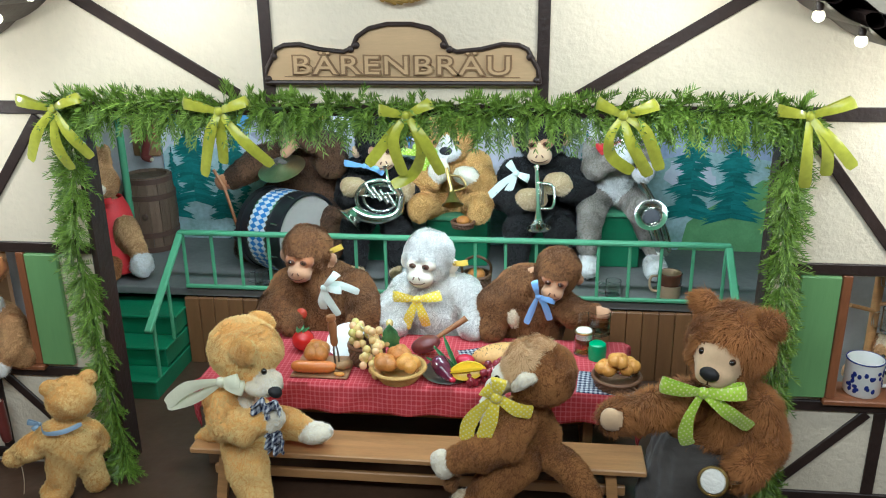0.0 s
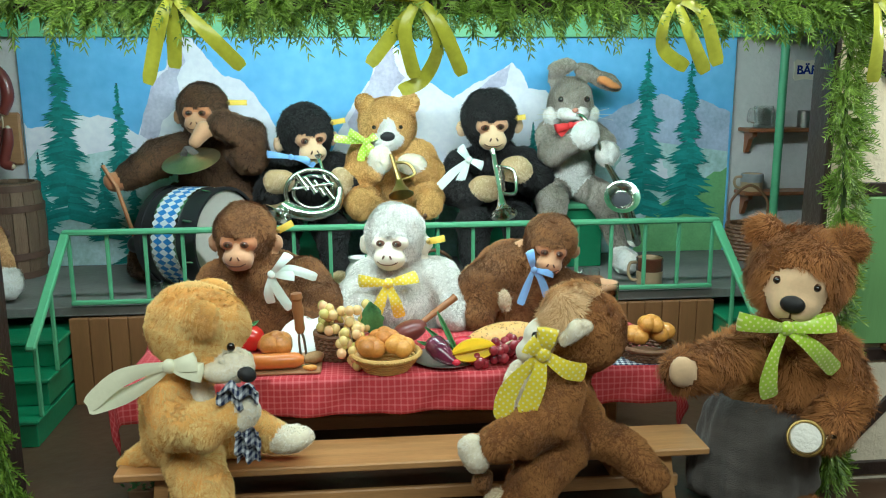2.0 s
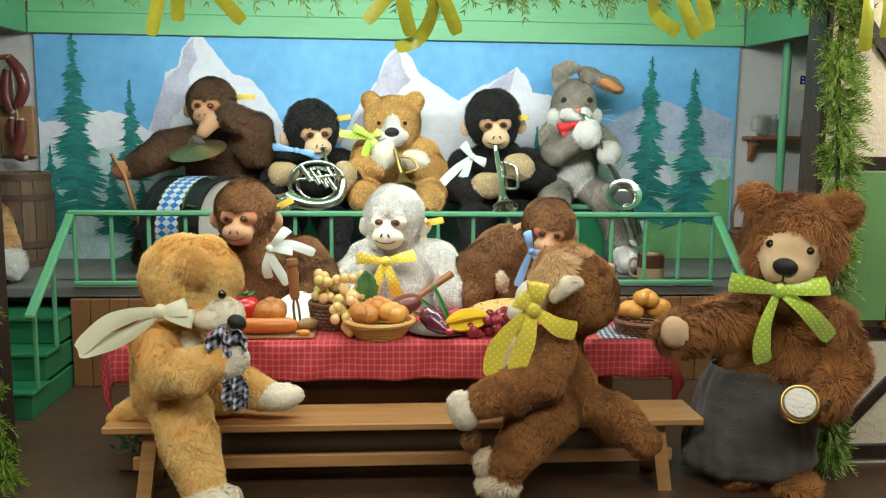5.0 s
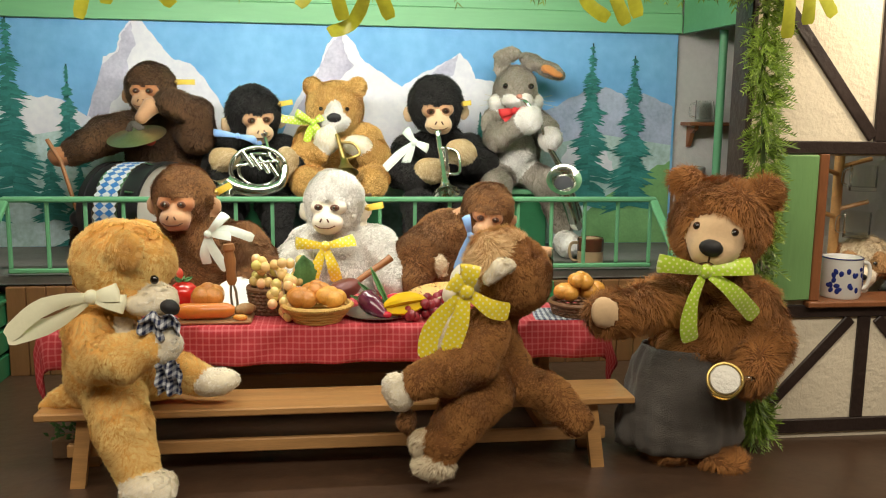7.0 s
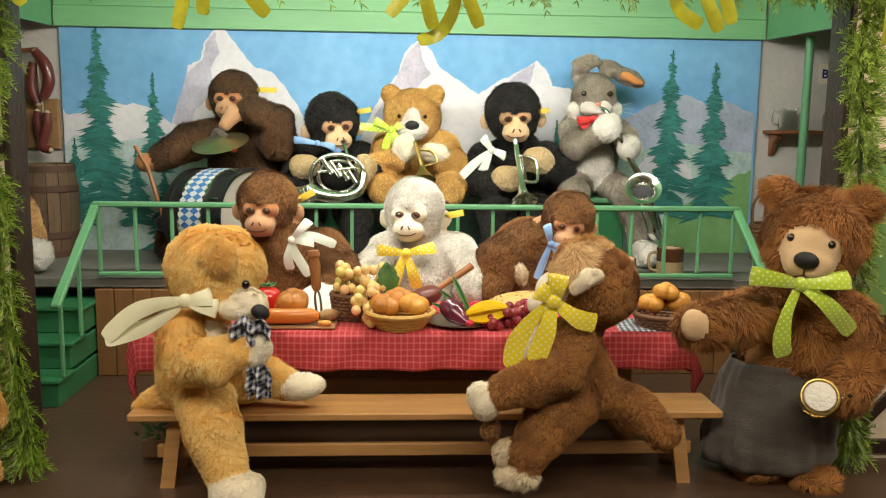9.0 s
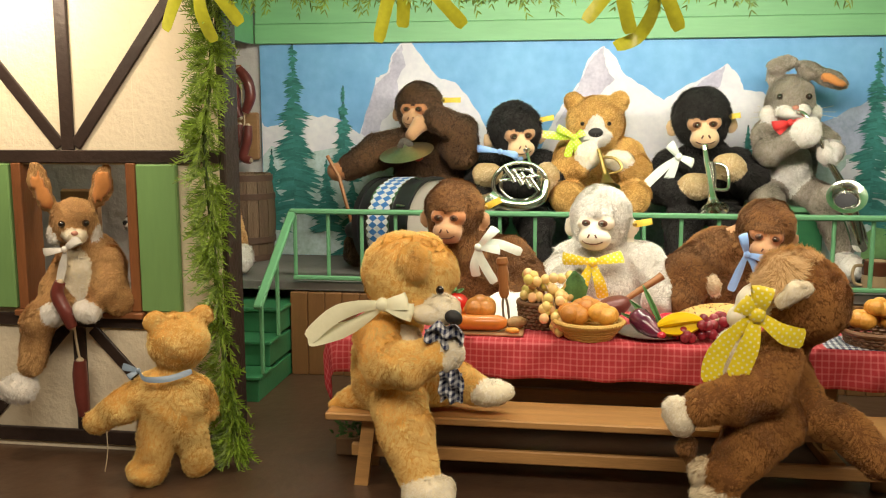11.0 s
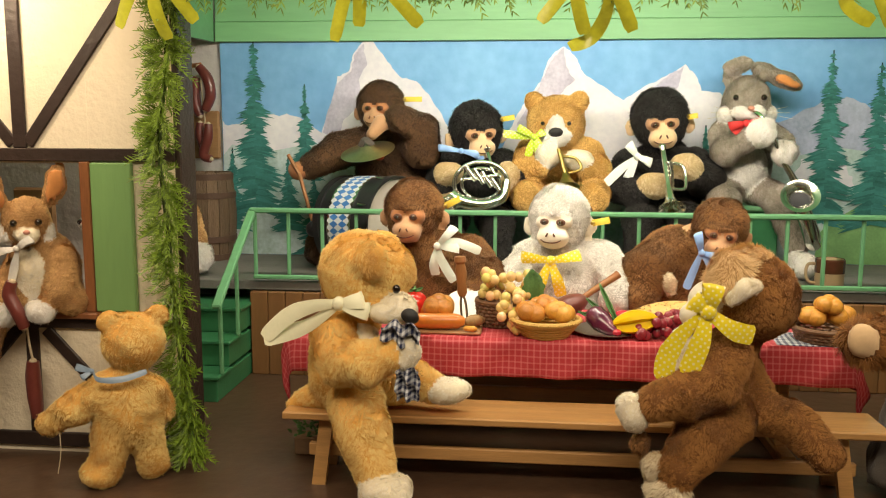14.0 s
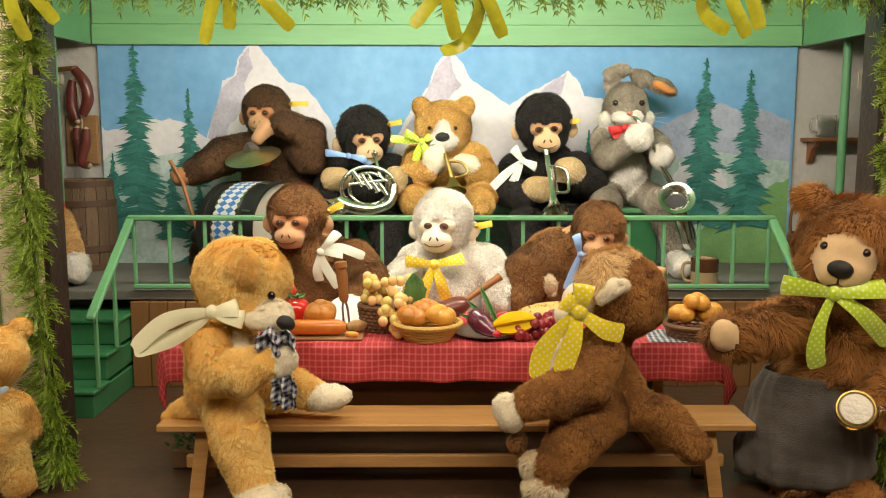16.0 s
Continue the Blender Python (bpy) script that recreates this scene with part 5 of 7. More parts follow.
def standing_bear():
    t = Toy(11)
    bear_head(t, (0.816, 2.195, 0.550), 0.106, -31, -8, F_SHAG, SKIN_L, 0.36, roll=7, nose=1.12, patch=0.56, low=0.03, snout=0.95, ear_z=0.74)
    t.egg((0.844, 2.235, 0.332), (0.118, 0.101, 0.106), F_SHAG)
    t.egg((0.827, 2.230, 0.413), (0.079, 0.072, 0.041), F_SHAG)
    t.egg((0.818, 2.240, 0.262), (0.118, 0.094, 0.053), F_SHAG)
    t.egg((0.792, 2.250, 0.140), (0.102, 0.080, 0.097), F_SHAG)
    t.limb([(0.719, 2.180, 0.386), (0.616, 2.135, 0.375), (0.549, 2.110, 0.367)], [0.054, 0.050, 0.045], F_SHAG, soft=0.006)
    t.egg((0.525, 2.105, 0.369), (0.040, 0.038, 0.038), F_SHAG)
    t.egg((0.516, 2.070, 0.382), (0.028, 0.013, 0.034), SKIN_L, soft=0.004)
    t.limb([(0.901, 2.180, 0.363), (0.912, 2.135, 0.290), (0.860, 2.095, 0.233)], [0.058, 0.057, 0.049], F_SHAG, soft=0.006)
    t.limb([(0.845, 2.220, 0.065), (0.846, 2.200, 0.024)], [0.045, 0.040], F_SHAG)
    t.egg((0.836, 2.170, 0.017), (0.060, 0.072, 0.026), F_SHAG)
    t.limb([(0.743, 2.240, 0.062), (0.742, 2.240, 0.021)], [0.056, 0.044], F_SHAG)
    t.egg((0.732, 2.215, 0.023), (0.055, 0.072, 0.026), F_SHAG)
    t.finish("toy_bear", "large shaggy brown plush bear standing in trousers", "teddy bear", (0.80, 2.17, 0.0), h=0.007, density=1.0)


def small_bear():
    t = Toy(12)
    bear_head(t, (-0.965, 2.155, 0.318), 0.066, -142, 0, F_HONEY, F_CREAM, 0.36)
    t.egg((-0.985, 2.150, 0.175), (0.070, 0.062, 0.090), F_HONEY)
    t.limb([(-1.025, 2.125, 0.215), (-1.085, 2.110, 0.175), (-1.145, 2.115, 0.140)], [0.036, 0.033, 0.028], F_HONEY)
    t.limb([(-0.935, 2.175, 0.205), (-0.922, 2.200, 0.150)], [0.030, 0.026], F_HONEY)
    t.limb([(-1.015, 2.140, 0.115), (-1.030, 2.125, 0.032)], [0.044, 0.036], F_HONEY)
    t.egg((-1.040, 2.120, 0.030), (0.038, 0.045, 0.026), F_HONEY)
    t.limb([(-0.955, 2.165, 0.115), (-0.945, 2.180, 0.032)], [0.040, 0.034], F_HONEY)
    t.finish("toy_bear", "small honey plush teddy bear seen from behind", "teddy bear", (-0.985, 2.15, 0.004), h=0.006)


def window_rabbit():
    t = Toy(13)
    R = 0.060
    mx = frame_at((-1.270, 2.275, 0.560), 32, -4)
    t.egg((0, 0, 0), (0.86 * R, 0.85 * R, 0.95 * R), F_TAN, mx=mx)
    t.egg((0, -0.62 * R, -0.36 * R), (0.48 * R, 0.46 * R, 0.36 * R), F_CREAM, mx=mx, soft=0.008)
    for s in (-1, 1):
        t.egg((s * 0.72 * R, -0.15 * R, -0.35 * R), (0.26 * R, 0.3 * R, 0.38 * R), F_WHITE, mx=mx, soft=0.006)
        t.egg((s * 0.72 * R, 0.0 * R, 1.62 * R), (0.42 * R, 0.13 * R, 0.98 * R), F_TAN, mx=mx @ Matrix.Rotation(radians(s * 13), 4, "Y"), soft=0.006)
        t.egg((s * 0.72 * R, -0.20 * R, 1.60 * R), (0.30 * R, 0.08 * R, 0.76 * R), EAR_O, mx=mx @ Matrix.Rotation(radians(s * 13), 4, "Y"), soft=0.003)
        eye(t, mx, s * 0.42 * R, -0.78 * R, 0.10 * R, 0.12 * R, EYE_R)
    t.hard.ball((0, -1.08 * R, -0.22 * R), (0.13 * R, 0.08 * R, 0.09 * R), t.slot(PINK), mx=mx)
    t.egg((-1.245, 2.315, 0.440), (0.074, 0.062, 0.092), F_TAN)
    t.egg((-1.255, 2.270, 0.435), (0.042, 0.030, 0.066), F_CREAM, soft=0.008)
    t.limb([(-1.295, 2.290, 0.475), (-1.318, 2.260, 0.410), (-1.312, 2.245, 0.372)], [0.030, 0.028, 0.024], F_TAN)
    t.egg((-1.310, 2.235, 0.354), (0.032, 0.030, 0.030), F_WHITE, soft=0.006)
    t.limb([(-1.195, 2.290, 0.475), (-1.185, 2.260, 0.410), (-1.210, 2.245, 0.378)], [0.030, 0.028, 0.024], F_TAN)
    t.egg((-1.224, 2.235, 0.362), (0.034, 0.030, 0.028), F_WHITE, soft=0.006)
    t.limb([(-1.300, 2.270, 0.385), (-1.345, 2.230, 0.335), (-1.365, 2.225, 0.230)], [0.042, 0.036, 0.028], F_TAN)
    t.egg((-1.396, 2.215, 0.172), (0.044, 0.040, 0.034), F_WHITE, soft=0.008)
    t.limb([(-1.205, 2.305, 0.385), (-1.170, 2.285, 0.375)], [0.040, 0.034], F_TAN)
    t.finish("toy_rabbit", "light brown plush rabbit sitting on the window sill", "plush rabbit", (-1.245, 2.30, 0.348), h=0.006)


def window_dog():
    t = Toy(14)
    mx = frame_at((1.335, 2.44, 0.425), -35, -14)
    t.egg((0, 0, 0), (0.062, 0.060, 0.060), F_CURL, mx=mx)
    t.egg((-0.035, -0.045, 0.005), (0.026, 0.020, 0.030), F_TAN, mx=mx, soft=0.006)
    t.egg((0.035, -0.045, 0.005), (0.026, 0.020, 0.030), F_TAN, mx=mx, soft=0.006)
    t.egg((0, -0.070, -0.022), (0.030, 0.026, 0.024), F_CREAM, mx=mx, soft=0.006)
    for s in (-1, 1):
        t.egg((s * 0.060, 0.0, -0.012), (0.016, 0.030, 0.046), F_BROWN, mx=mx)
        eye(t, mx, s * 0.026, -0.064, 0.014, 0.006)
    t.hard.ball((0, -0.097, -0.012), (0.011, 0.008, 0.008), t.slot(NOSE_B), mx=mx)
    t.egg((1.35, 2.50, 0.37), (0.075, 0.06, 0.055), F_CURL)
    t.limb([(1.32, 2.44, 0.365), (1.29, 2.40, 0.352)], [0.026, 0.024], F_CREAM)
    t.finish("toy_dog", "cream and brown plush dog lying in the window", "plush dog", (1.34, 2.47, 0.325), h=0.006)


def booth_toy():
    t = Toy(15)
    bear_head(t, (-1.205, 2.50, 0.555), 0.045, -30, -5, F_LGREY, F_WHITE, 0.36)
    t.egg((-1.20, 2.51, 0.43), (0.055, 0.05, 0.075), F_LGREY)
    t.limb([(-1.22, 2.50, 0.37), (-1.24, 2.47, 0.35)], [0.03, 0.028], F_LGREY)
    t.finish("toy_bear", "small pale grey plush toy inside the window", "teddy bear", (-1.20, 2.51, 0.325), h=0.006)


def skirt_rabbit():
    t = Toy(16)
    t.egg((-1.33, 3.16, 0.665), (0.062, 0.058, 0.066), F_TAN)
    t.egg((-1.345, 3.175, 0.760), (0.020, 0.012, 0.050), F_TAN)
    t.egg((-1.31, 3.175, 0.760), (0.020, 0.012, 0.050), F_TAN)
    t.egg((-1.325, 3.105, 0.650), (0.03, 0.024, 0.022), F_CREAM, soft=0.008)
    t.egg((-1.325, 3.17, 0.47), (0.085, 0.075, 0.135), F_TAN)
    t.limb([(-1.29, 3.14, 0.385), (-1.235, 3.11, 0.50), (-1.195, 3.10, 0.405)], [0.05, 0.042, 0.035], F_TAN)
    t.egg((-1.180, 3.085, 0.362), (0.042, 0.048, 0.050), F_WHITE, soft=0.008)
    t.limb([(-1.30, 3.10, 0.37), (-1.285, 3.04, 0.345)], [0.042, 0.036], F_BROWN)
    t.finish("toy_rabbit", "brown plush rabbit in a red check dress", "plush rabbit", (-1.325, 3.15, 0.304), h=0.007)


F_TAN2 = fur("golden_plush", (0.50, 0.275, 0.068), (0.88, 0.58, 0.20), 0.0085)
for make in (drummer, horn_player, bandleader_bear, trumpeter, sax_rabbit, brown_monkey, white_monkey, leaning_monkey,
             bench_bear, bench_monkey, standing_bear, small_bear, window_rabbit, window_dog, booth_toy, skirt_rabbit):
    make()

# ---- table and benches ----
def bench(y, label):
    b = thing("bench", (0, y + 0.065, 0), label, "bench", "table benches")
    part("seat", Geo().box((-0.645, y, 0.146), (0.632, y + 0.135, 0.163), 0, 0.003), PINE, b)
    part("stretcher", Geo().box((-0.60, y + 0.055, 0.045), (0.585, y + 0.070, 0.075), 0, 0.003), PINE, b)
    for x, s in ((-0.562, -1), (0.548, 1)):
        for dy, k in ((0.022, -1), (0.113, 1)):
            a, c = V(x + s * 0.004, y + dy + k * 0.012, 0.0), V(x - s * 0.010, y + 0.0675 + k * 0.03, 0.146)
            g = Geo().add([a + V(-0.015, -0.009, 0), a + V(0.015, -0.009, 0), a + V(0.015, 0.009, 0), a + V(-0.015, 0.009, 0),
                           c + V(-0.015, -0.009, 0), c + V(0.015, -0.009, 0), c + V(0.015, 0.009, 0), c + V(-0.015, 0.009, 0)],
                          [(0, 3, 2, 1), (4, 5, 6, 7), (0, 1, 5, 4), (1, 2, 6, 5), (2, 3, 7, 6), (3, 0, 4, 7)])
            part("leg", g, PINE, b)


bench(2.172, "long varnished pine bench on splayed legs")
bench(2.735, "pine bench behind the table, mostly hidden")
table = thing("table", (-0.03, 2.5, 0), "long low pine trestle table under a cloth", "table")
part("tabletop", Geo().box((-0.65, 2.345, 0.272), (0.60, 2.675, 0.2955), 0, 0.003), PINE, table)
for x in (-0.54, 0.49):
    part("foot", Geo().box((x - 0.018, 2.37, 0.0), (x + 0.018, 2.65, 0.03), 0, 0.004), PINE, table)
    part("leg", Geo().box((x - 0.014, 2.44, 0.03), (x + 0.014, 2.58, 0.272), 0, 0.004), PINE, table)
part("stretcher", Geo().box((-0.526, 2.50, 0.10), (0.476, 2.52, 0.135), 0, 0.003), PINE, table)


def drape(name, x0, x1, y0, y1, z, drop_x, drop_y, cell, m, label, wave=0.006, seed=3, thick=0.0015):
    """A cloth over a top: flat inside the edges, hanging and folded outside them."""
    nx, ny = int((x1 - x0 + 2 * drop_x) / cell) + 1, int((y1 - y0 + 2 * drop_y) / cell) + 1
    g = Geo()
    for j in range(ny + 1):
        for i in range(nx + 1):
            u, v = x0 - drop_x + (x1 - x0 + 2 * drop_x) * i / nx, y0 - drop_y + (y1 - y0 + 2 * drop_y) * j / ny
            ox, oy = max(x0 - u, 0) - max(u - x1, 0), max(y0 - v, 0) - max(v - y1, 0)
            d = math.hypot(ox, oy)
            cx, cy = min(max(u, x0), x1), min(max(v, y0), y1)
            if d > 0:
                out = 0.10 * d + 0.005 * min(1, d / 0.012)
                fold = wave * min(1, d / 0.05) * (math.sin(u * 31 + seed) * (abs(oy) > 0) + math.sin(v * 37 + seed) * (abs(ox) > 0) + 0.6 * math.sin((u - v) * 57))
                dx, dy = -ox / d, -oy / d
                p = (cx + dx * (out + fold + 0.012 * (abs(ox) > 0 and abs(oy) > 0)), cy + dy * (out + fold), z - d * 0.985 - 0.38 * min(abs(ox), abs(oy)) + 0.004 * math.exp(-d / 0.01))
            else:
                p = (u, v, z + 0.0006 * math.sin(u * 43 + v * 17))
            g.uv[len(g.v)] = (u, v)
            g.v.append(p)
    for j in range(ny):
        for i in range(nx):
            a = j * (nx + 1) + i
            g.f.append((a, a + 1, a + nx + 2, a + nx + 1))
            g.m.append(0)
    ob = build(name, g, m, None, label, "tablecloth", base=((x0 + x1) / 2, (y0 + y1) / 2, z), smooth=80)
    s = ob.modifiers.new("thickness", "SOLIDIFY")
    s.thickness, s.offset = thick, 1
    return ob


drape("tablecloth", -0.662, 0.608, 2.338, 2.682, 0.2965, 0.105, 0.085, 0.012, CLOTH, "red checked woven cloth draped over the table")

# ---- garlands and bows on the house front ----
def garland(name, path, label, per_m, seed, hang=0.5, spread=0.075, size=1.0, stem_r=0.006):
    r, g, pts = random.Random(seed), Geo(), spline([Vector(p) for p in path], 12)
    total = sum((b - a).length for a, b in zip(pts, pts[1:]))
    for _ in range(int(total * per_m)):
        k = r.uniform(0, len(pts) - 1.001)
        i = int(k)
        p, t = pts[i].lerp(pts[i + 1], k - i), (pts[i + 1] - pts[i]).normalized()
        a = r.uniform(0, 2 * math.pi)
        o = t.orthogonal().normalized()
        out = (o * math.cos(a) + t.cross(o) * math.sin(a))
        if out.y > 0.25:
            out.y *= -0.6
        d = (out + t * r.uniform(-0.9, 0.9) + V(0, -0.35, -hang) * r.uniform(0.2, 1.3)).normalized()
        ln = size * r.uniform(0.036, 0.072)
        q = p + out * r.uniform(0.0, spread * 0.35)
        droop = V(0, 0, -0.35 * ln)
        wide = d.cross(V(r.uniform(-0.4, 0.4), -1, r.uniform(-0.4, 0.4)))
        wide = wide.normalized() if wide.length > 0.1 else d.orthogonal().normalized()
        n = 8
        for j in range(n):
            f = (j + 0.6) / n
            c = q + d * ln * f + droop * f * f
            for s in (-1, 1):
                leaf = (d * r.uniform(0.7, 1.1) + wide * s * r.uniform(0.30, 0.70) + V(0, r.uniform(-0.35, 0.15), 0)).normalized()
                ll = size * r.uniform(0.017, 0.034) * (1.15 - 0.55 * f)
                w = leaf.cross(V(0, -1, 0.3))
                w = (w.normalized() if w.length > 0.05 else wide) * size * 0.0017
                e = c + leaf * ll
                g.add([c - w * 0.5, c + leaf * ll * 0.45 - w, e, c + leaf * ll * 0.45 + w, c + w * 0.5], [(0, 1, 2, 3, 4)])
        e = q + d * ln + droop
        w = wide * 0.0012
        g.add([q - w, q + w, e], [(0, 1, 2)])
    root = thing(name, pts[len(pts) // 2], label, "garland", "green garlands")
    tagged(part("sprig_mass", g, LEAF, root, "yellow-green feathery plastic sprigs", smooth=0), kind="stuff")
    part("stem", Geo().tube(pts, stem_r, 0, 6), STEM, root, "dark twisted wire stem")


garland("garland", [(-0.93, 2.255, 1.118), (-0.6, 2.245, 1.122), (-0.2, 2.25, 1.117), (0.2, 2.245, 1.117), (0.6, 2.25, 1.122), (0.94, 2.25, 1.110)], "feathery green plastic garland along the stage header", 560, 1, 0.25)
garland("garland", [(-0.915, 2.262, 1.11), (-0.912, 2.262, 0.93), (-0.935, 2.260, 0.75), (-0.925, 2.262, 0.55), (-0.915, 2.262, 0.35), (-0.895, 2.258, 0.15), (-0.88, 2.245, 0.035)], "feathery green plastic garland hanging beside the stage", 560, 2, 0.55, 0.050, 0.82)
garland("garland", [(0.93, 2.262, 1.11), (0.925, 2.262, 0.93), (0.938, 2.260, 0.75), (0.945, 2.262, 0.55), (0.95, 2.262, 0.35), (0.955, 2.262, 0.15), (0.965, 2.25, 0.05)], "feathery green plastic garland hanging beside the stage", 560, 3, 0.55, 0.050, 0.82)

DL = "olive-gold satin bow tied on the garland"
bow((-0.905, 2.205, 1.122), [(-0.095, 0.01, 0.020), (0.075, 0.0, 0.028)], [[(-0.045, -0.015, -0.06), (-0.085, 0.0, -0.135)], [(0.04, -0.015, -0.06), (0.085, 0.0, -0.125)], [(0.0, -0.01, -0.09), (0.02, 0.01, -0.16)]], 0.034, BOW_GOLD, DL, group="garland bows")
bow((-0.468, 2.200, 1.120), [(-0.085, 0.0, 0.020), (0.075, 0.0, 0.026)], [[(-0.02, -0.02, -0.05), (-0.055, 0.0, -0.165)], [(0.06, -0.02, -0.065), (0.125, 0.0, -0.135)], [(0.0, 0.0, -0.07), (-0.005, 0.01, -0.135)]], 0.034, BOW_GOLD, DL, group="garland bows")
bow((0.000, 2.200, 1.115), [(-0.065, 0.0, 0.012), (0.060, 0.0, 0.030)], [[(-0.03, -0.02, -0.06), (-0.010, 0.0, -0.150)], [(0.04, -0.02, -0.05), (0.085, 0.0, -0.145)], [(0.035, -0.01, -0.08), (0.01, 0.02, -0.150), (-0.04, 0.0, -0.175)], [(-0.04, 0.0, -0.05), (-0.10, 0.0, -0.125)]], 0.034, BOW_GOLD, DL, group="garland bows")
bow((0.515, 2.205, 1.118), [(-0.060, 0.0, 0.030), (0.075, 0.0, 0.028)], [[(0.02, -0.02, -0.06), (0.07, 0.0, -0.145)], [(-0.03, -0.02, -0.05), (-0.02, 0.0, -0.10), (0.03, 0.0, -0.135)], [(0.05, -0.02, -0.03), (0.095, 0.0, -0.13)]], 0.035, BOW_GOLD, DL, group="garland bows")
bow((0.935, 2.200, 1.122), [(-0.070, 0.0, 0.012), (0.090, 0.0, 0.034)], [[(0.0, -0.02, -0.08), (0.01, 0.0, -0.17)], [(0.04, -0.02, -0.06), (0.055, 0.0, -0.14)], [(0.05, -0.02, -0.05), (0.115, 0.0, -0.12)]], 0.034, BOW_GOLD, DL, group="garland bows")

# ---- clothes and ribbons of the toys ----
def trousers():
    g = Geo()
    seg, rows = 112, 18
    for i in range(rows + 1):
        k = i / rows
        z = 0.030 + 0.235 * k
        for j in range(seg):
            a = 2 * math.pi * j / seg
            r = 0.146 - 0.032 * k - 0.012 * max(0, k - 0.82) / 0.18 + (0.004 * math.sin(a * 3 + 1.5 * k) + 0.005 * math.sin(a * 8 + 1.1 - 4 * k) + 0.0028 * math.sin(a * 19 + 7 * k) + 0.002 * math.sin(a * 5 + 31 * k)) * (1.1 - 0.6 * k)
            if k < 0.12:
                r -= 0.012 * (0.12 - k) / 0.12
            g.v.append((0.766 + 0.016 * k + r * 1.08 * math.cos(a), 2.238 + r * 0.78 * math.sin(a), z))
    for i in range(rows):
        for j in range(seg):
            g.f.append((i * seg + j, i * seg + (j + 1) % seg, (i + 1) * seg + (j + 1) % seg, (i + 1) * seg + j))
            g.m.append(0)
    ob = build("trousers", g, GREYCLOTH, None, "baggy grey-brown loden trousers worn by the bear", "trousers", base=(0.74, 2.24, 0.03), smooth=80)
    s = ob.modifiers.new("thickness", "SOLIDIFY")
    s.thickness = 0.003


trousers()
bow((0.735, 2.082, 0.462), [(-0.100, 0.0, 0.018), (0.098, 0.0, 0.010)], [[(-0.030, -0.016, -0.060), (-0.034, -0.012, -0.115), (-0.022, 0.0, -0.150)], [(0.055, -0.014, -0.040), (0.130, 0.02, -0.105)]], 0.044, BOW_LIME_D, "lime green dotted ribbon bow at the big bear's neck")
bow((-0.497, 2.100, 0.422), [(0.060, -0.004, -0.014), (0.050, -0.008, 0.010)], [[(-0.050, -0.010, -0.004), (-0.105, -0.008, -0.026), (-0.160, 0.0, -0.076)], [(-0.060, 0.002, -0.044), (-0.110, 0.0, -0.064), (-0.160, 0.0, -0.078)]], 0.042, BOW_CREAM, "pale green satin bow behind the honey bear's neck")
bow((0.230, 2.075, 0.428), [(0.008, -0.004, 0.052), (-0.030, 0.0, 0.022)], [[(-0.012, -0.010, -0.055), (-0.034, -0.002, -0.125)], [(-0.045, 0.004, -0.045), (-0.072, 0.010, -0.095), (-0.076, 0.012, -0.140)], [(0.050, 0.004, -0.036), (0.092, 0.014, -0.048)]], 0.048, BOW_YELLOW_D, "yellow dotted satin bow on the bench monkey")
bow((-0.355, 2.655, 0.468), [(0.045, 0.0, 0.050), (0.055, 0.0, -0.005)], [[(0.045, 0.0, 0.012), (0.115, 0.0, -0.012)], [(0.012, 0.0, -0.04), (0.045, 0.0, -0.095)], [(-0.01, 0.0, -0.045), (-0.005, 0.01, -0.08)]], 0.030, BOW_MINT, "mint satin bow at the brown monkey's neck")
bow((-0.055, 2.672, 0.432), [(-0.075, 0.0, 0.008), (0.075, 0.0, 0.016)], [[(-0.022, -0.01, -0.05), (-0.040, 0.0, -0.105)], [(0.018, -0.01, -0.05), (0.030, 0.0, -0.095)]], 0.038, BOW_YELLOW_D, "yellow dotted satin bow on the pale monkey")
bow((0.330, 2.655, 0.462), [(-0.012, 0.0, 0.050), (0.052, 0.0, -0.012)], [[(-0.015, 0.0, -0.04), (-0.035, 0.0, -0.095)], [(0.022, 0.0, -0.03), (0.040, 0.0, -0.08)]], 0.026, BOW_BLUE, "light blue satin bow on the leaning monkey")
bow((-0.345, 3.315, 0.705), [(-0.075, 0.0, 0.010), (0.06, 0.0, -0.012)], [[(0.04, 0.0, -0.008), (0.075, 0.0, -0.03)]], 0.028, BOW_BLUE, "light blue satin bow at the horn player's neck")
bow((-0.098, 3.325, 0.752), [(-0.055, 0.0, 0.030), (0.030, 0.0, 0.018)], [[(-0.05, 0.0, 0.005), (-0.105, 0.0, 0.012)], [(-0.012, 0.0, -0.03), (-0.022, 0.0, -0.065)], [(0.012, -0.01, -0.02), (0.012, 0.0, -0.055)]], 0.032, BOW_LIME_D, "bright green dotted bow at the golden bear's neck")
bow((0.240, 3.300, 0.690), [(-0.030, 0.0, 0.040), (0.045, 0.0, -0.02)], [[(-0.05, 0.0, -0.04), (-0.105, 0.0, -0.095)], [(-0.02, 0.0, -0.05), (-0.045, 0.0, -0.10)]], 0.036, BOW_MINT, "pale mint satin bow at the trumpeter's neck")
bow((0.585, 3.312, 0.800), [(-0.050, 0.0, -0.010), (0.050, 0.0, 0.004)], [[(-0.02, 0.0, -0.012), (-0.040, 0.0, -0.03)]], 0.034, RED, "bright red bow tie on the grey rabbit")
bow((-1.035, 2.105, 0.262), [(-0.030, -0.01, 0.010), (-0.018, -0.012, -0.012)], [[(0.03, -0.035, -0.008), (0.075, -0.02, -0.010), (0.115, 0.01, 0.0)]], 0.016, BOW_GREY, "grey-blue ribbon round the small bear's neck")
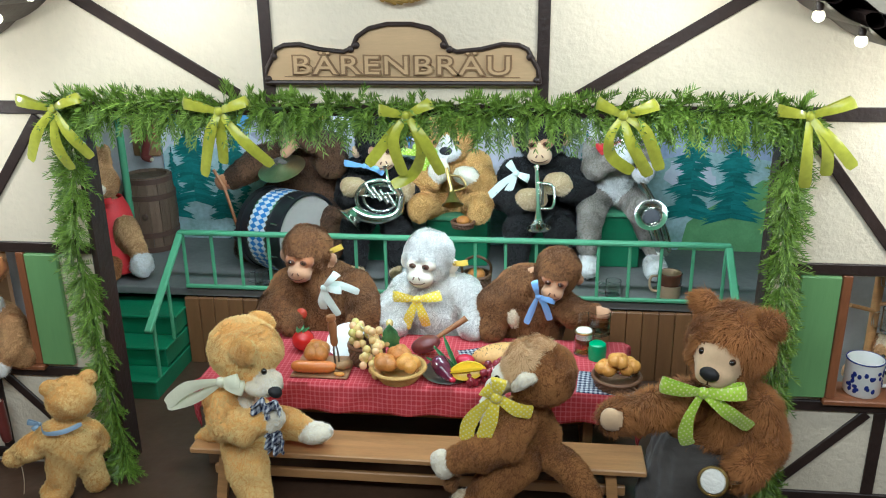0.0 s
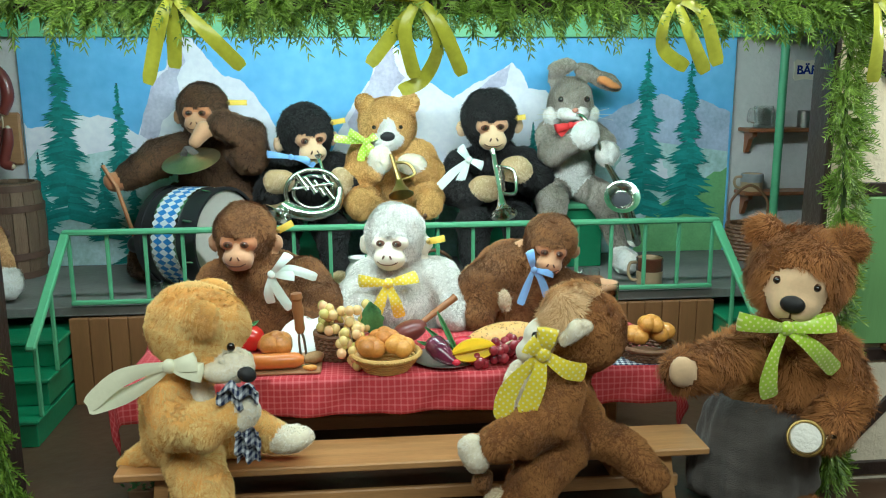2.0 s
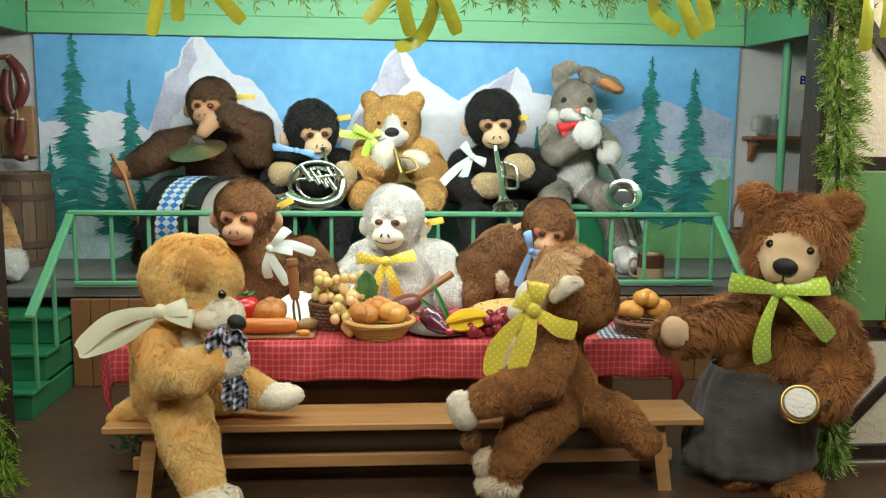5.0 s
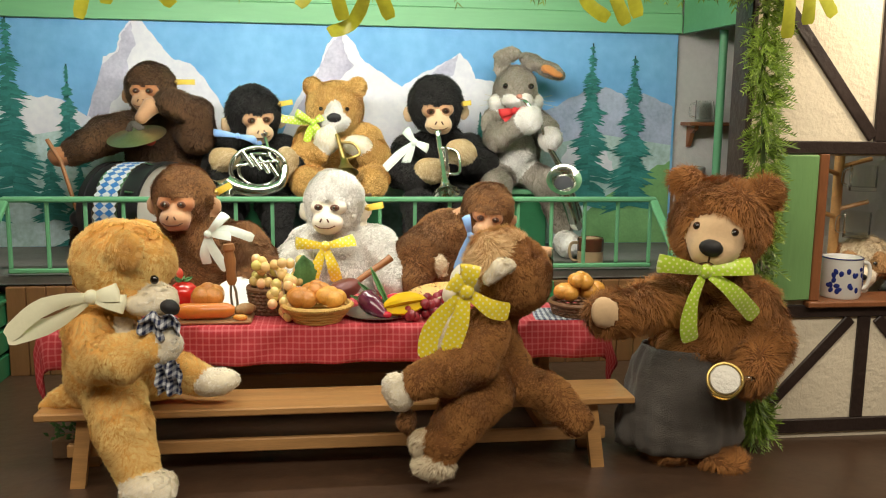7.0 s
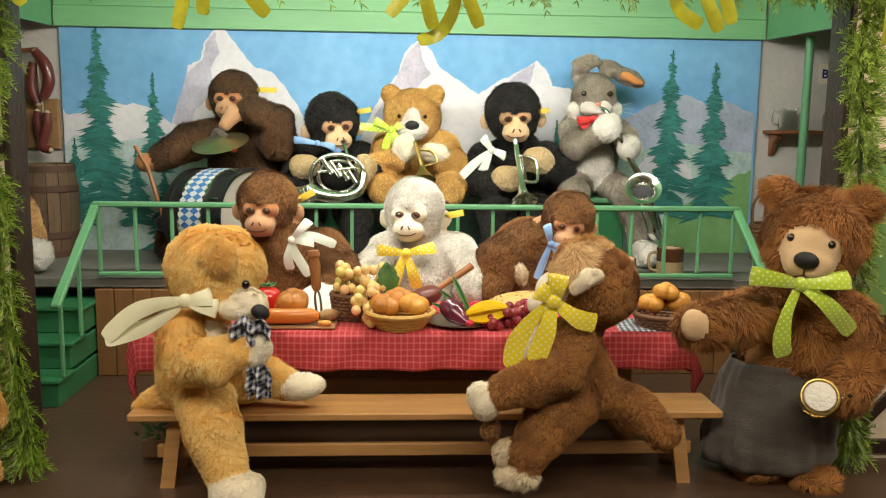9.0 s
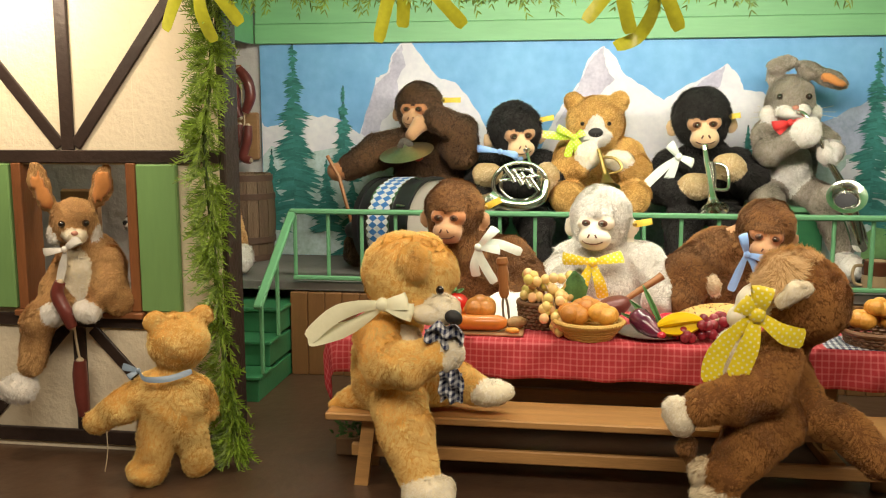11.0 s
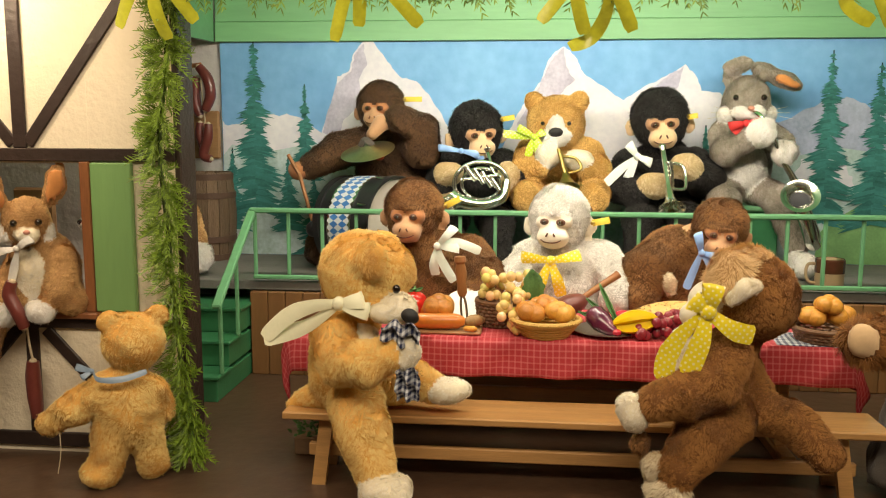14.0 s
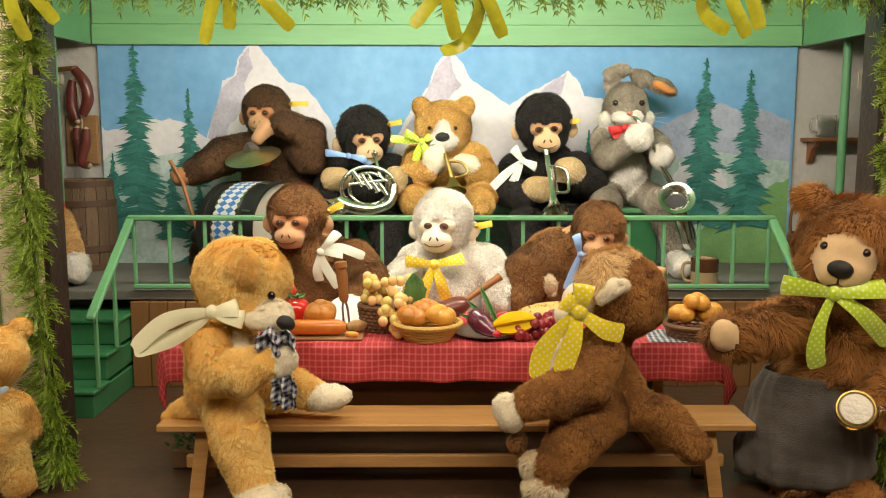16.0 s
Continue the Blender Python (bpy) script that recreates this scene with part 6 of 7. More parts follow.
bow((-1.262, 2.222, 0.505), [(-0.050, 0.0, -0.008), (0.035, 0.0, 0.022)], [[(-0.008, 0.0, -0.035), (-0.022, 0.0, -0.085)]], 0.022, BOW_WHITE, "white lace bow on the window rabbit")
ear_tag("ear_tag", (-0.548, 3.385, 0.880), (0.062, -0.01, 0.0), "yellow fabric tag in the drummer monkey's ear")
ear_tag("ear_tag", (-0.212, 3.385, 0.812), (0.045, -0.01, 0.008), "yellow fabric tag in the horn player's ear")
ear_tag("ear_tag", (0.412, 3.385, 0.822), (0.032, -0.01, 0.004), "yellow fabric tag in the trumpeter's ear")
ear_tag("ear_tag", (-0.340, 2.720, 0.570), (0.040, -0.01, 0.022), "yellow fabric tag in the brown monkey's ear")
ear_tag("ear_tag", (0.058, 2.755, 0.525), (0.045, -0.01, 0.010), "yellow fabric tag in the pale monkey's ear")
build("dress", Geo().lathe([(0.125, 0.325), (0.118, 0.33), (0.10, 0.45), (0.075, 0.56), (0.055, 0.605), (0.05, 0.60)], 0, 28, Matrix.Translation((-1.325, 3.165, 0))), RED, None, "dark red check dress on the plush rabbit", "dress", base=(-1.325, 3.165, 0.325))
bow((-1.31, 3.085, 0.61), [(-0.045, 0.0, 0.006), (0.045, 0.0, 0.004)], [[(0.0, -0.01, -0.03), (0.012, 0.0, -0.055)]], 0.030, RED, "red neck scarf on the dressed rabbit", name="neck_scarf")


def cloth_scrap(name, c, w, h, m, label, seed, tilt=0):
    """A small crumpled napkin."""
    g, r = Geo(), random.Random(seed)
    n = 14
    for j in range(n + 1):
        for i in range(n + 1):
            u, v = i / n - 0.5, j / n - 0.5
            g.uv[len(g.v)] = (u * w * 1.3, v * h * 1.3)
            p = V(u * w * (1 - 0.25 * abs(v)), -0.012 * math.sin(u * 13 + seed) - 0.010 * math.sin(v * 11 + u * 7), v * h)
            g.v.append(tuple(Vector(c) + Matrix.Rotation(radians(tilt), 3, "X") @ p))
    for j in range(n):
        for i in range(n):
            a = j * (n + 1) + i
            g.f.append((a, a + 1, a + n + 2, a + n + 1))
            g.m.append(0)
    ob = build(name, g, m, None, label, "napkin", base=(c[0], c[1], c[2] - h / 2), smooth=80)
    s = ob.modifiers.new("thickness", "SOLIDIFY")
    s.thickness = 0.0015


cloth_scrap("napkin", (-0.365, 2.058, 0.372), 0.080, 0.046, GINGHAM, "blue and white checked napkin at the bear's mouth", 1, 15)
cloth_scrap("napkin", (-0.350, 2.062, 0.268), 0.050, 0.066, GINGHAM, "blue and white checked napkin hanging from a paw", 2, 0)

# ---- instruments ----
def drum():
    axis = V(0.86, -0.50, 0.03).normalized()
    c = V(-0.640, 3.235, 0.462)
    mx = Matrix.Translation(c) @ axis.to_track_quat("Z", "Y").to_matrix().to_4x4()
    d = thing("bass_drum", (c.x, c.y, 0.302), "black bass drum with blue and white lozenge band", "drum")
    L, R = 0.105, 0.157
    part("shell", Geo().lathe([(R, -L), (R + 0.001, -L + 0.02), (R + 0.001, L - 0.02), (R, L)], 0, 48, mx), BLACKM, d)
    for s in (-1, 1):
        part("hoop", Geo().lathe([(R - 0.004, s * L - 0.012), (R + 0.005, s * L - 0.012), (R + 0.005, s * L + 0.012), (R - 0.004, s * L + 0.012)], 0, 48, mx), BLACKM, d)
        part("skin", Geo().lathe([(0, s * (L + 0.001)), (R - 0.004, s * (L + 0.001)), (R - 0.004, s * (L - 0.001)), (0, s * (L - 0.001))], 0, 48, mx), DRUMSKIN, d, "pale grey drum skin")
    part("band_edge", Geo().lathe([(R + 0.0015, -0.056), (R + 0.003, -0.056), (R + 0.003, 0.046), (R + 0.0015, 0.046)], 0, 60, mx), SILVER, d)
    g, n, k = Geo(), 44, 5
    for i in range(n):
        for j in range(k):
            a0, z0 = 2 * math.pi * (i + 0.5 * (j % 2)) / n, -0.053 + 0.096 * j / k
            da, dz = 2 * math.pi / n * 0.5, 0.096 / k
            rr = R + 0.0036
            q = [(a0, z0), (a0 + da, z0 + dz * 0.5 + 0.0), (a0, z0 + dz), (a0 - da, z0 + dz * 0.5)]
            q = [(a0 - da, z0 + dz / 2), (a0 + 0.0, z0 - dz * 0.45), (a0 + da, z0 + dz / 2), (a0 + 0.0, z0 + dz * 1.45)]
            g.add([(rr * math.cos(a), rr * math.sin(a), min(max(z, -0.053), 0.043)) for a, z in q], [(0, 1, 2, 3)], 0 if j % 2 else 1, mx)
    tagged(part("lozenge_band", g, [BLUE_P, WHITE_P], d, "blue and white lozenge pattern", smooth=0), kind="stuff")
    for a in range(8):
        p0, p1 = mx @ V(R * math.cos(a * 0.785 + 0.3), R * math.sin(a * 0.785 + 0.3), L), mx @ V((R + 0.008) * math.cos(a * 0.785 + 0.3), (R + 0.008) * math.sin(a * 0.785 + 0.3), 0.07)
        part("lug", Geo().tube([p0, p1], 0.004, 0, 8), SILVER, d, "nickel lug")
    st = thing("drum_stick", (-0.93, 3.27, 0.68), "wooden drum beater with round black head", "drum stick")
    part("shaft", Geo().tube([(-0.933, 3.275, 0.690), (-0.890, 3.262, 0.62), (-0.842, 3.235, 0.468)], 0.0065, 0, 10), WOODY, st)
    part("head", Geo().ball((-0.836, 3.230, 0.442), (0.028, 0.028, 0.028), 0, 16, 10), BLACKM, st, "round black felt head")
    cy = thing("cymbal", (-0.655, 3.262, 0.706), "thin brass cymbal in the monkey's hand", "cymbal")
    mxc = Matrix.Translation((-0.655, 3.262, 0.704)) @ Matrix.Rotation(radians(-8), 4, "Y") @ Matrix.Rotation(radians(20), 4, "X")
    part("plate", Geo().lathe([(0.0, 0.018), (0.02, 0.016), (0.032, 0.006), (0.092, -0.002), (0.093, -0.0005), (0.033, 0.008), (0.021, 0.018), (0.0, 0.020)], 0, 40, mxc), CYMBAL, cy)
    part("strap", Geo().ribbon([mxc @ V(-0.022, 0, 0.018), mxc @ V(0, -0.01, 0.045), mxc @ V(0.022, 0, 0.018)], 0.02, (0, -1, 0), 0, 5), GREYCLOTH, cy, "grey cloth strap")


drum()


def along(p0, p1):
    p0, p1 = Vector(p0), Vector(p1)
    return Matrix.Translation(p0) @ (p1 - p0).to_track_quat("Z", "Y").to_matrix().to_4x4()


def horn():
    h = thing("french_horn", (-0.29, 3.255, 0.53), "shiny nickel toy french horn", "horn")
    c, n = V(-0.272, 3.225, 0.602), V(0.1, -1, 0.1).normalized()
    u, w = V(1, 0.1, 0).normalized(), V(0, 0.1, 1).normalized()
    ring = [c + u * 0.088 * math.cos(a) + w * 0.070 * math.sin(a) + n * 0.0 for a in [2 * math.pi * i / 30 for i in range(31)]]
    part("coil", Geo().tube(ring, 0.0075, 0, 10, caps=False), SILVER, h)
    ring2 = [c + V(0.0, 0.020, -0.004) + u * 0.064 * math.cos(a) + w * 0.052 * math.sin(a) for a in [2 * math.pi * i / 30 for i in range(31)]]
    part("coil", Geo().tube(ring2, 0.0065, 0, 10, caps=False), SILVER, h)
    part("bell_branch", Geo().tube([c + V(0.085, -0.004, 0.010), c + V(0.072, -0.022, -0.045), c + V(0.015, -0.034, -0.068), c + V(-0.050, -0.034, -0.062), c + V(-0.092, -0.02, -0.045)], [0.012, 0.016, 0.020, 0.024, 0.028], 0, 16, 5, caps=False), SILVER, h)
    part("bell", Geo().lathe([(0.026, 0.0), (0.032, 0.016), (0.046, 0.036), (0.060, 0.046), (0.061, 0.048), (0.045, 0.039), (0.030, 0.018), (0.024, 0.0)], 0, 32, along(c + V(-0.084, -0.02, -0.048), c + V(-0.135, -0.055, -0.095))), SILVER, h)
    part("mouthpipe", Geo().tube([(-0.252, 3.275, 0.700), (-0.244, 3.255, 0.675), (-0.232, 3.24, 0.640), c + V(0.066, 0.0, 0.02)], 0.006, 0, 10, 4), SILVER, h)
    part("mouthpiece", Geo().lathe([(0.005, 0), (0.008, 0.008), (0.012, 0.016), (0.012, 0.018), (0.0, 0.010)], 0, 16, along((-0.252, 3.275, 0.698), (-0.256, 3.282, 0.72))), SILVER, h)
    for i in range(4):
        a = c + V(-0.050 + 0.026 * i, -0.014, 0.058 - 0.010 * i)
        b = a + V(0.034, -0.006, -0.050)
        v = part("valve", Geo().tube([a, b], 0.0085, 0, 12), SILVER, h)
        part("cap", Geo().ball(a, (0.0095, 0.0095, 0.0095), 0, 10, 8), SILVER, v)
    part("valve_bar", Geo().tube([c + V(-0.065, -0.016, 0.012), c + V(0.06, -0.022, 0.028)], 0.0055, 0, 10), SILVER, h)


def trumpet():
    h = thing("trumpet", (0.305, 3.24, 0.48), "shiny nickel toy trumpet", "trumpet")
    a, b = V(0.317, 3.262, 0.708), V(0.326, 3.155, 0.575)
    part("lead_pipe", Geo().tube([a, a.lerp(b, 0.5), b], 0.0085, 0, 14), SILVER, h)
    part("bell", Geo().lathe([(0.009, -0.04), (0.012, 0.0), (0.018, 0.024), (0.032, 0.044), (0.043, 0.052), (0.044, 0.054), (0.031, 0.047), (0.016, 0.026), (0.008, 0.0)], 0, 32, along(b, b + (b - a))), SILVER, h)
    part("mouthpiece", Geo().lathe([(0.006, 0), (0.009, 0.010), (0.013, 0.018), (0.013, 0.020), (0.0, 0.012)], 0, 16, along(a, a + (a - b))), SILVER, h)
    part("tube_loop", Geo().tube([a.lerp(b, 0.25) + V(0.0, -0.008, 0), a.lerp(b, 0.25) + V(0.055, -0.008, -0.012), a.lerp(b, 0.45) + V(0.062, -0.008, -0.03), a.lerp(b, 0.72) + V(0.048, -0.008, -0.02), a.lerp(b, 0.85) + V(0.0, -0.006, 0)], 0.0055, 0, 10, 5), SILVER, h)
    for i in range(3):
        p = a.lerp(b, 0.40 + 0.10 * i) + V(0.016, 0.004, 0)
        v = part("valve", Geo().tube([p + V(0, 0, 0.022), p + V(0.0, -0.004, -0.030)], 0.006, 0, 12), SILVER, h)
        part("button", Geo().ball(p + V(0, 0, 0.026), (0.006, 0.006, 0.005), 0, 10, 7), [SAUS_O], v, "orange valve button")


def small_horn():
    h = thing("bugle", (0.02, 3.26, 0.57), "dull brass toy bugle", "bugle")
    a, b = V(-0.020, 3.265, 0.715), V(0.004, 3.225, 0.630)
    part("pipe", Geo().tube([a, a.lerp(b, 0.5), b], [0.006, 0.008, 0.011], 0, 14), BRASS, h)
    part("bell", Geo().lathe([(0.010, -0.01), (0.015, 0.010), (0.030, 0.036), (0.040, 0.045), (0.041, 0.047), (0.028, 0.038), (0.013, 0.012), (0.0, 0.0)], 0, 32, along(b, b + V(0.01, -0.055, -0.09))), BRASS, h)
    part("loop", Geo().tube([a.lerp(b, 0.3), a.lerp(b, 0.35) + V(0.045, -0.005, 0.0), a.lerp(b, 0.75) + V(0.055, -0.005, 0.0), a.lerp(b, 0.95)], 0.005, 0, 10, 5), BRASS, h)


def saxophone():
    h = thing("saxophone", (0.76, 3.24, 0.40), "nickel toy saxophone with wide bell", "saxophone")
    part("body_tube", Geo().tube([(0.690, 3.275, 0.690), (0.735, 3.270, 0.62), (0.775, 3.265, 0.53), (0.800, 3.255, 0.455), (0.800, 3.235, 0.42), (0.785, 3.215, 0.425), (0.765, 3.205, 0.48), (0.742, 3.205, 0.545)], [0.008, 0.011, 0.015, 0.019, 0.021, 0.022, 0.024, 0.027], 0, 16, 5), SILVER, h)
    mx = along((0.738, 3.210, 0.553), (0.722, 3.145, 0.600))
    part("bell", Geo().lathe([(0.026, -0.01), (0.031, 0.012), (0.044, 0.028), (0.058, 0.034), (0.059, 0.037), (0.044, 0.034), (0.030, 0.02), (0.024, -0.004)], 0, 36, mx), SILVER, h)
    # Near-black disc across the bell, standing in for shade in its hollow.
    part("bore", Geo().lathe([(0.0, 0.010), (0.0285, 0.012), (0.0285, 0.010), (0.0, 0.006)], 0, 28, mx), BORE_SHADE, h, "dark disc painted as the shade inside the bell")
    part("neck", Geo().tube([(0.610, 3.315, 0.835), (0.625, 3.285, 0.822), (0.665, 3.275, 0.76), (0.690, 3.275, 0.695)], 0.007, 0, 10, 5), SILVER, h)
    for i in range(6):
        p = V(0.752, 3.252, 0.585).lerp(V(0.795, 3.235, 0.46), i / 5)
        part("key", Geo().ball(p + V(-0.004, -0.014, 0), (0.010, 0.005, 0.010), 0, 12, 7), SILVER, h)


horn(), trumpet(), small_horn(), saxophone()

# ---- on the stage deck ----
for x0, x1, y0, top, kk in ((-0.77, -0.50, 3.36, 0.525, 1), (-0.42, -0.20, 3.35, 0.495, 1), (-0.12, 0.14, 3.32, 0.505, 1), (0.22, 0.45, 3.35, 0.495, 1), (0.50, 0.73, 3.35, 0.525, 1)):
    s = thing("stool", ((x0 + x1) / 2, 3.45, DZ), "green painted box stool on the stage", "stool", "box stools")
    part("box", Geo().box((x0 + 0.01, y0 + 0.01, DZ + 0.001), (x1 - 0.01, 3.555, top - 0.018), 0, 0.003), GREEN_D, s)
    part("seat", Geo().box((x0, y0, top - 0.018), (x1, 3.56, top), 0, 0.004), GREEN, s)


def barrel(c, R, H):
    b = thing("barrel", c, "weathered oak barrel with brown hoops", "barrel")
    x, y, z = c
    n = 16
    prof = lambda k: R * (0.86 + 0.14 * math.sin(math.pi * k))
    for i in range(n):
        g = Geo()
        for j in range(7):
            k = j / 6
            for a, dr in ((i + 0.03, 0), (i + 0.97, 0), (i + 0.97, -0.01), (i + 0.03, -0.01)):
                t = 2 * math.pi * a / n
                g.v.append((x + (prof(k) + dr) * math.cos(t), y + (prof(k) + dr) * math.sin(t), z + H * k))
        for j in range(6):
            for q in range(4):
                g.f.append((j * 4 + q, j * 4 + (q + 1) % 4, j * 4 + 4 + (q + 1) % 4, j * 4 + 4 + q))
                g.m.append(0)
        g.f += [(3, 2, 1, 0), (24, 25, 26, 27)]
        g.m += [0, 0]
        part("stave", g, OAK, b)
    for k in (0.03, 0.24, 0.74, 0.95):
        r = prof(k) + 0.001
        part("hoop", Geo().lathe([(r - 0.002, -0.011), (r + 0.003, -0.011), (r + 0.003, 0.011), (r - 0.002, 0.011)], 0, 36, Matrix.Translation((x, y, z + H * k))), HOOP, b)
    part("lid", Geo().lathe([(0, 0), (R * 0.83, 0), (R * 0.83, 0.01), (0, 0.01)], 0, 32, Matrix.Translation((x, y, z + H - 0.022))), OAK, b)
    part("bung", Geo().ball((x + 0.02, y - R * 1.0, z + H * 0.5), (0.014, 0.008, 0.014), 0, 12, 8), HOOP, b)


barrel((-1.300, 3.465, DZ + 0.002), 0.108, 0.318)


def mug(name, c, R, H, mats, label, handle=1, band=None):
    m = thing(name, c, label, "mug")
    x, y, z = c
    part("body", Geo().lathe([(0, 0), (R * 0.92, 0), (R, 0.008), (R, H), (R - 0.004, H + 0.002), (R - 0.006, H - 0.004), (R - 0.007, 0.01), (0, 0.01)], 0, 32, Matrix.Translation(c)), mats[0], m)
    if len(mats) > 1:
        part("glaze_band", Geo().lathe([(R + 0.0008, H * 0.55), (R + 0.0012, H * 0.56), (R + 0.0012, H), (R - 0.002, H + 0.003)], 0, 32, Matrix.Translation(c)), mats[1], m, "darker glazed rim")
    s = handle
    part("handle", Geo().tube([(x + s * (R - 0.003), y, z + H * 0.85), (x + s * (R + 0.022), y, z + H * 0.82), (x + s * (R + 0.028), y, z + H * 0.5), (x + s * (R + 0.018), y, z + H * 0.22), (x + s * (R - 0.003), y, z + H * 0.18)], 0.005, 0, 10, 5), mats[0], m)
    return m


mug("beer_mug", (0.800, 3.085, DZ + 0.001), 0.042, 0.088, [CER_G, CER_D], "beige stoneware mug with brown rim on the deck", -1)


def glass_mug(c, R, H, label, s=-1):
    m = thing("glass_mug", c, label, "glass mug")
    x, y, z = c
    part("glass", Geo().lathe([(0, 0), (R, 0), (R, H), (R - 0.003, H), (R - 0.004, 0.01), (0, 0.01)], 0, 28, Matrix.Translation(c)), GLASS, m)
    part("handle", Geo().tube([(x + s * R, y, z + H * 0.85), (x + s * (R + 0.02), y, z + H * 0.8), (x + s * (R + 0.022), y, z + H * 0.3), (x + s * R, y, z + H * 0.2)], 0.004, 0, 8, 5), GLASS, m)
    return m


def wicker_basket(name, c, R, H, m, label, rows=9, flare=1.15, handle=True, n=22):
    b = thing(name, c, label, "basket")
    x, y, z = c
    for i in range(rows):
        k = (i + 0.5) / rows
        r = R * (1 + (flare - 1) * k)
        pts = [(x + (r + 0.0022 * (-1) ** (j + i)) * math.cos(2 * math.pi * j / (2 * n)), y + (r + 0.0022 * (-1) ** (j + i)) * math.sin(2 * math.pi * j / (2 * n)), z + H * k) for j in range(2 * n + 1)]
        part("wicker_ring", Geo().tube(pts, H / rows * 0.56, 0, 6, caps=False), m, b)
    part("bottom", Geo().lathe([(0, 0), (R, 0), (R, 0.006), (0, 0.006)], 0, 28, Matrix.Translation(c)), m, b)
    rr = R * flare
    part("rim", Geo().tube([(x + rr * math.cos(a), y + rr * math.sin(a), z + H) for a in [2 * math.pi * j / 32 for j in range(33)]], 0.006, 0, 8, caps=False), m, b)
    if handle:
        part("handle", Geo().tube([(x - rr, y, z + H), (x - rr * 0.95, y, z + H * 1.7), (x, y, z + H * 2.15), (x + rr * 0.95, y, z + H * 1.7), (x + rr, y, z + H)], 0.0055, 0, 8, 6), m, b)
    return b


wicker_basket("wicker_basket", (1.285, 3.43, DZ + 0.002), 0.062, 0.125, WICKER, "dark brown wicker basket with handle on the deck")
wicker_basket("bread_basket", (0.045, 3.215, DZ + 0.20), 0.036, 0.020, WICKER, "small wicker bread basket among the players", 3, 1.15, False)
build("bread_roll", Geo().ball((0.045, 3.215, DZ + 0.226), (0.026, 0.026, 0.018), 0, 14, 9), BREAD, None, "small round brown bread roll", "bread roll", base=(0.045, 3.215, DZ + 0.208))
wicker_basket("wicker_basket", (0.105, 3.09, DZ + 0.001), 0.045, 0.06, WICKER, "small wicker basket with handle by the stool", 6)
build("bread_roll", Geo().ball((0.105, 3.09, DZ + 0.06), (0.034, 0.032, 0.024), 0, 14, 9), BREAD, None, "brown bread roll in the small basket", "bread roll", base=(0.105, 3.09, DZ + 0.034))
build("cream_jug", Geo().lathe([(0, 0), (0.034, 0), (0.046, 0.03), (0.044, 0.07), (0.030, 0.095), (0.036, 0.11), (0.032, 0.11), (0.026, 0.094), (0, 0.09)], 0, 28, Matrix.Translation((-0.13, 3.10, DZ + 0.001))), CER_W, None, "white china jug on the stage deck", "jug", base=(-0.13, 3.10, DZ + 0.001))
for px in (-0.70, 0.60):
    glass_mug((px, 3.06, DZ + 0.001), 0.028, 0.062, "clear glass mug on the deck by the railing")
# wall shelves, cups and the small plate sign
for z, x0, lab in ((0.755, 1.300, "upper"), (0.520, 1.300, "lower")):
    s = thing("wall_shelf", (1.46, 3.56, z), "small brown wooden shelf on scrolled brackets", "shelf", "wall shelves")
    part("board", Geo().box((x0, 3.50, z), (1.66, 3.598, z + 0.014), 0, 0.003), REDWOOD, s)
    for x in (x0 + 0.035, 1.60):
        g = Geo().prism([(0, 0), (-0.075, 0), (-0.070, -0.016), (-0.040, -0.028), (-0.026, -0.058), (-0.012, -0.080), (0, -0.082)], -0.008, 0.008, 0, Matrix.Translation((x, 3.597, z)) @ Matrix.Rotation(radians(90), 4, "Z"))
        part("bracket", g, REDWOOD, s)
glass_mug((1.372, 3.545, 0.770), 0.034, 0.080, "clear glass beer mug on the wall shelf")
build("tin_can", Geo().lathe([(0, 0), (0.028, 0), (0.028, 0.06), (0.024, 0.062), (0.022, 0.058), (0, 0.058)], 0, 24, Matrix.Translation((1.535, 3.545, 0.770))), STEEL, None, "small grey tin with red rim on the shelf", "tin", base=(1.535, 3.545, 0.770))
mug("stoneware_mug", (1.345, 3.545, 0.535), 0.040, 0.062, [CER_G, mat("grey_glaze", (0.30, 0.30, 0.30), 0.3)], "grey stoneware mug on the lower shelf", -1)
ps = thing("plate_sign", (1.545, 3.592, 0.94), "small cream scalloped sign plate on the wall", "sign")
part("plate", Geo().prism([(1.50, 0.95), (1.51, 0.94), (1.545, 0.946), (1.60, 0.94), (1.61, 0.95), (1.607, 0.98), (1.61, 1.008), (1.60, 1.018), (1.545, 1.012), (1.51, 1.018), (1.50, 1.008), (1.503, 0.98)], 3.590, 3.598), SKIN_W, ps)
lettering("letters", "B\u00c4R", 0.045, (1.552, 3.589, 0.978), CER_B, ps, 0.0006)


def sausage(pts, r, m, label, parent=None, name="sausage"):
    s = thing(name, pts[len(pts) // 2], label, "sausage", "hanging sausages")
    n = len(pts)
    rs = [r * (0.45 + 0.55 * math.sin(math.pi * (i + 0.28) / (n - 0.45)) ** 0.4) for i in range(n)]
    part("skin", Geo().tube([Vector(p) for p in pts], rs, 0, 14, 5), m, s)
    for p in (pts[0], pts[-1]):
        part("tie", Geo().ball(p, (r * 0.5, r * 0.5, r * 0.45), 0, 10, 7), STRING, s, "knotted string")


SW = "dark red smoked sausage hanging on the wall"
sausage([(-1.352, 3.55, 0.968), (-1.362, 3.55, 0.92), (-1.362, 3.55, 0.87), (-1.345, 3.55, 0.825)], 0.021, SAUS_R, SW)
sausage([(-1.338, 3.53, 1.005), (-1.305, 3.53, 0.96), (-1.296, 3.53, 0.90), (-1.318, 3.53, 0.845)], 0.021, SAUS_R, SW)
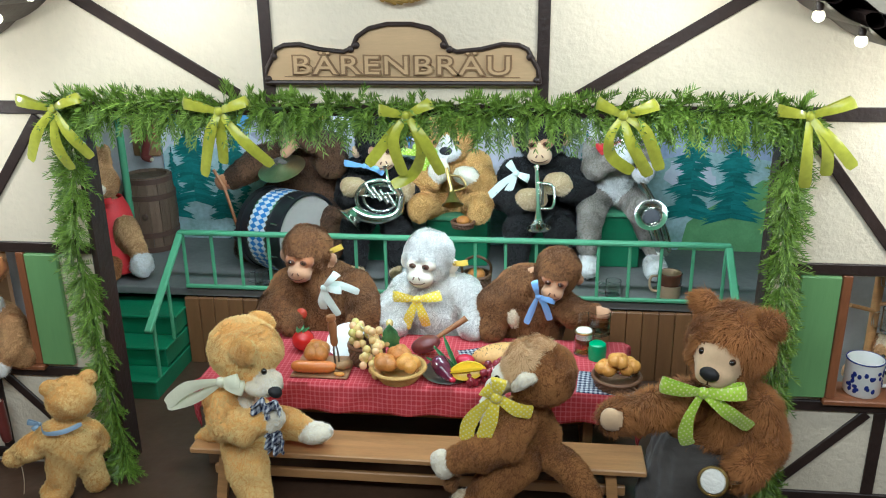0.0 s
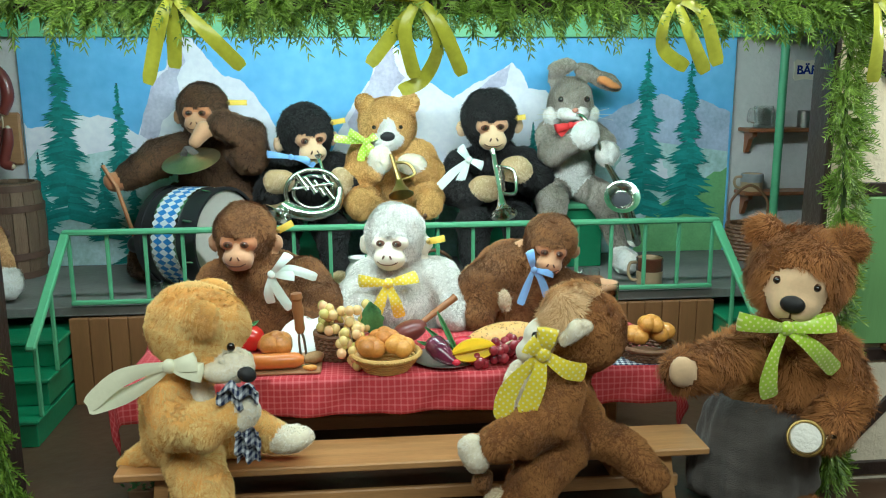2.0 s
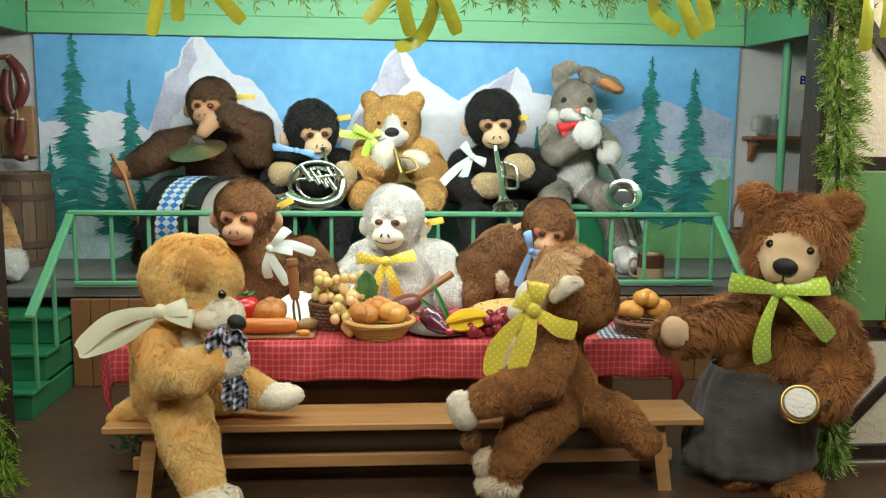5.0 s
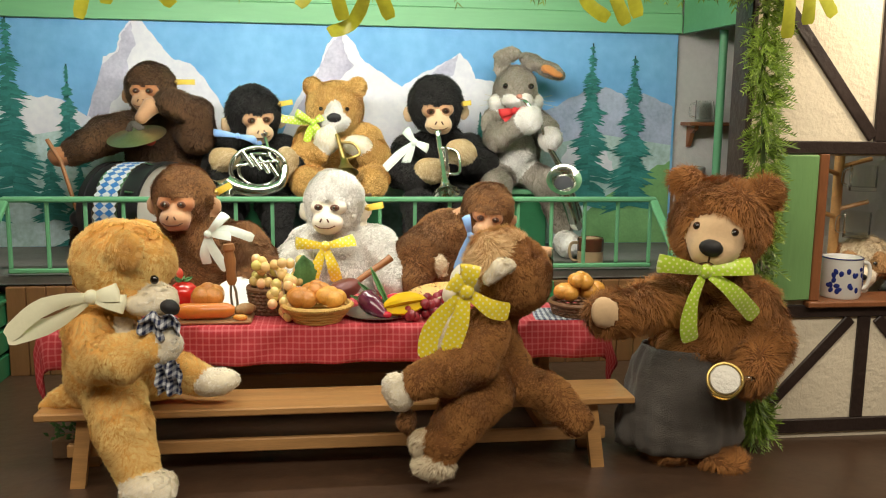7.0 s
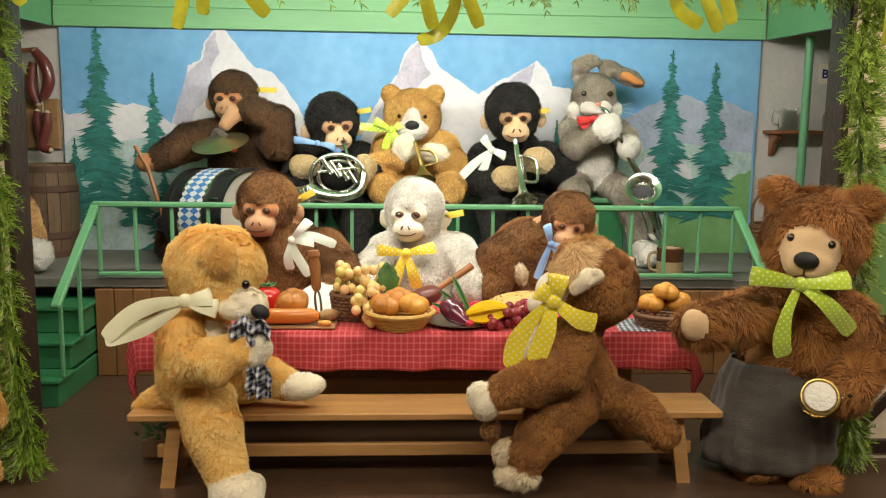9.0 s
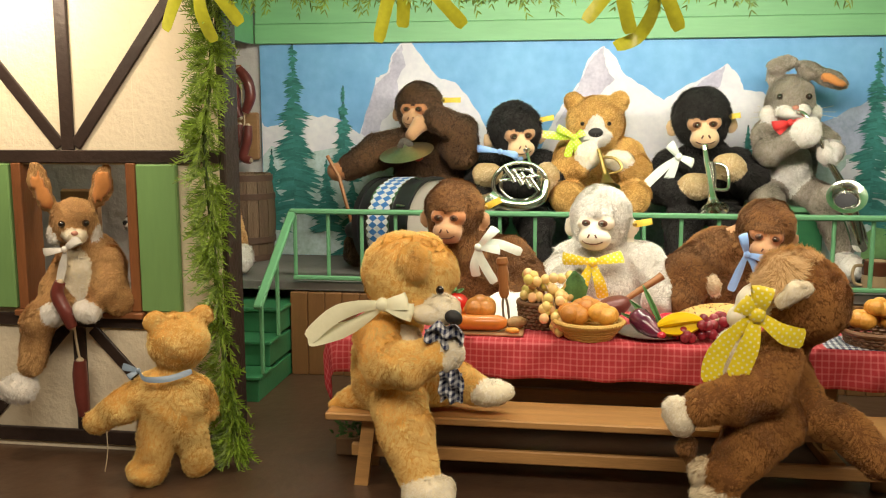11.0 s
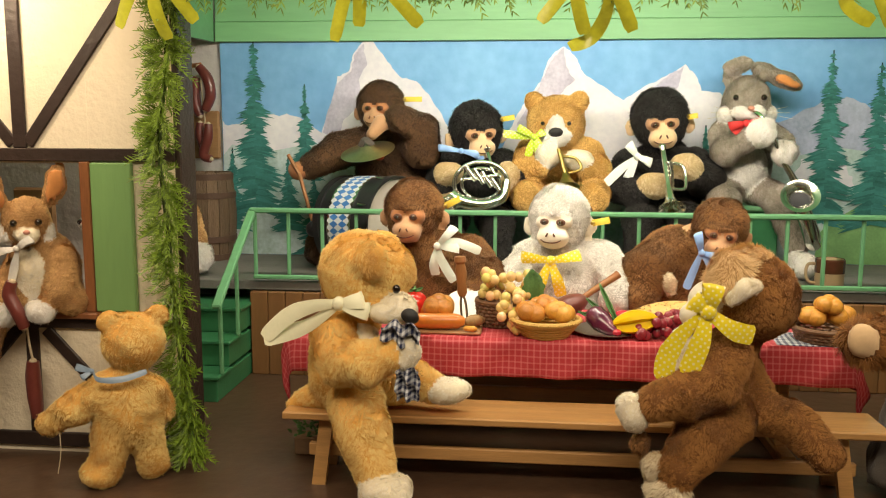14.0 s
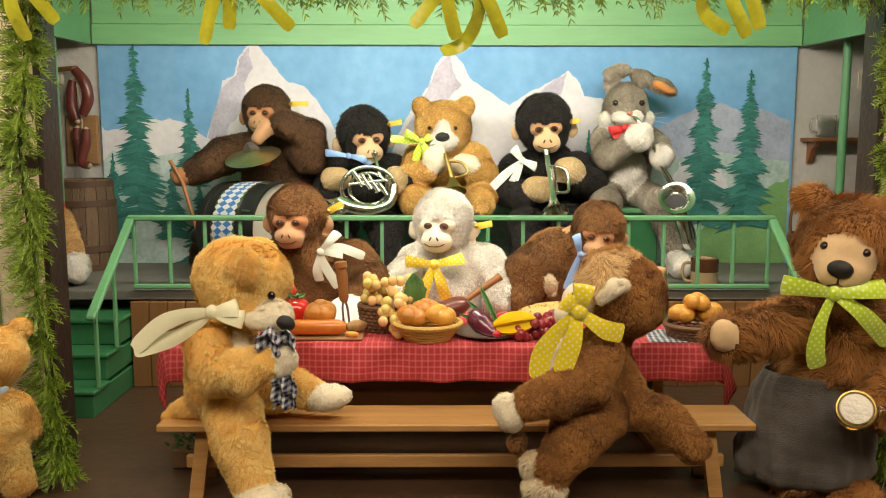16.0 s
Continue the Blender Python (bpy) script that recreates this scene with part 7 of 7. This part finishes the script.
sausage([(-1.348, 3.55, 0.800), (-1.350, 3.55, 0.755), (-1.335, 3.55, 0.69)], 0.017, SAUS_R, SW)
sausage([(-1.308, 3.53, 0.795), (-1.312, 3.53, 0.745), (-1.330, 3.53, 0.68), (-1.300, 3.525, 0.665)], 0.019, SAUS_R, SW)
pg = thing("wall_peg", (-1.38, 3.56, 1.01), "turned wooden peg with string on the wall", "peg")
part("peg", Geo().tube([(-1.42, 3.575, 1.008), (-1.335, 3.54, 1.012)], 0.009, 0, 10), WOODY, pg)
part("string", Geo().tube([(-1.340, 3.545, 1.02), (-1.33, 3.53, 0.93), (-1.325, 3.54, 0.82), (-1.33, 3.545, 0.79)], 0.003, 0, 6, 5), STRING, pg, "pale string")
slab("cutting_board", (-1.405, 3.578, 0.665), (-1.285, 3.597, 0.845), BOARD, "pale wooden board hanging on the wall", "board", 0.006, "")
slab("wall_plaque", (-1.475, 3.585, 0.955), (-1.405, 3.598, 1.01), SKIN_W, "small cream plaque on the wall", "plaque", 0.006, "")

# ---- food on the table ----
TZ = 0.2975


def roll_bun(c, r, m, seed, label="glossy braided bread roll"):
    g, q = Geo(), random.Random(seed)
    for i in range(4):
        a = i * 1.57 + seed
        g.ball((c[0] + r * 0.38 * math.cos(a), c[1] + r * 0.38 * math.sin(a), c[2] + r * 0.1 * q.uniform(-1, 1)), (r * 0.68, r * 0.62, r * 0.58), 0, 14, 9, Matrix.Rotation(a, 4, "Z"))
    g.ball((c[0], c[1], c[2] + r * 0.32), (r * 0.48, r * 0.46, r * 0.4), 0, 14, 9)
    return build("bread_roll", g, m, None, label, "bread roll", "bread rolls", base=(c[0], c[1], c[2] - r * 0.6))


bb = thing("bread_basket", (-0.072, 2.375, TZ), "round straw bread basket at the table edge", "basket")
cx, cy = -0.072, 2.385
for i in range(5):
    r0 = 0.052 + 0.0055 * i
    part("wicker_ring", Geo().tube([(cx + (r0 + 0.001 * (-1) ** j) * math.cos(2 * math.pi * j / 48), cy + (r0 + 0.001 * (-1) ** j) * math.sin(2 * math.pi * j / 48), TZ + 0.006 + 0.007 * i) for j in range(49)], 0.0046, 0, 6, caps=False), STRAW, bb)
part("bottom", Geo().lathe([(0, 0), (0.052, 0), (0.052, 0.005), (0, 0.005)], 0, 28, Matrix.Translation((cx, cy, TZ + 0.001))), STRAW, bb)
part("rim", Geo().tube([(cx + 0.078 * math.cos(2 * math.pi * j / 40), cy + 0.078 * math.sin(2 * math.pi * j / 40), TZ + 0.040) for j in range(41)], 0.006, 0, 8, caps=False), STRAW, bb)
for j in range(44):
    a = 2 * math.pi * j / 44
    part("rim_stitch", Geo().tube([(cx + 0.073 * math.cos(a), cy + 0.073 * math.sin(a), TZ + 0.030), (cx + 0.0845 * math.cos(a + 0.08), cy + 0.0845 * math.sin(a + 0.08), TZ + 0.042)], 0.0022, 0, 5), STRAW, bb)
roll_bun((-0.108, 2.375, TZ + 0.058), 0.037, BREAD, 1)
roll_bun((-0.040, 2.372, TZ + 0.060), 0.036, BREAD_Y, 2)
roll_bun((-0.075, 2.422, TZ + 0.066), 0.036, BREAD, 3)


def bunch(c, spots, r, m, label, droop):
    b = thing("grape_bunch", c, label, "grapes")
    me = None
    for i, p in enumerate(spots):
        q = Vector(c) + Vector(p)
        if me is None:
            ob = build("grape", Geo().ball((0, 0, 0), (r, r, r * 1.08), 0, 14, 9), m, None, base=(0, 0, 0))
            me = ob.data
        else:
            ob = new("grape", me)
        ob.parent = b
        ob.location = Vector(p)
    part("stalk", Geo().tube([Vector(c) + Vector(d) for d in droop], 0.0025, 0, 6, 5), STRING, b, "thin pale stalk")


rg = random.Random(11)
spots = []
for i in range(66):
    k = i / 65
    if k < 0.62:
        p = (rg.uniform(-0.050, 0.060), rg.uniform(-0.055, 0.030), 0.058 + rg.uniform(0, 0.062) * (1 - abs(k - 0.3)))
    else:
        q = (k - 0.62) / 0.38
        p = (0.022 + rg.uniform(-0.034, 0.034) * (1 - 0.5 * q), -0.062 - 0.030 * q + rg.uniform(-0.016, 0.012), 0.075 - 0.082 * q)
    spots.append(p)
bunch((-0.175, 2.47, TZ + 0.022), spots, 0.0118, GRAPE_Y, "pale yellow and pink artificial grapes", [(-0.03, 0.0, 0.11), (0.0, -0.02, 0.09), (0.02, -0.05, 0.06), (0.03, -0.08, 0.0)])
spots = []
for i in range(40):
    k = rg.random()
    spots.append((-0.065 + 0.13 * k + rg.uniform(-0.012, 0.012), -0.018 + 0.055 * k + rg.uniform(-0.026, 0.026), 0.008 + rg.uniform(0, 0.050) * (0.4 + 0.6 * k)))
bunch((0.195, 2.385, TZ + 0.004), spots, 0.0118, GRAPE_R, "dark red artificial grapes on the cloth", [(-0.06, -0.02, 0.02), (0.0, 0.0, 0.04), (0.05, 0.03, 0.05)])
wicker_basket("fruit_basket", (-0.185, 2.485, TZ + 0.001), 0.045, 0.062, WICKER, "dark wicker basket holding grapes", 7, 1.2, False)


def leaf(c, a, b, w, label, m=LEAFY, name="vine_leaf"):
    """A fabric leaf from a to b (from c), with a fold along its rib."""
    g, c = Geo(), Vector(c)
    a, b = c + Vector(a), c + Vector(b)
    d = b - a
    sd = d.cross(V(0, -1, 0.2)).normalized()
    n = 10
    for i in range(n + 1):
        k = i / n
        ww = w * math.sin(math.pi * min(1, k * 0.94 + 0.05)) ** 0.7 * (1 + 0.10 * math.sin(k * 40))
        p = a.lerp(b, k) + V(0, -0.008 * math.sin(math.pi * k), 0)
        for s, dp in ((-1, 0.004), (-0.5, 0.001), (0, -0.003), (0.5, 0.001), (1, 0.004)):
            g.v.append(tuple(p + sd * s * ww + V(0, -dp, 0)))
    for i in range(n):
        for j in range(4):
            q = i * 5 + j
            g.f.append((q, q + 1, q + 6, q + 5))
            g.m.append(0)
    ob = build(name, g, m, None, label, "leaf", base=tuple(a), smooth=80)
    s = ob.modifiers.new("thickness", "SOLIDIFY")
    s.thickness = 0.0012


leaf((-0.108, 2.452, TZ + 0.095), (0.012, 0.0, -0.030), (0.002, -0.008, 0.052), 0.026, "dark green fabric vine leaf by the grapes")
for a, b in (((0, 0, 0), (-0.075, 0.03, 0.058)), ((0, 0, 0), (-0.045, 0.03, 0.095)), ((0, 0, 0), (-0.095, 0.01, 0.030))):
    leaf((0.100, 2.425, TZ + 0.020), a, b, 0.006, "long green leek leaf on the platter", name="leek_leaf")
pl = build("platter", Geo().lathe([(0, 0), (0.045, 0), (0.078, 0.008), (0.080, 0.010), (0.076, 0.011), (0.045, 0.004), (0, 0.004)], 0, 40, Matrix.Translation((0.072, 2.425, TZ + 0.001))), STEEL, None, "dull pewter platter with vegetables", "platter", base=(0.072, 2.425, TZ))
au = thing("aubergine", (0.055, 2.40, TZ + 0.012), "small glossy purple aubergine", "aubergine")
part("fruit", Geo().tube([(0.038, 2.425, TZ + 0.052), (0.044, 2.415, TZ + 0.046), (0.058, 2.395, TZ + 0.034), (0.076, 2.375, TZ + 0.022), (0.088, 2.362, TZ + 0.018)], [0.016, 0.026, 0.026, 0.016, 0.007], 0, 18, 5), AUBERGINE, au)
part("cap", Geo().ball((0.090, 2.360, TZ + 0.018), (0.011, 0.010, 0.008), 0, 10, 7), RADISH, au, "reddish stalk cap")
sf, sf_n = Geo(), 13
for i in range(sf_n):
    k = i / (sf_n - 1)
    for j in range(20):
        a = 2 * math.pi * j / 20 + 0.5
        r = max(0.02, math.sin(math.pi * k) ** 0.6) * (0.021 + 0.012 * math.cos(5 * a))
        q = Matrix.Rotation(radians(-10), 3, "Y") @ V(0.056 * (2 * k - 1), r * math.cos(a), r * math.sin(a))
        sf.v.append((0.132 + q.x, 2.378 + q.y, TZ + 0.038 + q.z))
for i in range(sf_n - 1):
    for j in range(20):
        sf.f.append((i * 20 + j, i * 20 + (j + 1) % 20, i * 20 + 20 + (j + 1) % 20, i * 20 + 20 + j))
        sf.m.append(0)
build("star_fruit", sf, STARF, None, "bright yellow artificial star fruit", "fruit", base=(0.130, 2.385, TZ + 0.010))
rd = thing("radish", (0.118, 2.47, TZ + 0.012), "glossy red radish on the platter", "radish")
part("root", Geo().ball((0.118, 2.462, TZ + 0.030), (0.030, 0.022, 0.019), 0, 16, 10), RADISH, rd)
build("tomato", Geo().ball((-0.402, 2.545, TZ + 0.036), (0.036, 0.036, 0.034), 0, 18, 11), TOMATO, None, "large glossy red tomato", "tomato", base=(-0.402, 2.545, TZ + 0.001))
for a in (0.3, 1.6, 2.8, 4.0, 5.2):
    leaf((-0.402, 2.545, TZ + 0.070), (0, 0, 0), (0.022 * math.cos(a), 0.022 * math.sin(a), 0.008), 0.004, "small green tomato sepal", name="tomato_sepal")
slab("cutting_board", (-0.395, 2.362, TZ + 0.001), (-0.222, 2.502, TZ + 0.009), BOARD, "worn wooden cutting board on the table", "board", 0.003, "")


def food_tube(name, pts, r, m, label, cat):
    build(name, Geo().tube([Vector(p) for p in pts], [r * 0.55] + [r] * (len(pts) - 2) + [r * 0.5], 0, 16, 5), m, None, label, cat, base=(pts[1][0], pts[1][1], pts[1][2] - r))


food_tube("sausage", [(-0.392, 2.388, TZ + 0.028), (-0.375, 2.384, TZ + 0.029), (-0.33, 2.382, TZ + 0.029), (-0.282, 2.386, TZ + 0.029), (-0.262, 2.388, TZ + 0.028)], 0.0185, SAUS_O, "orange-brown frankfurter on the board", "sausage")
food_tube("sausage", [(-0.405, 2.540, TZ + 0.030), (-0.385, 2.536, TZ + 0.028), (-0.345, 2.530, TZ + 0.026), (-0.325, 2.528, TZ + 0.024)], 0.018, SAUS_O, "orange-brown frankfurter behind the board", "sausage")
roll_bun((-0.328, 2.435, TZ + 0.056), 0.042, BREAD, 4, "glossy golden brown knotted bread roll")
food_tube("ginger_root", [(-0.262, 2.395, TZ + 0.026), (-0.245, 2.402, TZ + 0.028), (-0.232, 2.415, TZ + 0.026), (-0.222, 2.43, TZ + 0.024)], 0.014, POTATO, "small knobbly tan root on the board", "root")
food_tube("ginger_root", [(-0.262, 2.372, TZ + 0.016), (-0.25, 2.368, TZ + 0.016), (-0.24, 2.368, TZ + 0.016), (-0.232, 2.37, TZ + 0.015)], 0.007, BREAD_Y, "small tan crumb on the board", "root")
kn = thing("carving_fork", (-0.262, 2.405, TZ + 0.01), "upright carving fork with turned wooden handle", "carving fork")
part("handle", Geo().lathe([(0.008, 0.0), (0.012, 0.010), (0.011, 0.03), (0.014, 0.060), (0.011, 0.078), (0.015, 0.084), (0.013, 0.096), (0.0, 0.098)], 0, 16, Matrix.Translation((-0.270, 2.425, TZ + 0.082)) @ Matrix.Rotation(radians(-4), 4, "Y")), WOODY, kn)
for dx in (-0.006, 0.006):
    part("tine", Geo().tube([(-0.262 + dx, 2.418, TZ + 0.010), (-0.268 + dx, 2.424, TZ + 0.065), (-0.270, 2.425, TZ + 0.088)], 0.0028, 0, 8, 4), STEEL, kn, "dull steel tine")
build("plate", Geo().lathe([(0, 0), (0.04, 0), (0.068, 0.007), (0.070, 0.009), (0.066, 0.010), (0.04, 0.004), (0, 0.004)], 0, 40, Matrix.Translation((-0.262, 2.575, TZ + 0.022)) @ Matrix.Rotation(radians(28), 4, "X")), CER_W, None, "plain white china plate tilted on the table", "plate", base=(-0.262, 2.575, TZ))
lf = thing("loaf", (0.225, 2.515, TZ), "long golden loaf sprinkled with poppy seed", "bread")
part("crust", Geo().ball((0.225, 2.515, TZ + 0.030), (0.092, 0.046, 0.032), 0, 26, 14, Matrix.Rotation(radians(8), 4, "Z") @ Matrix.Rotation(radians(-6), 4, "Y")), LOAF, lf)
gs = Geo()
for i in range(110):
    a, q = rg.uniform(0, 6.28), rg.random() ** 0.5 * 0.93
    x, y = q * math.cos(a), q * math.sin(a)
    zz = math.sqrt(max(0, 1 - x * x - y * y))
    p = Matrix.Rotation(radians(8), 3, "Z") @ (Matrix.Rotation(radians(-6), 3, "Y") @ V(0.092 * x, 0.046 * y, 0.0325 * zz))
    gs.ball(V(0.225, 2.515, TZ + 0.030) + p, 0.0013, 0, 5, 4)
tagged(part("poppy_seed", gs, SEED, lf, "black poppy seeds"), kind="stuff")
wicker_basket("bread_basket", (0.560, 2.40, TZ + 0.003), 0.056, 0.030, WICKER, "flat brown wicker bread basket", 4, 1.2, False)
roll_bun((0.530, 2.395, TZ + 0.058), 0.034, BREAD_Y, 5)
roll_bun((0.590, 2.405, TZ + 0.062), 0.036, BREAD_Y, 6)
roll_bun((0.560, 2.385, TZ + 0.090), 0.032, BREAD_Y, 7)


def flat_napkin(c, w, d, rot, label):
    g, n = Geo(), 12
    for j in range(n + 1):
        for i in range(n + 1):
            u, v = (i / n - 0.5) * w, (j / n - 0.5) * d
            g.uv[len(g.v)] = (u, v)
            p = Matrix.Rotation(radians(rot), 3, "Z") @ V(u, v, 0.0035 + 0.0022 * math.sin(u * 60) * math.sin(v * 50))
            g.v.append(tuple(Vector(c) + p))
    for j in range(n):
        for i in range(n):
            a = j * (n + 1) + i
            g.f.append((a, a + 1, a + n + 2, a + n + 1))
            g.m.append(0)
    ob = build("napkin", g, GINGHAM, None, label, "napkin", base=c, smooth=80)
    s = ob.modifiers.new("thickness", "SOLIDIFY")
    s.thickness = 0.001


flat_napkin((0.535, 2.405, TZ - 0.001), 0.17, 0.13, -6, "blue and white gingham napkin under the rolls")
flat_napkin((0.160, 2.545, TZ - 0.001), 0.12, 0.12, 20, "blue and white gingham napkin on the cloth")
pn = thing("wooden_ladle", (0.02, 2.56, TZ), "red-brown wooden ladle with turned handle", "ladle")
part("bowl", Geo().ball((-0.01, 2.53, TZ + 0.045), (0.048, 0.036, 0.026), 0, 18, 11, Matrix.Rotation(radians(-20), 4, "Y")), SAUS_R, pn)
part("handle", Geo().tube([(0.02, 2.54, TZ + 0.060), (0.05, 2.55, TZ + 0.080), (0.10, 2.57, TZ + 0.110), (0.112, 2.575, TZ + 0.118)], [0.007, 0.008, 0.0095, 0.011], 0, 12, 4), WOODY, pn)


def beer(name, c, R, H, tilt, label, foam=0.25):
    m = thing(name, c, label, "beer mug")
    mx = Matrix.Translation(c) @ tilt
    part("glass", Geo().lathe([(0, 0), (R, 0), (R + 0.001, 0.004), (R, H), (R - 0.003, H + 0.001), (R - 0.0035, 0.008), (0, 0.008)], 0, 28, mx), GLASS, m)
    part("beer", Geo().lathe([(0, 0.0085), (R - 0.0042, 0.0085), (R - 0.0042, H * (1 - foam)), (0, H * (1 - foam))], 0, 28, mx), BEER, m, "amber beer")
    part("foam", Geo().lathe([(0, H * (1 - foam) + 0.0005), (R - 0.0042, H * (1 - foam) + 0.0005), (R - 0.0042, H - 0.002), (R * 0.8, H + 0.004), (0, H + 0.007)], 0, 28, mx), FOAM, m, "white beer foam")
    part("handle", Geo().tube([mx @ V(R, 0, H * 0.85), mx @ V(R + 0.02, 0, H * 0.8), mx @ V(R + 0.022, 0, H * 0.3), mx @ V(R, 0, H * 0.2)], 0.0045, 0, 8, 5), GLASS, m)
    part("rim", Geo().tube([mx @ V((R - 0.001) * math.cos(2 * math.pi * j / 30), (R - 0.001) * math.sin(2 * math.pi * j / 30), H) for j in range(31)], 0.0035, 0, 8, caps=False), BRASS, m, "brass-coloured rim")


beer("beer_mug", (0.792, 2.085, 0.214), 0.036, 0.062, Matrix.Rotation(radians(62), 4, "X") @ Matrix.Rotation(radians(-20), 4, "Y"), "beer mug with white foam in the bear's paw")
beer("beer_mug", (0.475, 2.60, TZ + 0.002), 0.030, 0.075, Matrix(), "beer glass with white foam on the table", 0.3)
build("jar", Geo().lathe([(0, 0), (0.026, 0), (0.028, 0.03), (0.026, 0.05), (0.020, 0.055), (0, 0.056)], 0, 24, Matrix.Translation((0.515, 2.565, TZ + 0.002))), GREENLID, None, "small green jar on the table", "jar", base=(0.515, 2.565, TZ + 0.002))
gm = glass_mug((0.522, 2.640, 0.352), 0.036, 0.075, "dimpled glass mug in the monkey's paw")
part("beer", Geo().lathe([(0, 0.011), (0.0315, 0.011), (0.0315, 0.05), (0, 0.05)], 0, 24, Matrix.Translation((0.522, 2.640, 0.352))), BEER, gm, "amber beer")

# ---- window things ----
wm = mug("blue_mug", (1.205, 2.335, WZ0 + 0.004), 0.048, 0.098, [CER_W], "white stoneware mug with cobalt flowers on the sill", 1)
for i in range(26):
    a, z = -2.75 + 2.3 * rg.random(), WZ0 + 0.02 + 0.068 * rg.random()
    part("painted_petal", Geo().ball((1.205 + 0.0482 * math.cos(a), 2.335 + 0.0482 * math.sin(a), z), (0.0075, 0.0015, 0.0055), 0, 8, 5, Matrix.Rotation(a + 1.57, 4, "Z") @ Matrix.Rotation(rg.uniform(0, 3), 4, "Y")), CER_B, wm, "cobalt blue petal")
part("rim_line", Geo().tube([(1.205 + 0.0478 * math.cos(2 * math.pi * j / 30), 2.335 + 0.0478 * math.sin(2 * math.pi * j / 30), WZ0 + 0.102) for j in range(31)], 0.0018, 0, 6, caps=False), CER_B, wm, "cobalt rim line")
rk = thing("mug_rack", (1.265, 2.47, WZ0 - 0.02), "wooden mug tree in the window", "mug rack")
part("pole", Geo().tube([(1.262, 2.47, WZ0 - 0.018), (1.262, 2.47, 0.70)], 0.013, 0, 12), PINE, rk)
part("foot", Geo().lathe([(0, 0), (0.06, 0), (0.058, 0.014), (0, 0.016)], 0, 24, Matrix.Translation((1.262, 2.47, WZ0 - 0.0195))), PINE, rk)
for z, s in ((0.66, 1), (0.64, -1), (0.55, 1), (0.53, -1)):
    part("arm", Geo().tube([(1.262, 2.465, z), (1.262 + s * 0.075, 2.45, z + 0.022)], 0.006, 0, 8), PINE, rk)
glass_mug((1.312, 2.44, 0.600), 0.033, 0.066, "clear glass mug hanging on the mug tree")
glass_mug((1.305, 2.44, 0.480), 0.033, 0.066, "clear glass mug hanging on the mug tree")
slab("cutting_board", (-1.475, 2.55, 0.345), (-1.36, 2.565, 0.62), BOARD, "dark wooden board inside the window", "board", 0.01, "")
sausage([(-1.275, 2.215, 0.430), (-1.282, 2.212, 0.400), (-1.262, 2.21, 0.360), (-1.252, 2.215, 0.325)], 0.016, SAUS_R, "dark red sausage held by the window rabbit")
sausage([(-1.262, 2.255, 0.235), (-1.264, 2.255, 0.20), (-1.262, 2.255, 0.15), (-1.260, 2.257, 0.10)], 0.018, SAUS_R, "dark red sausage hanging below the sill")
build("sausage_string", Geo().tube([(-1.256, 2.23, 0.32), (-1.262, 2.245, 0.28), (-1.260, 2.252, 0.235)], 0.0028, 0, 6, 4), STRING, None, "pale string between two sausages", "string", base=(-1.256, 2.23, 0.235))
build("thread", Geo().tube([(-1.115, 2.10, 0.13), (-1.112, 2.095, 0.08), (-1.118, 2.09, 0.035)], 0.0012, 0, 5, 4), STRING, None, "thin loose thread below the small bear's paw", "string", base=(-1.115, 2.10, 0.035))

# small potted plant under the bench
pp = thing("potted_plant", (-0.615, 2.36, 0.0), "small green plant in a wooden trough", "plant")
part("pot", Geo().box((-0.665, 2.335, 0.001), (-0.585, 2.385, 0.045), 0, 0.003), TERRA, pp)
gl = Geo()
for i in range(90):
    c = V(-0.625 + rg.uniform(-0.045, 0.045), 2.35 + rg.uniform(-0.03, 0.03), 0.045 + rg.uniform(0, 0.035))
    d = V(rg.uniform(-1, 1), rg.uniform(-1, 0.4), rg.uniform(-0.2, 1)).normalized() * 0.014
    w = d.cross(V(0, 1, 0.3)).normalized() * 0.004
    gl.add([c, c + d * 0.5 - w, c + d, c + d * 0.5 + w], [(0, 1, 2, 3)])
tagged(part("foliage", gl, LEAFY, pp, smooth=0), kind="stuff")
